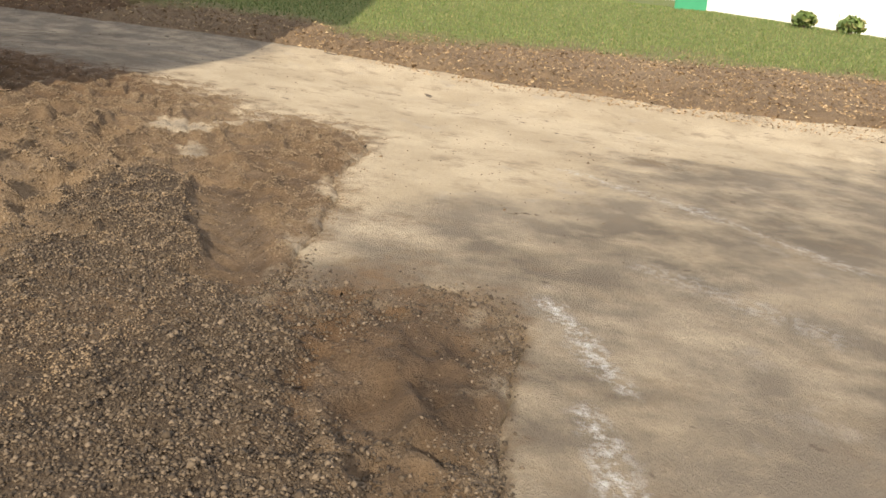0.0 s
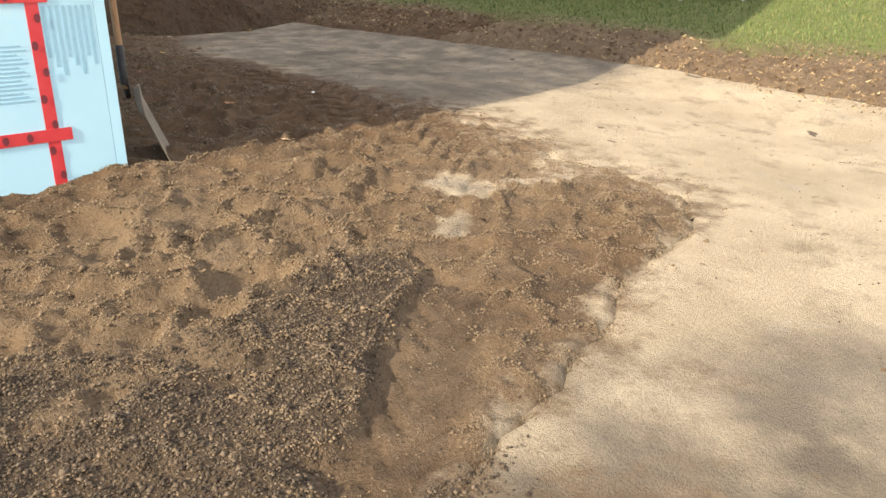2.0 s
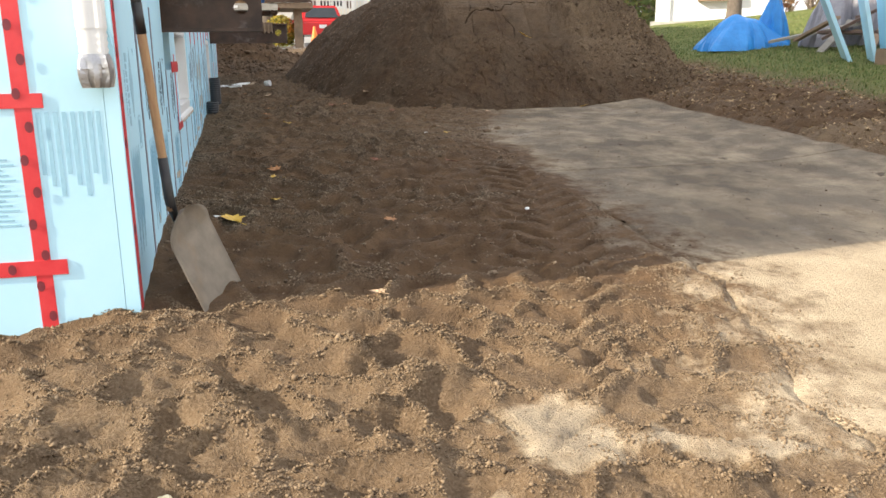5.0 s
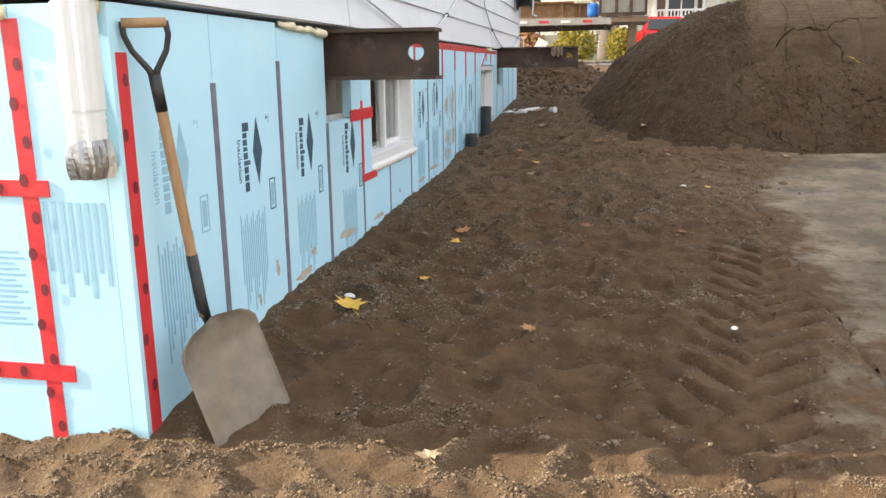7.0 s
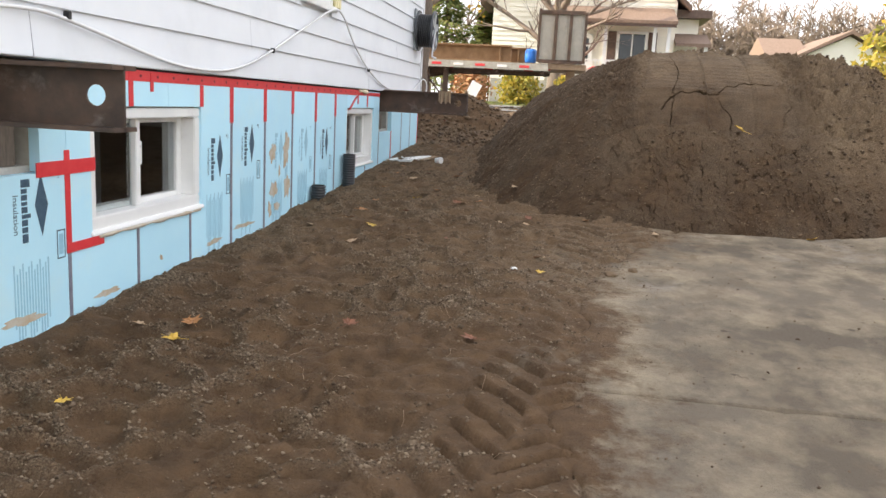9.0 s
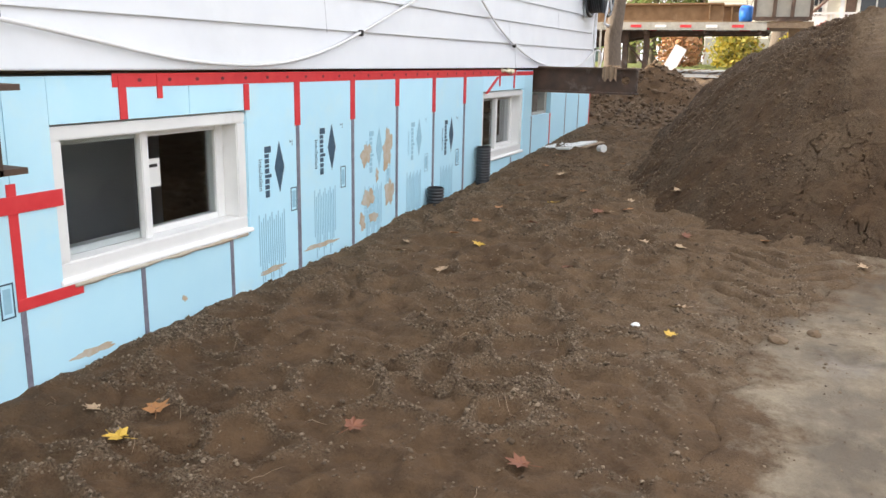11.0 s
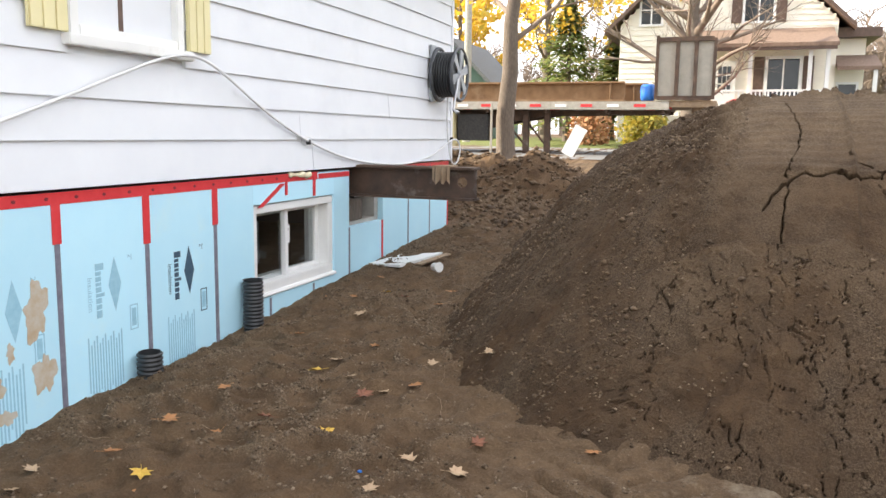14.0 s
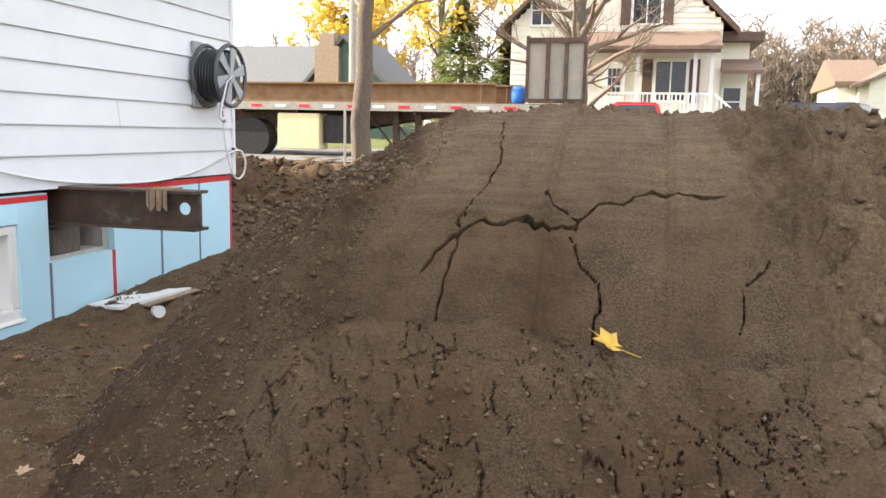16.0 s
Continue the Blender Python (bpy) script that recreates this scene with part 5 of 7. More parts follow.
def hose():
    t = thing("garden_hose", (0.04, 6.35, 2.5), "white hose slung along the siding and over the sill", "hose")
    pts = [(0.1, 2.0), (0.7, 1.98), (1.1, 1.972), (1.5, 1.975), (1.9, 2.0), (2.2, 2.025), (2.42, 2.0), (2.83, 1.94), (3.3, 1.86), (3.75, 1.84), (4.13, 1.85), (4.55, 1.93), (4.92, 2.04), (5.6, 2.26), (6.05, 2.44), (6.35, 2.52), (6.6, 2.49), (7.06, 2.30), (7.45, 2.14), (7.8, 2.03),
           (8.3, 1.91), (8.79, 1.85), (9.3, 1.82), (9.79, 1.815), (10.3, 1.86), (10.7, 1.96), (11.02, 2.06)]
    cu = bpy.data.curves.new("tube", "CURVE")
    cu.dimensions, cu.bevel_depth, cu.bevel_resolution = "3D", 0.009, 3
    sp = cu.splines.new("NURBS")
    full = [(0.042 + (0.05 if 6.0 < y < 6.7 else 0.0), y, z) for y, z in pts] + [(0.09, 11.09, 2.03), (0.10, 11.12, 1.92), (0.08, 11.10, 1.80), (0.06, 11.03, 1.76), (0.05, 10.95, 1.80), (0.05, 10.86, 1.95), (0.05, 10.80, 2.15), (0.06, 10.76, 2.35), (0.08, 10.72, 2.48)]
    sp.points.add(len(full) - 1)
    for p, c in zip(sp.points, full):
        p.co = (*c, 1)
    sp.use_endpoint_u, sp.order_u = True, 4
    cu.materials.append(M_HOSE)
    under(new("tube", cu), t)
    for y, z in ((2.42, 2.02), (4.92, 2.04), (7.8, 2.03), (10.98, 2.05)):
        part("clip", Shape().box(0.026, y - 0.012, z - 0.02, 0.056, y + 0.012, z + 0.016), M_BLACKSTEEL, t, bevel=0.003)


hose()


def hose_reel():
    t = thing("hose_reel", (0.03, 10.55, 2.4), "dark grey hose reel with spoked wheels on the siding", "hose reel")
    part("mount", Shape().box(0.027, 10.30, 2.42, 0.05, 10.46, 2.98), M_REELPALE, t, bevel=0.005)
    part("drum", Shape().tube([(0.05, 10.52, 2.70), (0.26, 10.52, 2.70)], 0.20, 28), M_REEL, t, "black hose coiled on the drum", smooth=False)
    for j in range(7):
        ring = [(0.07 + 0.028 * j, 10.52 + 0.215 * math.cos(a), 2.70 + 0.215 * math.sin(a)) for a in (2 * math.pi * i / 28 for i in range(29))]
        part("coil", Shape().tube(ring, 0.013, 6, False), M_BLACKPIPE, t, smooth=True)
    for x in (0.055, 0.275):
        rim = [(x, 10.52 + 0.26 * math.cos(a), 2.70 + 0.26 * math.sin(a)) for a in (2 * math.pi * i / 36 for i in range(37))]
        wheel = part("wheel", Shape().tube(rim, 0.018, 8, False), M_REEL, t, smooth=True)
        part("hub", Shape().tube([(x - 0.012, 10.52, 2.70), (x + 0.018, 10.52, 2.70)], 0.05, 18), M_REELPALE, wheel)
        for i in range(6):
            a = 2 * math.pi * i / 6 + 0.3
            c, s = math.cos(a), math.sin(a)
            sp = [(10.52 + r * c - w * s, 2.70 + r * s + w * c) for r, w in ((0.045, -0.022), (0.25, -0.05), (0.25, 0.05), (0.045, 0.022))]
            part("spoke", Shape().prism(sp, "x", x - 0.006, x + 0.008), M_REELPALE, wheel)
    part("crank", Shape().tube([(0.29, 10.52, 2.70), (0.30, 10.40, 2.64), (0.30, 10.30, 2.42), (0.30, 10.27, 2.34), (0.36, 10.24, 2.31)], [0.012, 0.012, 0.012, 0.012, 0.02], 8), M_RIM, t, smooth=True)


hose_reel()

board = solid("white_board", Shape().box(-0.17, -0.36, -0.012, 0.17, 0.36, 0.012), M_WHITE, "white painted offcut board lying in the soil", "board", bevel=0.004)
board.matrix_world = pose(0.27, 9.15, float(top_height(0.27, 9.15)) + 0.02, 2, -3, -12)
slat = solid("wood_offcut", Shape().box(-0.03, -0.28, -0.007, 0.03, 0.28, 0.007), M_TIMBER, "brown wood offcut beside the board", "board", bevel=0.003)
slat.matrix_world = pose(0.52, 9.15, float(top_height(0.52, 9.15)) + 0.004, 2, 3, -8)
cup = thing("cup", (0.74, 8.65, 0.93), "small white plastic tub lying in the soil", "plastic tub")
cz = float(top_height(0.74, 8.65))
part("body", Shape().tube([(0.70, 8.66, cz + 0.03), (0.76, 8.62, cz + 0.035)], [0.032, 0.037], 20), M_WHITE, cup, smooth=True)
part("rim", Shape().tube([(0.757, 8.622, cz + 0.035), (0.764, 8.617, cz + 0.036)], 0.041, 20), M_WHITE, cup)


# ---- fallen leaves ----
def leaf_mesh(i, material):
    rng = random.Random(40 + i)
    tips = [(90, 1.0), (65, 0.55), (45, 0.95), (25, 0.5), (5, 0.8), (-25, 0.42), (-55, 0.5), (-80, 0.30), (-90, 0.16)]
    ring = []
    for a, r in tips:
        ring.append((math.cos(radians(a)) * r, math.sin(radians(a)) * r))
    ring += [(-x, y) for x, y in ring[-2:0:-1]]
    cx = rng.uniform(0.15, 0.5)
    verts = [(0, 0, 0.05)] + [(x * 0.075, y * 0.075, 0.006 + 0.045 * cx * (x * x) + rng.uniform(0, 0.012)) for x, y in ring]
    verts[0] = (0, 0, 0.006)
    n = len(ring)
    s = Shape().add(verts, [(0, 1 + j, 1 + (j + 1) % n) for j in range(n)])
    s.add([(x, y, z - 0.0015) for x, y, z in verts], [(0, 1 + (j + 1) % n, 1 + j) for j in range(n)])
    s.tube([(0, 0, 0.006), (0.005, -0.04, 0.010), (0.012, -0.085, 0.016)], 0.0013, 5)
    return mesh_of("maple_leaf", s, material, smooth=False)


LEAVES = [[leaf_mesh(i * 3 + j, m) for j in range(3)] for i, m in enumerate(LEAF_MATS)]
LEAF_LABELS = ["yellow fallen maple leaf on the soil", "orange-brown fallen maple leaf on the soil", "pale tan dried maple leaf on the soil", "dark russet curled maple leaf on the soil"]
SPOTS = [(0.59, 2.3, 0), (0.38, 2.39, 2), (0.6, 2.47, 1), (0.56, 1.54, 0), (0.94, 3.2, 1), (1.31, 2.63, 3), (1.89, 2.71, 3), (0.27, 4.22, 2), (0.37, 4.82, 2), (0.61, 5.1, 1), (0.84, 4.98, 1), (1.46, 4.81, 3),
         (1.76, 5.5, 2), (1.71, 5.21, 2), (2.16, 3.95, 0), (2.15, 4.32, 2), (0.65, 5.85, 1), (0.97, 5.7, 3), (0.8, 6.85, 1), (0.96, 6.45, 2), (1.34, 5.95, 3), (2.46, 5.78, 1), (4.24, 5.72, 0), (0.33, 1.09, 0)]
SPOTS += [(0.81, 4.48, 2), (0.36, 4.95, 2), (0.8, 5.06, 0), (1.3, 5.67, 0), (1.4, 6.07, 2), (0.91, 6.3, 0), (0.21, 7.72, 1), (0.41, 7.76, 1), (0.54, 8.08, 0), (0.76, 7.9, 3), (1.45, 6.6, 2), (1.8, 6.5, 2),
          (1.98, 5.72, 3), (1.98, 5.43, 2), (0.91, 0.02, 2), (1.13, 0.96, 1), (0.9, 9.6, 1), (0.7, 9.9, 2), (3.74, 6.47, 0), (5.9, 5.6, 0), (6.4, 4.1, 0), (3.0, 5.45, 2)]
SPOTS += [(0.62, 5.45, 1), (1.05, 6.75, 1), (1.25, 7.15, 1), (0.95, 7.35, 2), (1.1, 7.7, 1), (0.45, 6.9, 1), (0.7, 7.3, 2), (1.5, 6.2, 1), (0.85, 5.5, 1), (1.15, 6.2, 2), (1.05, 8.1, 1), (0.35, 8.4, 1)]
for n, (x, y, kind) in enumerate(SPOTS):
    rng = random.Random(n)
    size = rng.uniform(0.6, 0.95) * (1.35 if (x, y) in ((0.33, 1.09), (3.74, 6.47)) else 0.9)
    lf = tagged(new("maple_leaf", LEAVES[kind][n % 3]), LEAF_LABELS[kind], "leaf", "fallen leaves")
    tilt = 40 if (x, y) == (3.74, 6.47) else 0
    lf.matrix_world = pose(x, y - (0.03 if tilt else 0), float(top_height(x, y)) + (0.03 if tilt else 0.008), tilt + rng.uniform(-14, 14), rng.uniform(-14, 14), rng.uniform(0, 360)) @ Matrix.Diagonal((size, size, size, 1))


def pebble_mesh(seed, r, material):
    rng = random.Random(seed)
    bm = bmesh.new()
    bmesh.ops.create_icosphere(bm, subdivisions=2, radius=r)
    sx, sy, sz = rng.uniform(0.8, 1.5), rng.uniform(0.7, 1.1), rng.uniform(0.5, 0.8)
    for v in bm.verts:
        q = 1 + 0.5 * noise.noise(v.co / r * 0.9 + Vector((seed, 0, 0)))
        v.co = Vector((v.co.x * sx, v.co.y * sy, v.co.z * sz)) * q
    me = bpy.data.meshes.new("stone")
    bm.to_mesh(me)
    bm.free()
    me.materials.append(material)
    return me


for n, (x, y, r, m, label) in enumerate([(0.24, 1.36, 0.02, M_WHITE, "white pebble on the soil"), (1.18, 5.56, 0.021, M_GREYWOOD, "pale stone lying in the soil"), (1.99, 4.04, 0.016, M_WHITE, "white pebble on the soil"), (0.16, -1.03, 0.022, M_YFOAM, "pale stone in the trodden soil"),
                                         (1.95, 1.17, 0.014, M_WHITE, "white pebble on the soil"), (1.6, 5.37, 0.008, M_BLUE, "blue plastic chip on the soil"), (2.6, 4.15, 0.03, M_CLOD, "dark clod on the slab"), (2.75, 4.3, 0.03, M_CLOD, "dark clod on the slab")]):
    st = tagged(new("stone", pebble_mesh(n, r, m)), label, "stone", "loose stones")
    st.location = (x, y, float(top_height(x, y)) + r * 0.35)


# ---- loose crumbs of soil and gravel ----
def crumbs(name, xy, size, material, label, category, height=top_height, seed=1):
    rng = np.random.default_rng(seed)
    n = len(xy)
    base = np.array([(1, 0, 0), (-1, 0, 0), (0, 1, 0), (0, -1, 0), (0, 0, 1), (0, 0, -1)], float)
    tri = np.array([(0, 2, 4), (2, 1, 4), (1, 3, 4), (3, 0, 4), (2, 0, 5), (1, 2, 5), (3, 1, 5), (0, 3, 5)])
    r = size * rng.lognormal(0, 0.33, n)
    ang = rng.uniform(0, 2 * np.pi, n)
    pts = base[None] * (1 + rng.uniform(-0.35, 0.35, (n, 6, 1))) * np.array([1.15, 0.9, 0.75]) * r[:, None, None]
    tilt = rng.uniform(-0.6, 0.6, n)
    x, y, z = pts[..., 0], pts[..., 1], pts[..., 2]
    x, z = x * np.cos(tilt)[:, None] + z * np.sin(tilt)[:, None], -x * np.sin(tilt)[:, None] + z * np.cos(tilt)[:, None]
    x, y = x * np.cos(ang)[:, None] - y * np.sin(ang)[:, None], x * np.sin(ang)[:, None] + y * np.cos(ang)[:, None]
    zz = height(xy[:, 0], xy[:, 1]) + r * 0.25
    co = np.stack([x + xy[:, :1], y + xy[:, 1:], z + zz[:, None]], -1).reshape(-1, 3)
    f = (tri[None] + 6 * np.arange(n)[:, None, None]).reshape(-1, 3)
    me = bpy.data.meshes.new(name)
    me.vertices.add(len(co))
    me.vertices.foreach_set("co", co.astype(np.float32).ravel())
    me.loops.add(f.size)
    me.loops.foreach_set("vertex_index", f.astype(np.int32).ravel())
    me.polygons.add(len(f))
    me.polygons.foreach_set("loop_start", np.arange(0, f.size, 3, dtype=np.int32))
    me.update(calc_edges=True)
    me.materials.append(material)
    return tagged(new(name, me), label, category, kind="stuff")


def scatter(n, x0, x1, y0, y1, density, seed):
    rng = np.random.default_rng(seed)
    p = np.stack([rng.uniform(x0, x1, n), rng.uniform(y0, y1, n)], -1)
    return p[rng.uniform(0, 1, n) < np.clip(density(p[:, 0], p[:, 1]), 0, 1)]


outside = lambda x, y: 1.0 * ~((x < 0.0) & (y > 0.0))
gravel_at = scatter(250000, -3.2, 1.0, -4.4, -0.4, lambda x, y: (1 - slab_inside(x, y, 0.3)) * outside(x, y) * np.clip(gravel_zone(x, y) * np.clip(0.8 + 1.6 * fbm(x, y, 2.4, 3, 201), 0.15, 1), 0.02, 1), 1)
crumbs("gravel", gravel_at, 0.0043, M_GRAVEL, "coarse tan sandy gravel and crumbs", "gravel", seed=2)
spill_at = scatter(26000, -1.8, 0.2, -3.75, -2.6, lambda x, y: (1 - slab_inside(x - 0.05, y, 0.4)) * np.clip(0.35 + 2.5 * fbm(x, y, 3, 3, 211), 0.03, 1), 25)
crumbs("spilled_gravel", spill_at, 0.005, M_GRAVEL, "damp brown gravel spilled towards the slab", "gravel", seed=26)
dry_at = scatter(210000, -2.0, 2.6, -2.6, 0.15, lambda x, y: (1 - 0.985 * slab_inside(x - 0.1, y, 0.5)) * outside(x, y) * np.clip(0.2 + 40 * pads(x, y), 0.04, 1) * (1 - 0.9 * dust_patch(x, y)) * (1 - 0.9 * rut_mask(x, y)), 3)
clod_at = scatter(30000, -0.9, 2.5, -2.3, 0.1, lambda x, y: (1 - 0.985 * slab_inside(x - 0.2, y, 0.6)) * outside(x, y) * np.clip(0.12 + 40 * pads(x, y), 0.02, 1) * (1 - 0.9 * dust_patch(x, y)) * np.clip(1.4 * blob(x, y, 0.8, -0.9, 1.5, 0.9, -25), 0, 1), 21)
crumbs("trodden_clods", clod_at, 0.0056, M_PEBBLE, "rounded tan clods turned up by tyres", "soil clods", seed=22)
crumbs("dry_clods", dry_at, 0.0033, M_PEBBLE, "dry tan clods of trodden sandy soil", "soil clods", seed=4)
soil_at = scatter(340000, 0.02, 3.0, 0.2, 11.0, lambda x, y: (1 - 0.97 * slab_inside(x, y)) * crumbly(x, y) * np.interp(y, [0, 6, 11], [1, 0.6, 0.3]), 5)
crumbs("soil_crumbs", soil_at, 0.0054, M_GRIT, "small dark crumbs of damp soil", "soil clods", seed=6)
pile_at = scatter(65000, 0.9, 6.8, 5.4, 9.0, lambda x, y: (pile_height(x, y) > base_height(x, y)) * np.clip(1 - 1.1 * band(x, 2.8, 4.8, 0.15) * band(y, 6.42, 8.1, 0.1), 0, 1) * np.clip(3 * fbm(x, y, 2.2, 4, 207) + 0.45, 0.08, 1) * (1 - 0.75 * band(x, 2.6, 5.2, 0.3) * band(y, 5.7, 6.5, 0.1)), 7)
crumbs("pile_clods", pile_at, 0.0085, M_CLOD, "dark lumps of soil on the pile", "soil clods", seed=8)
big_at = scatter(1500, 4.4, 6.6, 6.0, 8.2, lambda x, y: 0 * x + 0.7, 9)
crumbs("big_clods", big_at, 0.016, M_CLOD, "large dark lumps of soil on the pile", "soil clods", seed=10)
far_at = scatter(7000, -1.5, 4.2, 10.6, 15.6, lambda x, y: np.clip(0.5 + 2.5 * fbm(x, y, 1.6, 3, 213), 0.05, 1) * ~((x < 0.1) & (y < 11.2)), 27)
crumbs("dug_clods", far_at, 0.028, M_CLOD, "dark lumps of dug soil past the house", "soil clods", seed=28)
slab_at = scatter(1100, 0.5, 5.2, -4.0, 5.6, lambda x, y: slab_inside(x, y) * 0.8, 11)
crumbs("slab_crumbs", slab_at, 0.005, M_CLOD, "scattered crumbs of soil on the slab", "soil clods", seed=12)


def blades(name, xy, h, w, material, label, category, lean=0.35, seed=1):
    rng = np.random.default_rng(seed)
    n = len(xy)
    a, hh = rng.uniform(0, 2 * np.pi, n), h * rng.uniform(0.5, 1.4, n)
    z = top_height(xy[:, 0], xy[:, 1])
    d = np.stack([np.cos(a), np.sin(a)], -1) * w * rng.uniform(0.6, 1.4, (n, 1))
    t = rng.normal(0, lean, (n, 2)) * hh[:, None]
    co = np.zeros((n, 3, 3))
    co[:, 0, :2], co[:, 1, :2], co[:, 2, :2] = xy - d, xy + d, xy + t
    co[:, 0, 2] = co[:, 1, 2] = z - 0.005
    co[:, 2, 2] = z + hh
    me = bpy.data.meshes.new(name)
    me.from_pydata(co.reshape(-1, 3).tolist(), [], np.arange(3 * n).reshape(-1, 3).tolist())
    me.materials.append(material)
    return tagged(new(name, me), label, category, kind="stuff")


def rootlets(xy, seed):
    """Thin pale roots lying on the trodden soil."""
    rng, shape = random.Random(seed), Shape()
    for x, y in xy:
        a, step, pts = rng.uniform(0, 6.3), rng.uniform(0.012, 0.035), []
        for k in range(5):
            pts.append((x, y, float(top_height(x, y)) + 0.004 + 0.006 * rng.random() * (k % 2)))
            a += rng.uniform(-0.7, 0.7)
            x, y = x + step * math.cos(a), y + step * math.sin(a)
        shape.tube(pts, [0.0009, 0.0012, 0.001, 0.0008, 0.0005], 3)
    return tagged(new("rootlets", mesh_of("rootlets", shape, M_TIMBER)), "thin pale roots and stalks on trodden soil", "roots", kind="stuff")


rootlets(scatter(110, 0.15, 2.3, 0.8, 9.0, lambda x, y: 0.9 * (1 - slab_inside(x, y)), 23), 24)
lawn_at = scatter(150000, 5.6, 16, -9, 14, lambda x, y: soil_zones(x, y)[..., 1] * np.clip(1.3 - (x - 6) * 0.07, 0.3, 1), 13)
blades("lawn_grass", lawn_at, 0.036, 0.007, M_GRASS, "short green lawn with bare patches", "grass", seed=14)
litter_at = scatter(52000, 5.1, 9.5, -6.5, 9.5, lambda x, y: np.clip(1.25 - 2.2 * soil_zones(x, y)[..., 1] * (x > 5), 0.03, 1) * 0.6, 15)
blades("leaf_litter", litter_at, 0.014, 0.017, M_LITTER, "dry brown leaves and twigs along the driveway's edge", "leaf litter", lean=1.9, seed=16)

# ---- across the street ----
def grove(name, base, height, trunk_r, label, category, limbs, leaf=None, leaf_n=0, leaf_size=0.1, spread=0.55, seed=1, levels=3, lean=(0, 0), first=0.35, leaf_where=None):
    """A tree: tapered trunk, limbs and twigs by branching, and loose leaves."""
    rng = random.Random(seed)
    t = thing(name, base, label, category)
    trunk, crown, tips = Shape(), Shape(), []
    top = Vector(base) + Vector((lean[0], lean[1], height))

    def limb(p, d, length, r, level):
        pts, q = [p], Vector(p)
        steps = 5
        for _ in range(steps):
            d = (d + Vector((rng.gauss(0, 0.13), rng.gauss(0, 0.13), rng.gauss(0.05, 0.10)))).normalized()
            q = q + d * length / steps
            pts.append(q.copy())
        crown.tube(pts, [r * (1 - 0.75 * i / steps) for i in range(steps + 1)], 6 if level < 2 else 4, False)
        tips.extend(pts[2:])
        if level < levels:
            for _ in range(rng.randint(3, 4)):
                i = rng.randint(1, steps)
                nd = (d + Vector((rng.gauss(0, 0.7), rng.gauss(0, 0.7), rng.gauss(0.15, 0.45)))).normalized()
                limb(pts[i], nd, length * rng.uniform(0.45, 0.7), r * (1 - 0.7 * i / steps) * 0.7, level + 1)
    b = Vector(base)
    stem = [b + Vector((0, 0, -0.1)), b + Vector((0, 0, 0.12))] + [b.lerp(top, (i + 1) / 7) + Vector((rng.gauss(0, trunk_r * 0.25), rng.gauss(0, trunk_r * 0.25), 0)) for i in range(7)]
    trunk.tube(stem, [trunk_r * 1.5, trunk_r * 1.12] + [trunk_r * (1 - 0.10 * i) for i in range(7)], 14)
    part("trunk", trunk, M_BARK, t, smooth=True)
    for k in range(limbs):
        h = first + (1 - first) * (k + 0.5) / limbs
        a = 2.4 * k + rng.uniform(-0.4, 0.4)
        d = Vector((math.cos(a), math.sin(a), rng.uniform(0.35, 1.0))).normalized()
        limb(b.lerp(top, h), d, height * spread * rng.uniform(0.7, 1.1), trunk_r * rng.uniform(0.28, 0.45), 1)
    part("branch_crown", crown, M_TWIG, t, "bare grey-brown limbs and twigs", smooth=True)
    if leaf and tips:
        s = Shape()
        pool = [q for q in tips if leaf_where is None or leaf_where(q)] or tips
        for _ in range(leaf_n):
            c = rng.choice(pool) + Vector((rng.gauss(0, 0.22), rng.gauss(0, 0.22), rng.gauss(-0.05, 0.2)))
            u = Vector((rng.gauss(0, 1), rng.gauss(0, 1), rng.gauss(0, 1))).normalized() * leaf_size * rng.uniform(0.6, 1.3)
            w = u.orthogonal().normalized() * u.length * rng.uniform(0.5, 0.9)
            s.add([c - u, c + w, c + u, c - w], [(0, 1, 2, 3)])
        part("foliage", s, leaf, t, "sparse autumn leaves")
    return t


def bush(base, r, h, leafmat, label, seed, n=1500, size=0.06):
    rng = random.Random(seed)
    t = thing("shrub", base, label, "shrub")
    st, s = Shape(), Shape()
    for _ in range(14):
        a, k = rng.uniform(0, 6.28), rng.uniform(0.3, 0.9)
        st.tube([base, (base[0] + 0.4 * k * r * math.cos(a), base[1] + 0.4 * k * r * math.sin(a), base[2] + 0.5 * h), (base[0] + k * r * math.cos(a), base[1] + k * r * math.sin(a), base[2] + h * rng.uniform(0.7, 1))], [0.02, 0.012, 0.005], 4, False)
    for _ in range(n):
        a, q, zz = rng.uniform(0, 6.28), math.sqrt(rng.random()) * (0.75 + 0.35 * rng.random()), rng.random()
        k = math.sqrt(max(0.05, 1 - (2 * zz - 0.8) ** 2 / 1.5))
        c = Vector(base) + Vector((r * q * k * math.cos(a), r * q * k * math.sin(a), 0.08 + h * zz))
        u = Vector((rng.gauss(0, 1), rng.gauss(0, 1), rng.gauss(0, 1))).normalized() * size * rng.uniform(0.6, 1.4)
        w = u.orthogonal().normalized() * u.length * 0.6
        s.add([c - u, c + w, c + u, c - w], [(0, 1, 2, 3)])
    part("stem_cluster", st, M_TWIG, t)
    part("foliage", s, leafmat, t)


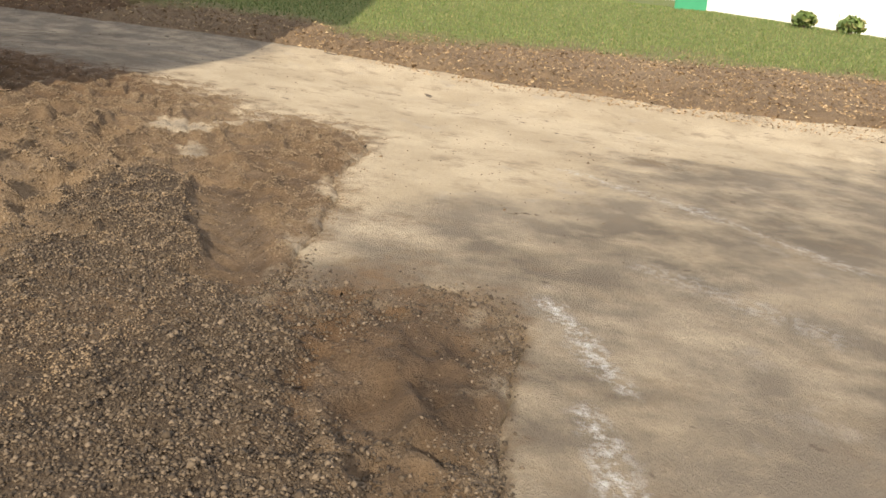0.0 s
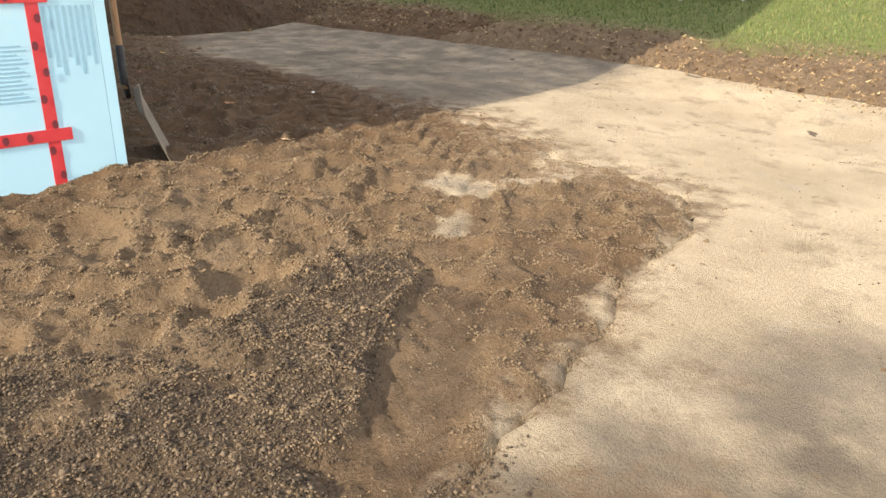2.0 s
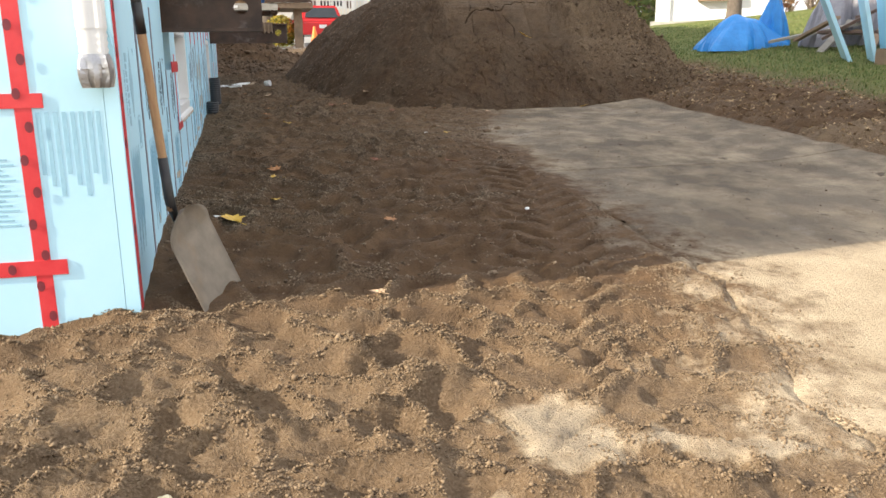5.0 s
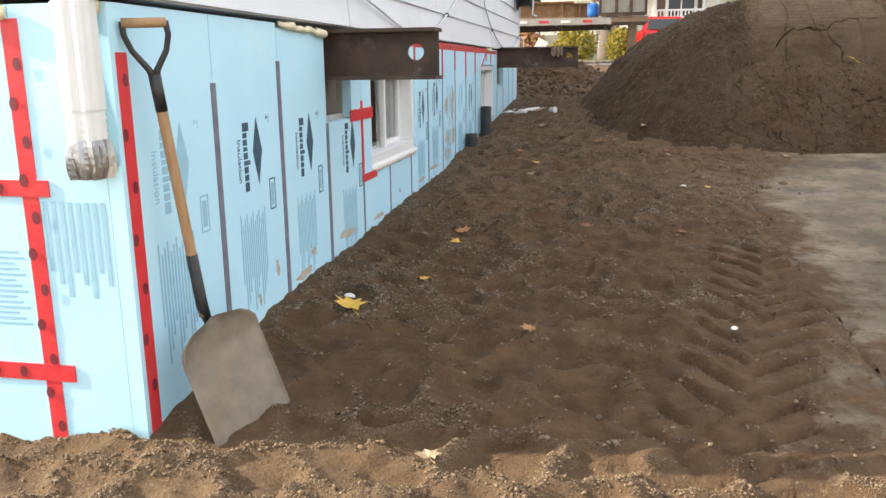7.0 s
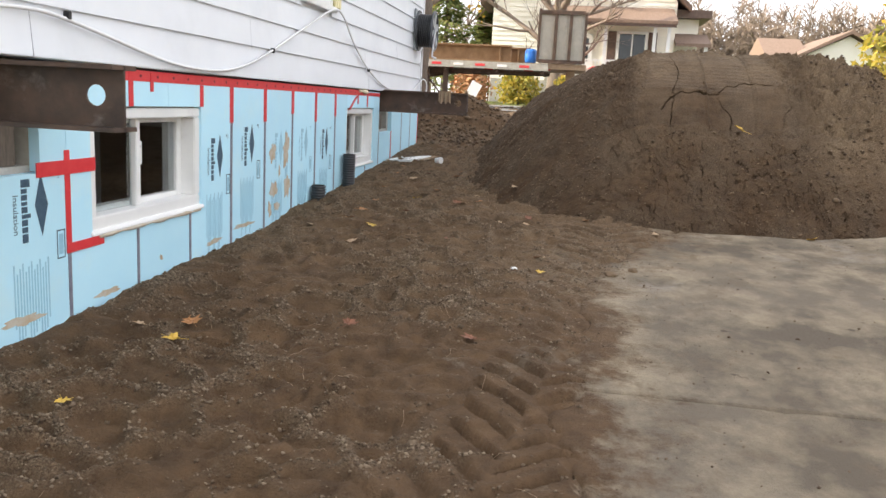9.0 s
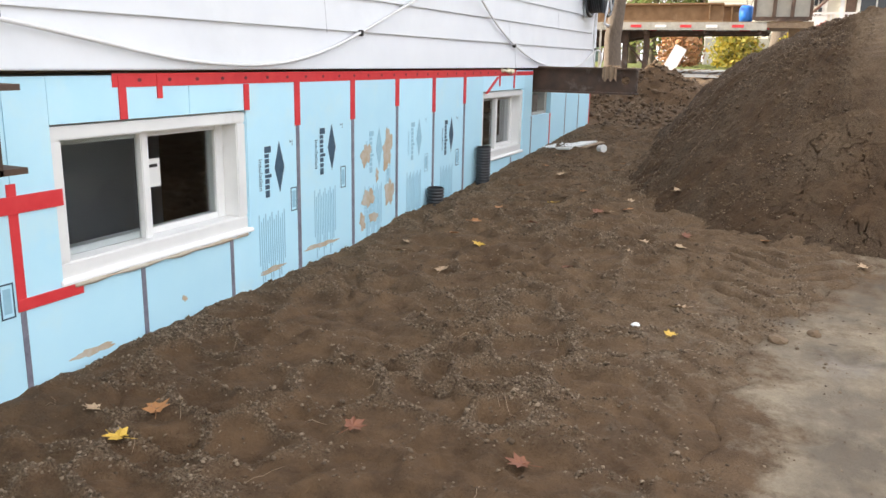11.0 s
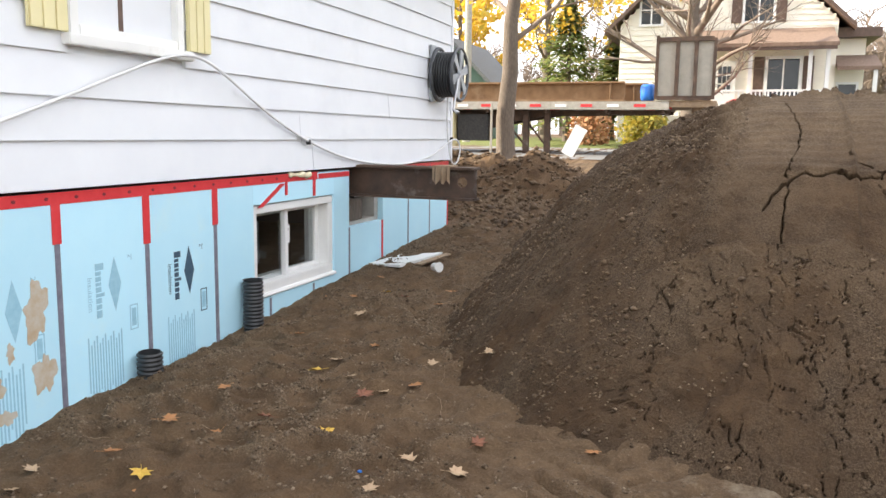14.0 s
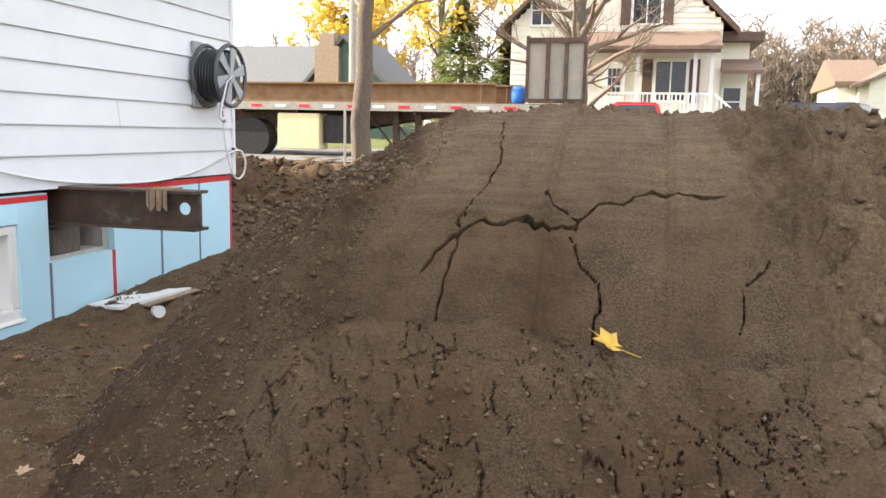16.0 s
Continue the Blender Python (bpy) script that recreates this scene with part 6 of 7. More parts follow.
def window_at(parent, x0, x1, z0, z1, y, glass=M_CARGLASS, bars=(1, 1), trim=0.09):
    """A framed window on a wall that faces -y."""
    fr = Shape().box(x0 - trim, y - 0.08, z0 - trim, x1 + trim, y, z0).box(x0 - trim, y - 0.08, z1, x1 + trim, y, z1 + trim).box(x0 - trim, y - 0.08, z0, x0, y, z1).box(x1, y - 0.08, z0, x1 + trim, y, z1)
    w = part("window", fr, M_VINYL, parent, "white framed window")
    part("pane", Shape().box(x0, y - 0.03, z0, x1, y - 0.02, z1), glass, w)
    for i in range(1, bars[0] + 1):
        x = x0 + (x1 - x0) * i / (bars[0] + 1)
        part("glazing_bar", Shape().box(x - 0.03, y - 0.055, z0, x + 0.03, y - 0.031, z1), M_VINYL, w)
    for i in range(1, bars[1] + 1):
        z = z0 + (z1 - z0) * i / (bars[1] + 1)
        part("glazing_bar", Shape().box(x0, y - 0.06, z - 0.025, x1, y - 0.034, z + 0.025), M_VINYL, w)
    return w


def lap_wall(parent, outline_fn, z0, z1, y, step, material, depth=0.03):
    """Clapboards on a wall that faces -y; outline_fn gives the wall's ends at a height."""
    z = z0
    while z < z1:
        for a, b in outline_fn(z + step / 2):
            if b - a > 0.05:
                part("clapboard", Shape().prism([(y, z), (y - depth, z), (y - 0.004, z + step), (y, z + step)], "x", a, b), material, parent)
        z += step


def cream_house():
    y, gx = 38.0, 1.85
    h = thing("cream_house", (2.4, y, 1.8), "cream clapboard house with a brown-roofed porch across the street", "house")
    left, right, eave, peak = -1.75, 6.6, 6.75, 10.6
    mid = (left + right) / 2
    wall = part("wall", Shape().prism([(left, 1.6), (right, 1.6), (right, eave), (mid, peak), (left, eave)], "y", y, y + 8), M_CREAMSIDE, h)

    def ends(z):
        if z < eave:
            return [(left, right)]
        k = (peak - z) / (peak - eave)
        return [(mid - (mid - left) * k, mid + (right - mid) * k)]
    lap_wall(wall, ends, 3.0, peak - 0.2, y - 0.005, 0.22, M_CREAMSIDE)
    part("roof", Shape().prism([(mid, peak + 0.3), (left - 0.6, eave - 0.42), (left - 0.6, eave - 0.25), (mid, peak + 0.5), (right + 0.6, eave - 0.25), (right + 0.6, eave - 0.42)], "y", y - 0.5, y + 8.4), M_BROWN, h, "brown roof edge")
    part("foundation", Shape().box(left + 0.05, y - 0.12, 1.5, right - 0.05, y - 0.04, 3.0), M_CONC, h)
    w = window_at(h, 3.15, 4.2, 6.75, 8.1, y - 0.03, bars=(1, 0))
    for a, b in ((2.65, 3.03), (4.32, 4.70)):
        part("shutter", Shape().box(a, y - 0.09, 6.7, b, y - 0.035, 8.15), M_BROWN, h)
    window_at(h, -0.9, -0.1, 6.75, 7.9, y - 0.03, bars=(1, 1))
    p = y - 1.9
    porch = part("porch_floor", Shape().box(0.9, p, 2.95, 6.3, y - 0.05, 3.1), M_GREYWOOD, h)
    part("porch_skirt", Shape().box(1.0, p + 0.1, 1.6, 6.2, p + 0.16, 2.95), M_WHITE, h)
    part("porch_roof", Shape().prism([(p - 0.35, 5.52), (p - 0.35, 5.66), (y, 6.45), (y, 6.2)], "x", 0.9, 6.45), M_ROOFBROWN, h, "brown shingle porch roof")
    part("porch_fascia", Shape().box(0.95, p - 0.32, 5.40, 6.4, p - 0.24, 5.56), M_BROWN, h)
    for x in (1.1, 3.45, 5.55, 6.15):
        part("porch_post", Shape().box(x - 0.07, p, 3.1, x + 0.07, p + 0.14, 5.45), M_WHITE, h)
    rail = part("railing", Shape().box(1.0, p + 0.02, 3.88, 6.2, p + 0.1, 3.96).box(1.0, p + 0.03, 3.18, 6.2, p + 0.09, 3.24), M_WHITE, h)
    for i in range(34):
        x = 1.12 + 0.152 * i
        part("baluster", Shape().box(x - 0.03, p + 0.04, 3.24, x + 0.03, p + 0.08, 3.88), M_WHITE, rail)
    for i in range(6):
        part("step", Shape().box(6.3 + 0.28 * i, p + 0.1, 1.7, 6.58 + 0.28 * i, y - 0.2, 2.93 - 0.19 * i), M_WHITE, h)
    part("stair_rail", Shape().prism([(6.3, 3.85), (7.6, 2.75), (7.6, 2.85), (6.3, 3.96)], "y", p, p + 0.08), M_WHITE, h)
    for i in range(8):
        x = 6.4 + 0.16 * i
        part("baluster", Shape().box(x - 0.025, p + 0.02, 3.0 - 0.13 * i, x + 0.025, p + 0.06, 3.85 - 0.135 * i), M_WHITE, h)
    door = part("door", Shape().box(2.1, y - 0.07, 3.1, 2.95, y - 0.03, 5.2), M_WHITE, h, "white door with nine panes")
    for i in range(3):
        for j in range(3):
            part("door_pane", Shape().box(2.27 + 0.175 * i, y - 0.08, 3.95 + 0.37 * j, 2.41 + 0.175 * i, y - 0.072, 4.25 + 0.37 * j), M_CARGLASS, door)
    window_at(h, 4.15, 5.3, 3.75, 5.25, y - 0.03, bars=(1, 0), trim=0.12)
    for a, b in ((3.62, 4.0), (5.45, 5.83)):
        part("shutter", Shape().box(a, y - 0.09, 3.65, b, y - 0.035, 5.35), M_BROWN, h)
    annex = part("annex_wall", Shape().box(6.62, y + 1.0, 1.6, 7.75, y + 6, 6.1), M_CREAMSIDE, h)
    part("annex_roof", Shape().box(6.62, y + 0.3, 6.1, 8.2, y + 6.4, 6.45), M_BROWN, h)
    part("annex_porch_roof", Shape().prism([(y - 0.6, 4.75), (y - 0.6, 4.9), (y + 1.0, 5.45), (y + 1.0, 5.2)], "x", 6.62, 8.15), M_ROOFBROWN, h)
    part("porch_post", Shape().box(7.9, y - 0.5, 1.7, 8.04, y - 0.36, 4.8), M_WHITE, h)
    window_at(h, 6.85, 7.5, 3.2, 4.3, y + 0.97, bars=(0, 1))


cream_house()


def garage():
    y = 46.0
    g = thing("garage", (14.5, y, 1.9), "cream garage with a red-brown roof and a white door", "garage")
    part("wall", Shape().prism([(12.3, 1.8), (17.4, 1.8), (17.4, 5.0), (14.9, 6.3), (12.3, 5.0)], "y", y, y + 7), M_CREAMSIDE, g)
    part("roof", Shape().prism([(14.9, 6.4), (11.9, 4.85), (11.9, 5.0), (14.9, 6.6), (17.8, 5.0), (17.8, 4.85)], "y", y - 0.4, y + 7.2), M_ROOFBROWN, g)
    part("side_roof", Shape().prism([(y + 2, 5.0), (y + 2, 5.2), (y + 5, 6.5), (y + 8, 5.1), (y + 8, 4.9)], "x", 11.2, 13.6), M_ROOFBROWN, g)
    part("side_wall", Shape().box(11.4, y + 2.3, 1.8, 12.28, y + 7, 5.0), M_CREAMSIDE, g)
    part("door", Shape().box(13.6, y - 0.06, 1.9, 16.2, y, 4.3), M_WHITE, g)
    for i in range(3):
        part("door_pane", Shape().box(13.75 + 0.8 * i, y - 0.075, 3.7, 14.4 + 0.8 * i, y - 0.062, 4.1), M_CARGLASS, g)
    lap_wall(g, lambda z: [(12.3, 13.58), (16.22, 17.4)], 1.9, 5.0, y - 0.003, 0.22, M_CREAMSIDE)
    g.location.x += 1.65


garage()


def green_house():
    y = 44.0
    h = thing("green_house", (-13, y, 1.9), "low green house with a grey roof and a tan chimney", "house")
    part("wall", Shape().box(-22, y, 1.6, -9.4, y + 7, 4.3), M_GREENWALL, h)
    part("roof", Shape().prism([(y - 0.6, 4.2), (y - 0.6, 4.4), (y + 3.5, 7.0), (y + 7.6, 4.4), (y + 7.6, 4.2)], "x", -22.5, -12.2), M_ROOF, h)
    part("gable", Shape().prism([(-13.4, 4.3), (-8.6, 4.3), (-11.2, 6.9)], "y", y - 0.5, y + 6), M_GREENWALL, h)
    part("gable_roof", Shape().prism([(-11.2, 7.15), (-13.9, 4.2), (-13.7, 4.2), (-11.2, 6.9), (-8.6, 4.2), (-8.35, 4.2)], "y", y - 0.8, y + 6.2), M_ROOF, h)
    part("chimney", Shape().box(-12.7, y - 0.9, 1.7, -11.4, y - 0.55, 6.5).box(-12.45, y - 0.9, 6.5, -11.65, y - 0.3, 7.15), M_BRICK, h)
    for x in (-20, -17.5, -15.6):
        window_at(h, x, x + 1.1, 2.9, 3.9, y - 0.01)


green_house()


def car(name, paint, x, y, z, turn, label, tall=1.45, long=4.3, wide=1.75, wagon=True):
    c = thing(name, (0, 0, 0), label, "car")
    L, W, H = long, wide / 2, tall
    low = [(-L / 2, 0.35), (L / 2, 0.35), (L / 2, 0.72), (L / 2 - 0.15, 0.86), (L * 0.22, 0.95), (-L / 2 + 0.08, 0.98), (-L / 2, 0.85)]
    s = Shape().prism(low, "x", -W, W)
    roofs = [(-L / 2 + (0.12 if wagon else 0.75), 0.96), (L * 0.24, 0.94), (L * 0.08, H), (-L / 2 + (0.45 if wagon else 1.3), H)]
    n = len(roofs)
    v = [(-W + 0.04, p, q) if q < 1.0 else (-W + 0.2, p, q) for p, q in roofs] + [(W - 0.04, p, q) if q < 1.0 else (W - 0.2, p, q) for p, q in roofs]
    s.add(v, [tuple(range(n - 1, -1, -1)), tuple(range(n, 2 * n))] + [(i, (i + 1) % n, n + (i + 1) % n, n + i) for i in range(n)])
    part("body", s, paint, c, smooth=False, bevel=0.05)
    rear = Shape().add([(-W + 0.2, -L / 2 + (0.13 if wagon else 0.8), 1.02), (W - 0.2, -L / 2 + (0.13 if wagon else 0.8), 1.02), (W - 0.3, -L / 2 + (0.40 if wagon else 1.2), H - 0.09), (-W + 0.3, -L / 2 + (0.40 if wagon else 1.2), H - 0.09)], [(0, 1, 2, 3)])
    for q in range(4):
        rear.v[q] = (rear.v[q][0], rear.v[q][1] - 0.012, rear.v[q][2])
    part("rear_window", rear, M_CARGLASS, c)
    for sgn in (-1, 1):
        part("side_window", Shape().add([(sgn * (W - 0.035), -L / 2 + (0.4 if wagon else 0.95), 1.0), (sgn * (W - 0.035), L * 0.2, 1.0), (sgn * (W - 0.165), L * 0.07, H - 0.08), (sgn * (W - 0.165), -L / 2 + (0.55 if wagon else 1.35), H - 0.08)], [(0, 1, 2, 3)]), M_CARGLASS, c)
        part("tail_lamp", Shape().box(sgn * W - 0.1 * (sgn > 0), -L / 2 - 0.015, 0.72, sgn * W + 0.1 * (sgn < 0), -L / 2 + 0.05, 0.95), M_LAMPRED, c)
        part("mirror", Shape().box(sgn * (W + 0.02) - 0.08, L * 0.17, 0.95, sgn * (W + 0.02) + 0.08, L * 0.2, 1.08), paint, c)
        for yy in (-L * 0.3, L * 0.31):
            wheel = part("wheel", Shape().tube([(sgn * (W - 0.2), yy, 0.32), (sgn * (W + 0.01), yy, 0.32)], 0.32, 20), M_TYRE, c, smooth=False)
            part("rim", Shape().tube([(sgn * (W - 0.02), yy, 0.32), (sgn * (W + 0.02), yy, 0.32)], 0.2, 16), M_RIM, wheel)
    part("bumper", Shape().box(-W + 0.05, -L / 2 - 0.04, 0.36, W - 0.05, -L / 2 + 0.05, 0.55), paint, c, bevel=0.02)
    part("number_plate", Shape().box(-0.15, -L / 2 - 0.05, 0.6, 0.15, -L / 2 - 0.02, 0.74), M_WHITE, c)
    c.matrix_world = pose(x, y, z, 0, 0, turn)
    return c


car("red_suv", M_REDCAR, 3.35, 32.6, 1.87, 6, "red estate car parked on the drive", 1.5)
car("dark_suv", M_DARKCAR, 9.1, 33.5, 1.87, 60, "dark blue car parked on the drive", 1.62)
car("white_car", M_WHITECAR, 11.1, 29.0, 1.80, 70, "white saloon car parked on the drive", 1.42, 4.5, 1.78, False)

cone = thing("traffic_cone", (3.0, 27.7, 1.8), "orange traffic cone on the street", "traffic cone")
part("body", Shape().tube([(3.0, 27.7, 1.78), (3.0, 27.7, 2.45)], [0.17, 0.04], 16), M_ORANGE, cone)
part("base_plate", Shape().box(2.8, 27.5, 1.74, 3.2, 27.9, 1.78), M_ORANGE, cone)


def trailer():
    t = thing("flatbed_trailer", (-4, 23.5, 1.65), "long flatbed trailer with red and white marker tape", "trailer")
    y0, y1 = 22.4, 24.8
    part("deck", Shape().box(-14, y0 + 0.05, 2.86, 1.5, y1 - 0.05, 2.95), M_TIMBER, t, "worn plank deck")
    for y in (y0, y1):
        rail = part("side_rail", Shape().box(-14, y - 0.03, 2.74, 1.5, y + 0.03, 2.93), M_GREYWOOD, t)
        for i in range(24):
            x = -13.8 + 0.63 * i
            part("marker", Shape().box(x, y - 0.036, 2.80, x + 0.28, y - 0.031, 2.87), M_TAPE if i % 2 else M_WHITE, rail)
    part("girder", Shape().prism([(-14, 2.3), (-3.2, 2.3), (-1.4, 2.62), (1.5, 2.66), (1.5, 2.74), (-14, 2.74)], "y", 23.0, 23.12).prism([(-14, 2.3), (-3.2, 2.3), (-1.4, 2.62), (1.5, 2.66), (1.5, 2.74), (-14, 2.74)], "y", 24.1, 24.22), M_STEEL, t)
    for x in (-13.4, -12, -10.5, -9, -7.5, -6, -4.5, -3, -1.5, 0, 1.3):
        part("crossmember", Shape().box(x, y0 + 0.05, 2.66, x + 0.08, y1 - 0.05, 2.74), M_STEEL, t)
    for x in (-10.2, -8.9):
        for y in (22.6, 24.6):
            wheel = part("wheel", Shape().tube([(x, y - 0.2, 2.12), (x, y + 0.2, 2.12)], 0.50, 24), M_TYRE, t)
            part("rim", Shape().tube([(x, y - 0.22, 2.12), (x, y - 0.05, 2.12)], 0.27, 18), M_RIM, wheel)
    wheel = part("wheel", Shape().tube([(-5.7, 22.5, 2.05), (-5.7, 23.0, 2.05)], 0.48, 24), M_TYRE, t)
    part("tool_box", Shape().box(-4.95, 22.42, 1.80, -3.85, 23.0, 2.66), M_CREAM, t, "pale yellow tool box", bevel=0.02)
    part("tool_box", Shape().box(-3.80, 22.6, 1.95, -2.95, 23.0, 2.62), M_BLACKSTEEL, t, bevel=0.02)
    for x in (-2.1, -1.55):
        leg = part("landing_leg", Shape().box(x, 22.8, 1.62, x + 0.14, 22.94, 2.74), M_STEEL, t)
        part("brace", Shape().tube([(x - 0.6, 22.9, 2.6), (x, 22.87, 1.9)], 0.03, 6), M_STEEL, leg)
        part("foot", Shape().box(x - 0.08, 22.72, 1.60, x + 0.22, 23.02, 1.64), M_STEEL, leg)
    ramp = part("ramp", Shape().box(1.15, 22.35, 2.98, 1.22, 22.47, 4.44).box(2.43, 22.35, 2.98, 2.5, 22.47, 4.36).box(1.22, 22.35, 4.30, 2.43, 22.47, 4.40).box(1.22, 22.35, 2.96, 2.43, 22.47, 3.06), M_STEEL, t, "upright steel ramp with pale panels")
    for a in (1.60, 2.01):
        part("rib", Shape().box(a, 22.30, 3.06, a + 0.085, 22.44, 4.30), M_STEEL, ramp)
    for a, b in ((1.22, 1.60), (1.685, 2.01), (2.095, 2.43)):
        part("panel", Shape().box(a, 22.42, 3.06, b, 22.45, 4.30), M_PANEL, ramp, "pale weathered panel")
    part("tail_lamp", Shape().box(1.5, 22.5, 2.76, 1.56, 22.8, 2.86), M_LAMPRED, t)
    part("tail_leg", Shape().box(2.0, 22.9, 1.65, 2.25, 23.15, 2.98), M_TIMBER, t)
    part("tail_deck", Shape().box(1.5, 22.4, 2.80, 2.55, 24.8, 2.95), M_TIMBER, t)


trailer()
for y, x0, x1 in ((22.75, -13.5, 0.42), (23.5, -12.0, 0.9), (24.2, -13.0, 0.7)):
    s = Shape().box(x0, y - 0.012, 2.99, x1, y + 0.012, 3.38).box(x0, y - 0.16, 3.38, x1, y + 0.16, 3.42).box(x0, y - 0.16, 2.952, x1, y + 0.16, 2.99)
    for x in (x0 + 2, x0 + 6.5, x1 - 0.35):
        s.box(x, y - 0.15, 2.99, x + 0.03, y - 0.012, 3.38)
    solid("long_steel_beam", s, M_RUST, "long rust-brown steel beam loaded on the trailer", "steel beam", "beams on the trailer")
barrel = thing("barrel", (0.95, 23.2, 2.95), "blue plastic barrel on the trailer", "barrel")
part("body", Shape().tube([(0.98, 22.6, 2.955), (0.98, 22.6, 3.08), (0.98, 22.6, 3.28), (0.98, 22.6, 3.34)], [0.15, 0.17, 0.17, 0.13], 18), M_BLUE, barrel, smooth=True)
sign = thing("sign_board", (-0.1, 21.5, 1.6), "white board leaning on a stake", "sign")
part("board", Shape().box(-0.15, -0.02, -0.36, 0.15, 0.02, 0.36, pose(-0.52, 21.4, 1.98, 0, 27, 0)), M_WHITE, sign)
part("stake", Shape().box(-0.56, 21.43, 1.5, -0.50, 21.49, 2.1), M_TIMBER, sign)
stake = solid("wooden_stake", Shape().box(-1.70, 18.44, 1.5, -1.66, 18.48, 2.75), M_GREYWOOD, "thin wooden stake beside the tree", "stake")
pole = thing("utility_pole", (-6.9, 33, 1.8), "grey wooden utility pole", "utility pole")
part("pole_shaft", Shape().tube([(-6.9, 33, 1.7), (-6.9, 33, 11)], [0.16, 0.11], 12), M_GREYWOOD, pole)
part("crossarm", Shape().box(-7.8, 32.94, 9.9, -6.0, 33.06, 10.05), M_GREYWOOD, pole)

grove("maple_tree", (-1.42, 18.7, 1.5), 6.5, 0.18, "grey-barked maple with sparse yellow leaves", "tree", 9, M_YLEAF, 1500, 0.085, 0.62, 5, 3, (0.1, 0.2), 0.34)
grove("bare_tree", (1.4, 33.0, 1.75), 6.5, 0.34, "bare many-branched tree in front of the cream house", "tree", 20, None, 0, 0.1, 0.55, 8, 4, (0.1, 0.2), 0.15)
grove("yellow_tree", (-5.5, 41, 1.9), 9.0, 0.25, "tall tree in yellow autumn leaf", "tree", 12, M_YLEAF, 3200, 0.12, 0.42, 11, 3, (0, 0), 0.25)
grove("yellow_tree", (-15.5, 58, 2.0), 10.0, 0.25, "tall tree in yellow autumn leaf", "tree", 10, M_YLEAF, 2500, 0.2, 0.4, 12, 3, (0, 0), 0.3)
grove("yellow_tree", (27, 62, 2.2), 11.0, 0.3, "tall tree in yellow autumn leaf", "tree", 12, M_YLEAF, 4500, 0.24, 0.42, 13, 3, (0, 0), 0.2)


def conifer(x, y, z, h, r, seed):
    rng = random.Random(seed)
    t = thing("conifer", (x, y, z), "dark green conifer behind the trailer", "tree")
    part("trunk", Shape().tube([(x, y, z - 0.1), (x, y, z + h)], [0.18, 0.03], 10), M_BARK, t)
    s = Shape()
    for _ in range(4200):
        q = rng.random() ** 0.8
        rr = r * (1 - q) ** 0.8 * (0.5 + 0.55 * rng.random()) * (0.85 + 0.25 * math.sin(q * 40))
        a = rng.uniform(0, 6.28)
        c = Vector((x + rr * math.cos(a), y + rr * math.sin(a), z + 0.4 + (h - 0.3) * q))
        u = Vector((math.cos(a), math.sin(a), rng.uniform(-0.7, 0.1))).normalized() * rng.uniform(0.12, 0.3)
        w = Vector((-math.sin(a), math.cos(a), rng.uniform(-0.4, 0.4))) * rng.uniform(0.05, 0.12)
        s.add([c - u * 0.4, c + w, c + u, c - w], [(0, 1, 2, 3)])
    part("crown", s, M_CONIFER, t)


conifer(-4.2, 39.5, 1.9, 6.2, 2.6, 1)
conifer(-2.6, 42.5, 1.9, 5.2, 1.8, 2)
conifer(-17.5, 60, 2.0, 8.5, 2.2, 3)
bush((0.2, 30.2, 1.75), 0.9, 1.3, M_BUSH, "rounded yellow-green shrub across the street", 1, 1600, 0.08)
bush((2.0, 32.3, 1.75), 0.7, 1.2, M_BUSH, "yellow-green shrub beside the bare tree", 2, 1000, 0.08)
bush((-1.8, 31.5, 1.75), 0.9, 1.2, M_REDBUSH, "russet autumn shrub across the street", 3, 1100, 0.08)


def far_woods():
    rng = random.Random(77)
    s = Shape()
    for i in range(760):
        x = rng.uniform(-60, 75) if i < 380 else rng.uniform(9, 48)
        y = rng.uniform(80, 100)
        h = rng.uniform(6.5, 11.5)
        z = 2.0
        s.tube([(x, y, z), (x + rng.gauss(0, 0.3), y, z + h * 0.6), (x + rng.gauss(0, 0.6), y, z + h)], [0.13, 0.08, 0.02], 4, False)
        for _ in range(26):
            q = rng.uniform(0.25, 0.97)
            d = Vector((rng.gauss(0, 1), rng.gauss(0, 0.6), rng.uniform(0.3, 1.6))).normalized() * rng.uniform(0.8, 2.2)
            p = Vector((x, y, z + h * q))
            s.tube([p, p + d * 0.5 + Vector((0, 0, 0.1)), p + d], [0.065, 0.05, 0.025], 3, False)
    solid("far_woods", s, M_TWIG, "bare grey-brown trees in the distance", "woods", kind="stuff")


far_woods()

# ---- side yard ----
def gz(x, y):
    return float(flat_height(x, y))


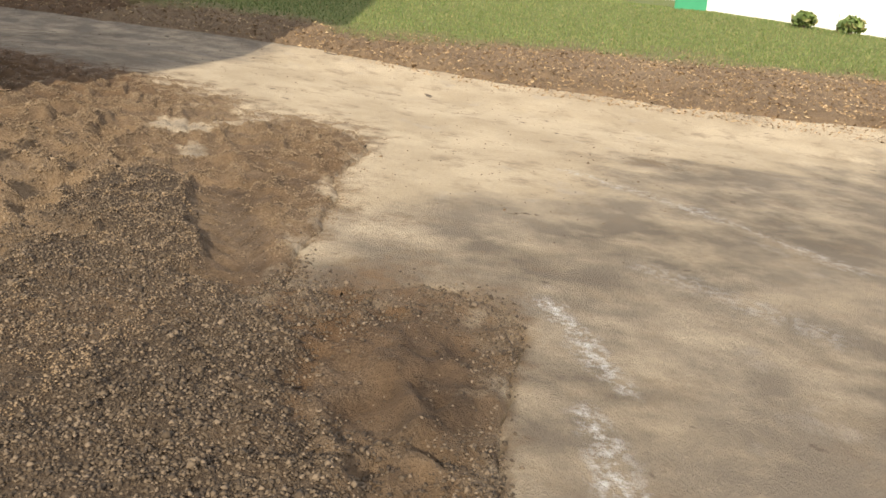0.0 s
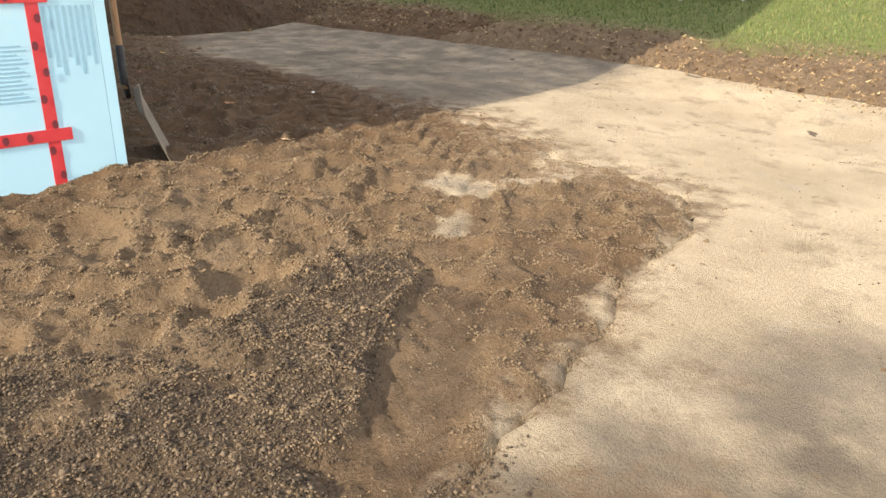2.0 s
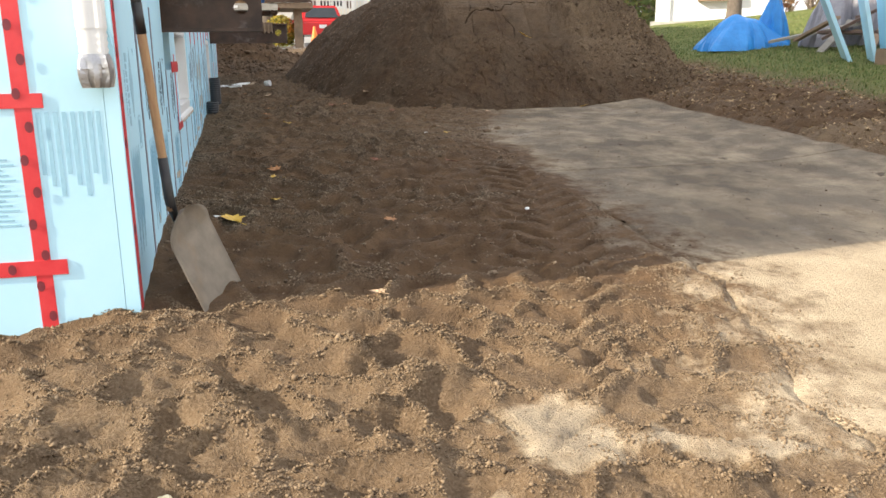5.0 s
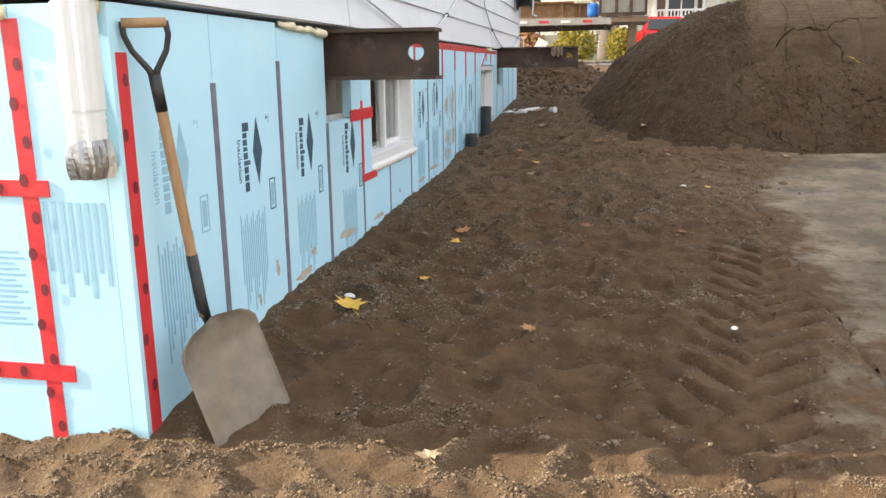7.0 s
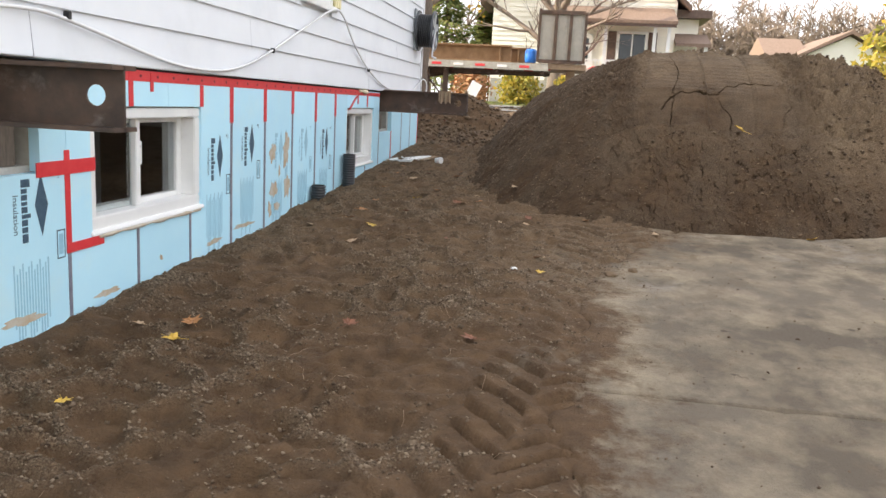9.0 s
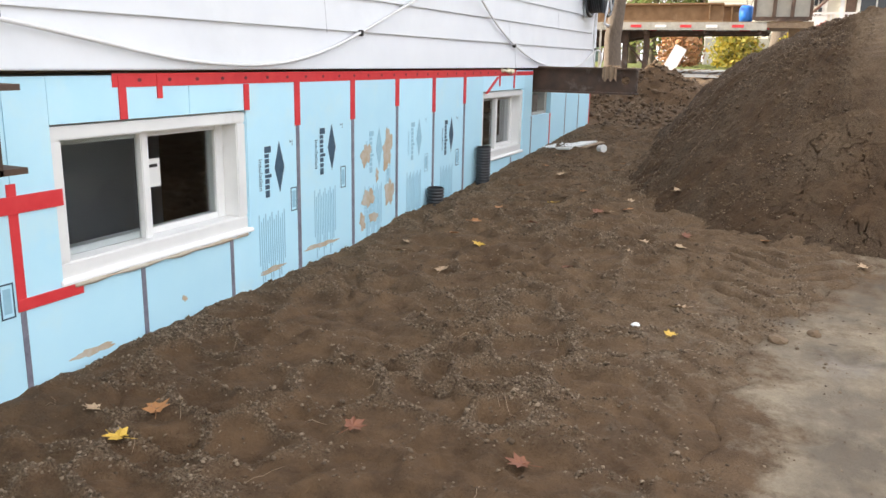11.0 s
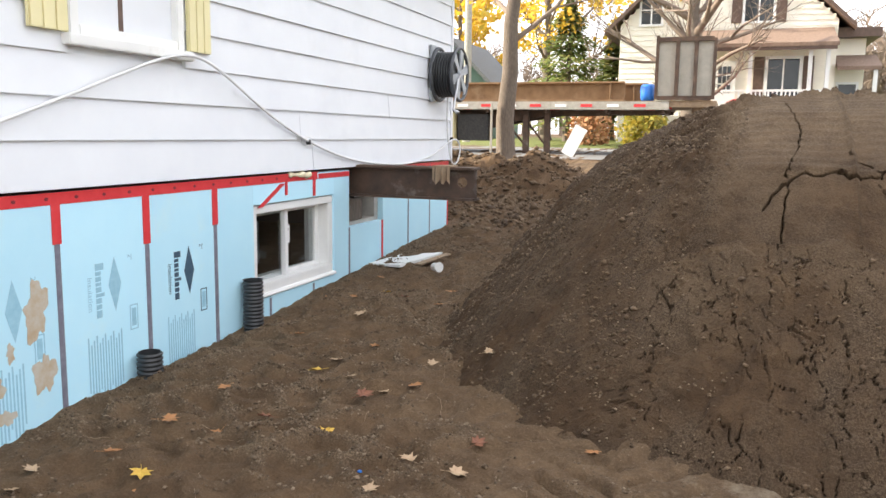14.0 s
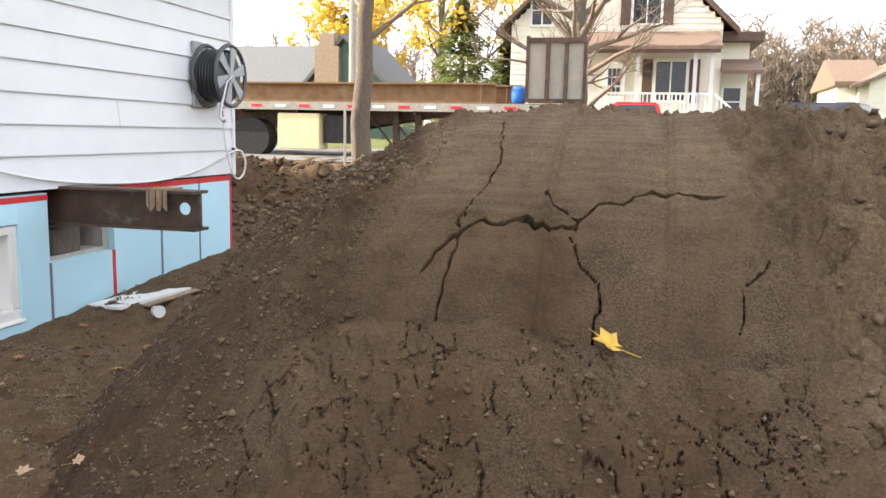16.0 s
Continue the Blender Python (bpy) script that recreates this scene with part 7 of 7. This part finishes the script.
def shed():
    x, y = 13.9, 19.0
    z = gz(x, y) + 0.05
    T = pose(x, y, z, 0, 0, -32)
    s = thing("garden_shed", (0, 0, 0), "white garden shed with red shutters and a flower box", "shed")
    part("wall", Shape().box(-1.6, 0, 0, 1.6, 2.4, 2.0), M_WHITE, s)
    part("roof", Shape().prism([(-0.3, 1.95), (1.2, 2.95), (2.7, 1.95), (2.7, 2.05), (1.2, 3.08), (-0.3, 2.05)], "x", -1.8, 1.8), M_ROOF, s)
    w = part("window", Shape().box(-0.42, -0.06, 0.85, 0.75, -0.01, 1.75), M_VINYL, s)
    for i in range(2):
        part("pane", Shape().box(-0.36 + 0.57 * i, -0.07, 0.91, 0.12 + 0.57 * i, -0.062, 1.69), M_CARGLASS, w)
        for j in range(2):
            part("glazing_bar", Shape().box(-0.36 + 0.57 * i, -0.085, 1.12 + 0.28 * j, 0.12 + 0.57 * i, -0.072, 1.16 + 0.28 * j), M_VINYL, w)
    for a in (-0.78, 0.78):
        part("shutter", Shape().box(a, -0.06, 0.82, a + 0.34, -0.012, 1.78), M_REDSHUT, s, "bright red shutter")
    part("flower_box", Shape().box(-0.4, -0.28, 0.55, 0.75, -0.02, 0.75), M_TIMBER, s)
    part("downpipe", Shape().tube([(-1.2, -0.05, 0.0), (-1.2, -0.05, 1.95)], 0.04, 8), M_WHITE, s)
    part("plinth", Shape().box(-1.7, -0.5, -0.15, 1.7, 2.5, 0.0), M_CONC, s)
    s.matrix_world = T


shed()


def heap(name, x, y, rx, ry, h, material, label, category, seed, turn=0):
    """A draped sheet: pleated dome with folds running to the ground."""
    n, m = 48, 14
    v = [(0, 0, h)]
    for j in range(1, m + 1):
        q = j / m
        for i in range(n):
            a = 2 * math.pi * i / n
            k = 1 + 0.22 * math.sin(a * 3 + seed) * q + 0.10 * math.sin(a * 11 + seed * 2 + 3 * q) * q
            zz = h * (1 - q ** 1.8) + 0.10 * h * noise.noise(Vector((2.6 * math.cos(a) * q, 2.6 * math.sin(a) * q, seed))) * 2
            v.append((rx * q * k * math.cos(a), ry * q * k * math.sin(a), max(0.0, zz) if j < m else -0.03))
    f = [(0, 1 + i, 1 + (i + 1) % n) for i in range(n)] + [(1 + (j - 1) * n + i, 1 + j * n + i, 1 + j * n + (i + 1) % n, 1 + (j - 1) * n + (i + 1) % n) for j in range(1, m) for i in range(n)]
    ob = solid(name, Shape().add(v, f), material, label, category, smooth=False)
    ob.matrix_world = pose(x, y, gz(x, y), 0, 0, turn)
    return ob


heap("blue_tarp", 8.55, 9.3, 0.75, 0.45, 0.55, M_TARP, "crumpled bright blue tarpaulin on the lawn", "tarpaulin", 1, -30)
heap("blue_tarp", 9.1, 9.2, 0.3, 0.25, 0.85, M_TARP, "peaked fold of bright blue tarpaulin", "tarpaulin", 6, 10)
heap("grey_tarp", 9.5, 8.2, 0.55, 0.45, 1.05, M_GREYTARP, "grey tarpaulin thrown over a heap of scrap", "tarpaulin", 3, 20)
heap("grey_tarp", 9.9, 7.7, 0.6, 0.5, 1.5, M_GREYTARP, "tall grey tarpaulin bundle", "tarpaulin", 4, 50)
rng = random.Random(5)
for i in range(12):
    x, y = 9.2 + rng.uniform(-0.4, 0.8), 7.6 + rng.uniform(-0.9, 0.5)
    s = Shape().box(-0.05, -rng.uniform(0.4, 0.8), -0.02, 0.05, rng.uniform(0.4, 0.8), 0.02)
    ob = solid("scrap_board", s, rng.choice([M_TIMBER, M_GREYWOOD, M_BROWN]), "weathered scrap board in the heap", "board", "scrap boards")
    ob.matrix_world = pose(x, y, gz(x, y) + rng.uniform(0.15, 0.5), rng.uniform(-35, 35), rng.uniform(-20, 20), rng.uniform(0, 180))


def leaning_foam(x, y, turn, lean, h):
    ob = solid("foam_board", Shape().box(-0.2, -0.025, 0, 0.2, 0.025, h), M_FOAM, "light blue foam board leaning on the timbers", "foam board", "leaning foam boards", bevel=0.004)
    ob.matrix_world = pose(x, y, gz(x, y) - 0.02, lean, 0, turn)


leaning_foam(8.35, 6.45, 60, -24, 0.95)
leaning_foam(8.45, 6.1, 60, -14, 1.0)
leaning_foam(8.55, 5.95, 66, -10, 0.9)


def timber_steps():
    t = thing("timber_terrace", (8.6, 5.3, gz(8.6, 5.3)), "stepped terrace of stacked weathered square timbers", "timber terrace")
    d = Vector((0.35, -1.0, 0)).normalized()
    across = Vector((1.0, 0.35, 0)).normalized()
    o = Vector((8.35, 5.75, gz(8.4, 5.4)))

    def timber(u0, u1, w, z, size=0.24):
        a, b = o + d * u0 + across * w + Vector((0, 0, z)), o + d * u1 + across * w + Vector((0, 0, z))
        side, up = across * size / 2, Vector((0, 0, size / 2))
        v = [p + sx * side + sz * up for p in (a, b) for sx, sz in ((-1, -1), (1, -1), (1, 1), (-1, 1))]
        part("timber", Shape().add(v, [(0, 1, 2, 3), (7, 6, 5, 4), (0, 4, 5, 1), (1, 5, 6, 2), (2, 6, 7, 3), (3, 7, 4, 0)]), M_TIMBER, t, bevel=0.015)
    for i in range(4):
        timber(-0.1 + 0.26 * i, 0.14 + 0.26 * i, 0.0, 0.10)
    for i in range(2):
        timber(-0.05 + 0.3 * i, 0.22 + 0.3 * i, 0.15, 0.35)
    timber(0.05, 0.9, 0.35, 0.55, 0.3)
    timber(0.3, 0.95, 0.6, 0.35)
    for j in range(6):
        timber(0.92, 1.22, 0.05 + 0.05 * (j % 2), 0.10 + 0.24 * j)
    timber(1.22, 3.0, 0.05, 0.10)
    timber(1.22, 3.0, 0.08, 0.34)
    for j in range(5):
        timber(3.0, 3.3, 0.05 + 0.06 * (j % 2), 0.10 + 0.24 * j)
    part("back_panel", Shape().add([tuple(o + d * u + across * w + Vector((0, 0, z))) for w in (0.30, 0.36) for u, z in ((1.25, 0.45), (2.95, 0.45), (2.95, 1.9), (1.25, 1.9))], [(0, 1, 2, 3), (7, 6, 5, 4), (0, 4, 5, 1), (1, 5, 6, 2), (2, 6, 7, 3), (3, 7, 4, 0)]), M_REEL, t, "dark grey panel between the timbers")
    for u in (1.05, 1.55, 2.85):
        p = o + d * u - across * 0.16
        part("post", Shape().box(p.x - 0.03, p.y - 0.03, p.z - 0.1, p.x + 0.03, p.y + 0.03, p.z + 1.9), M_TIMBER, t)


timber_steps()
wall = Shape().box(-2.4, -0.05, 0, 2.4, 0.05, 2.0)
fence = solid("brown_fence", wall, M_BROWN, "dark brown board fence behind the timbers", "fence", kind="structure")
fence.matrix_world = pose(11.2, 7.0, gz(11.2, 7.0) - 0.05, 0, 0, -68)


def wooden_pen():
    x0, y0 = 8.5, 3.65
    t = thing("wooden_pen", (x0, y0, gz(x0, y0)), "open pen frame of weathered posts and rails", "pen frame")
    z = gz(8.9, 3.2)
    C = [Vector((8.5, 3.65, z - 0.06)), Vector((8.85, 2.35, z - 0.04)), Vector((10.2, 2.75, z + 0.08)), Vector((9.9, 4.05, z + 0.06))]
    for c in C:
        part("post", Shape().box(c.x - 0.035, c.y - 0.035, c.z - 0.1, c.x + 0.035, c.y + 0.035, c.z + 1.5), M_TIMBER, t, bevel=0.004)
    mid = (C[0] + C[1]) / 2
    part("post", Shape().box(mid.x - 0.03, mid.y - 0.03, mid.z - 0.1, mid.x + 0.03, mid.y + 0.03, mid.z + 1.5), M_TIMBER, t)
    for a, b in ((0, 1), (1, 2), (2, 3), (3, 0)):
        for h in (0.03, 0.55, 1.05):
            part("rail", Shape().tube([C[a] + Vector((0, 0, h)), C[b] + Vector((0, 0, h))], 0.03, 4), M_TIMBER, t)
    part("gusset", Shape().prism([(-0.0, 0.0), (0.3, 0.0), (0.0, 0.35)], "y", 0, 0.02), M_TIMBER, t).matrix_basis = Matrix.Translation(C[0] + Vector((0.03, -0.04, 0.03))) @ Matrix.Rotation(radians(-75), 4, "Z")
    part("floor_panel", Shape().box(-0.45, -0.35, 0, 0.45, 0.35, 0.03), M_REDBARROW, t, "faded reddish board on the ground").matrix_basis = pose(9.45, 3.1, z + 0.03, 3, 0, 20)


wooden_pen()
post = solid("broad_post", Shape().box(-0.22, -0.15, -0.2, 0.22, 0.15, 1.7), M_BROWN, "broad reddish-brown board stood upright", "post", bevel=0.01)
post.matrix_world = pose(10.6, 4.4, gz(10.6, 4.4), 0, 0, -60)


def sawhorse_bench():
    x, y = 9.05, 1.75
    z = gz(x, y)
    t = thing("plank_bench", (x, y, z), "grey plank bench on crossed trestle legs", "bench")
    d, w = Vector((0.30, -0.95, 0)).normalized(), Vector((0.95, 0.30, 0)).normalized()
    o = Vector((x, y, z))
    a, b = o - d * 0.9 + Vector((0, 0, 0.52)), o + d * 0.75 + Vector((0, 0, 0.46))
    for k in (-0.13, 0.02, 0.17):
        part("plank", Shape().tube([a + w * k, b + w * k], 0.075, 4), M_GREYWOOD, t)
    for u in (-0.45, 0.35):
        for sgn in (-1, 1):
            part("leg", Shape().tube([o + d * u + w * 0.16 * sgn + Vector((0, 0, 0.47)), o + d * (u + 0.1) + w * 0.3 * sgn - Vector((0, 0, 0.05))], 0.035, 4), M_GREYWOOD, t)
        part("stretcher", Shape().tube([o + d * u - w * 0.25 + Vector((0, 0, 0.18)), o + d * u + w * 0.25 + Vector((0, 0, 0.18))], 0.025, 4), M_GREYWOOD, t)
    part("brace", Shape().tube([o - d * 0.45 + Vector((0, 0, 0.1)), o + d * 0.35 + Vector((0, 0, 0.45))], 0.025, 4), M_GREYWOOD, t)


sawhorse_bench()


def wheelbarrow():
    x, y = 9.35, 1.75
    z = gz(x, y) + 0.55
    t = thing("wheelbarrow", (0, 0, 0), "upturned faded red wheelbarrow resting on the bench", "wheelbarrow")
    s = Shape().add([(-0.55, -0.32, 0.0), (0.5, -0.28, 0.02), (0.5, 0.28, 0.02), (-0.55, 0.32, 0.0), (-0.35, -0.2, 0.27), (0.25, -0.17, 0.24), (0.25, 0.17, 0.24), (-0.35, 0.2, 0.27)],
                    [(4, 5, 6, 7), (0, 1, 5, 4), (1, 2, 6, 5), (2, 3, 7, 6), (3, 0, 4, 7)])
    part("tray", s, M_REDBARROW, t, bevel=0.03)
    for sgn in (-1, 1):
        part("handle", Shape().tube([(-0.9, 0.24 * sgn, 0.12), (0.2, 0.2 * sgn, 0.28), (0.85, 0.06 * sgn, 0.3)], 0.022, 8), M_TIMBER, t)
        part("leg", Shape().tube([(-0.2, 0.2 * sgn, 0.27), (-0.3, 0.24 * sgn, 0.6)], 0.014, 6), M_STEEL, t)
    wh = part("wheel", Shape().tube([(0.85, -0.05, 0.3), (0.85, 0.05, 0.3)], 0.19, 20), M_TYRE, t)
    part("rim", Shape().tube([(0.85, -0.055, 0.3), (0.85, 0.055, 0.3)], 0.1, 14), M_RIM, wh)
    t.matrix_world = pose(x, y, z, 6, 0, -70)


wheelbarrow()


def white_fence(x0, y0, x1, y1, h, label, material):
    a, b = Vector((x0, y0, 0)), Vector((x1, y1, 0))
    f = thing("fence", (x0, y0, gz(x0, y0)), label, "fence", kind="structure")
    n = max(2, int((b - a).length / 0.9))
    d = (b - a).normalized()
    for i in range(n):
        p, q = a.lerp(b, i / n), a.lerp(b, (i + 1) / n)
        z = gz((p.x + q.x) / 2, (p.y + q.y) / 2)
        nrm = Vector((-d.y, d.x, 0)) * 0.03
        v = [(r + s * nrm) + Vector((0, 0, zz)) for zz in (z - 0.15, z + h) for r in (p + d * 0.006, q - d * 0.006) for s in (-1, 1)]
        part("panel", Shape().add(v, [(0, 1, 3, 2), (4, 6, 7, 5), (0, 2, 6, 4), (1, 5, 7, 3), (0, 4, 5, 1), (2, 3, 7, 6)]), material, f)


white_fence(14.5, 8.8, 17.0, -1.0, 1.7, "white board fence at the far side of the lawn", M_WHITE)
white_fence(17.2, -3.8, 15.0, -16.0, 2.4, "white painted garage wall beyond the lawn", M_WHITE)
bin_ = thing("green_bin", (14.2, -3.55, gz(14.2, -3.55)), "green wheeled bin on the lawn", "bin")
bz = gz(14.2, -3.55)
part("body", Shape().prism([(13.95, bz), (14.5, bz), (14.6, bz + 1.0), (13.85, bz + 1.0)], "y", -3.9, -3.3), M_GREENBIN, bin_, bevel=0.03)
part("lid", Shape().box(13.8, -3.95, bz + 1.0, 14.65, -3.25, bz + 1.06), M_GREENBIN, bin_, bevel=0.02)
bush((13.2, -5.6, gz(13.2, -5.6)), 0.22, 0.2, M_GRASS, "low green weeds by the white wall", 9, 300, 0.06)
bush((13.4, -6.4, gz(13.4, -6.4)), 0.25, 0.22, M_GRASS, "low green weeds by the white wall", 10, 300, 0.06)
grove("yard_tree", (12.2, 15.2, gz(12.2, 15.2)), 6.0, 0.16, "slim grey tree in front of the shed", "tree", 7, None, 0, 0.1, 0.5, 21, 3, (0.1, 0), 0.45)
grove("yard_tree", (12.6, 11.5, gz(12.6, 11.5)), 7.0, 0.18, "slim grey tree behind the tarpaulins", "tree", 7, None, 0, 0.1, 0.5, 22, 3, (0.2, 0), 0.4)
grove("yard_tree", (14.0, 5.6, gz(14.0, 5.6)), 6.0, 0.17, "grey tree beside the white fence", "tree", 7, M_LITTER, 500, 0.08, 0.5, 23, 3, (0, 0), 0.3)
for i, (x, y) in enumerate(((11.5, 24.0), (14.5, 25.5), (18.0, 23.5), (21.0, 21.0), (24, 17.5))):
    bush((x, y, gz(x, y)), 1.7, 2.6, (M_BUSH, M_CONIFER, M_REDBUSH)[i % 3], "overgrown autumn hedge behind the shed", 30 + i, 1500, 0.14)
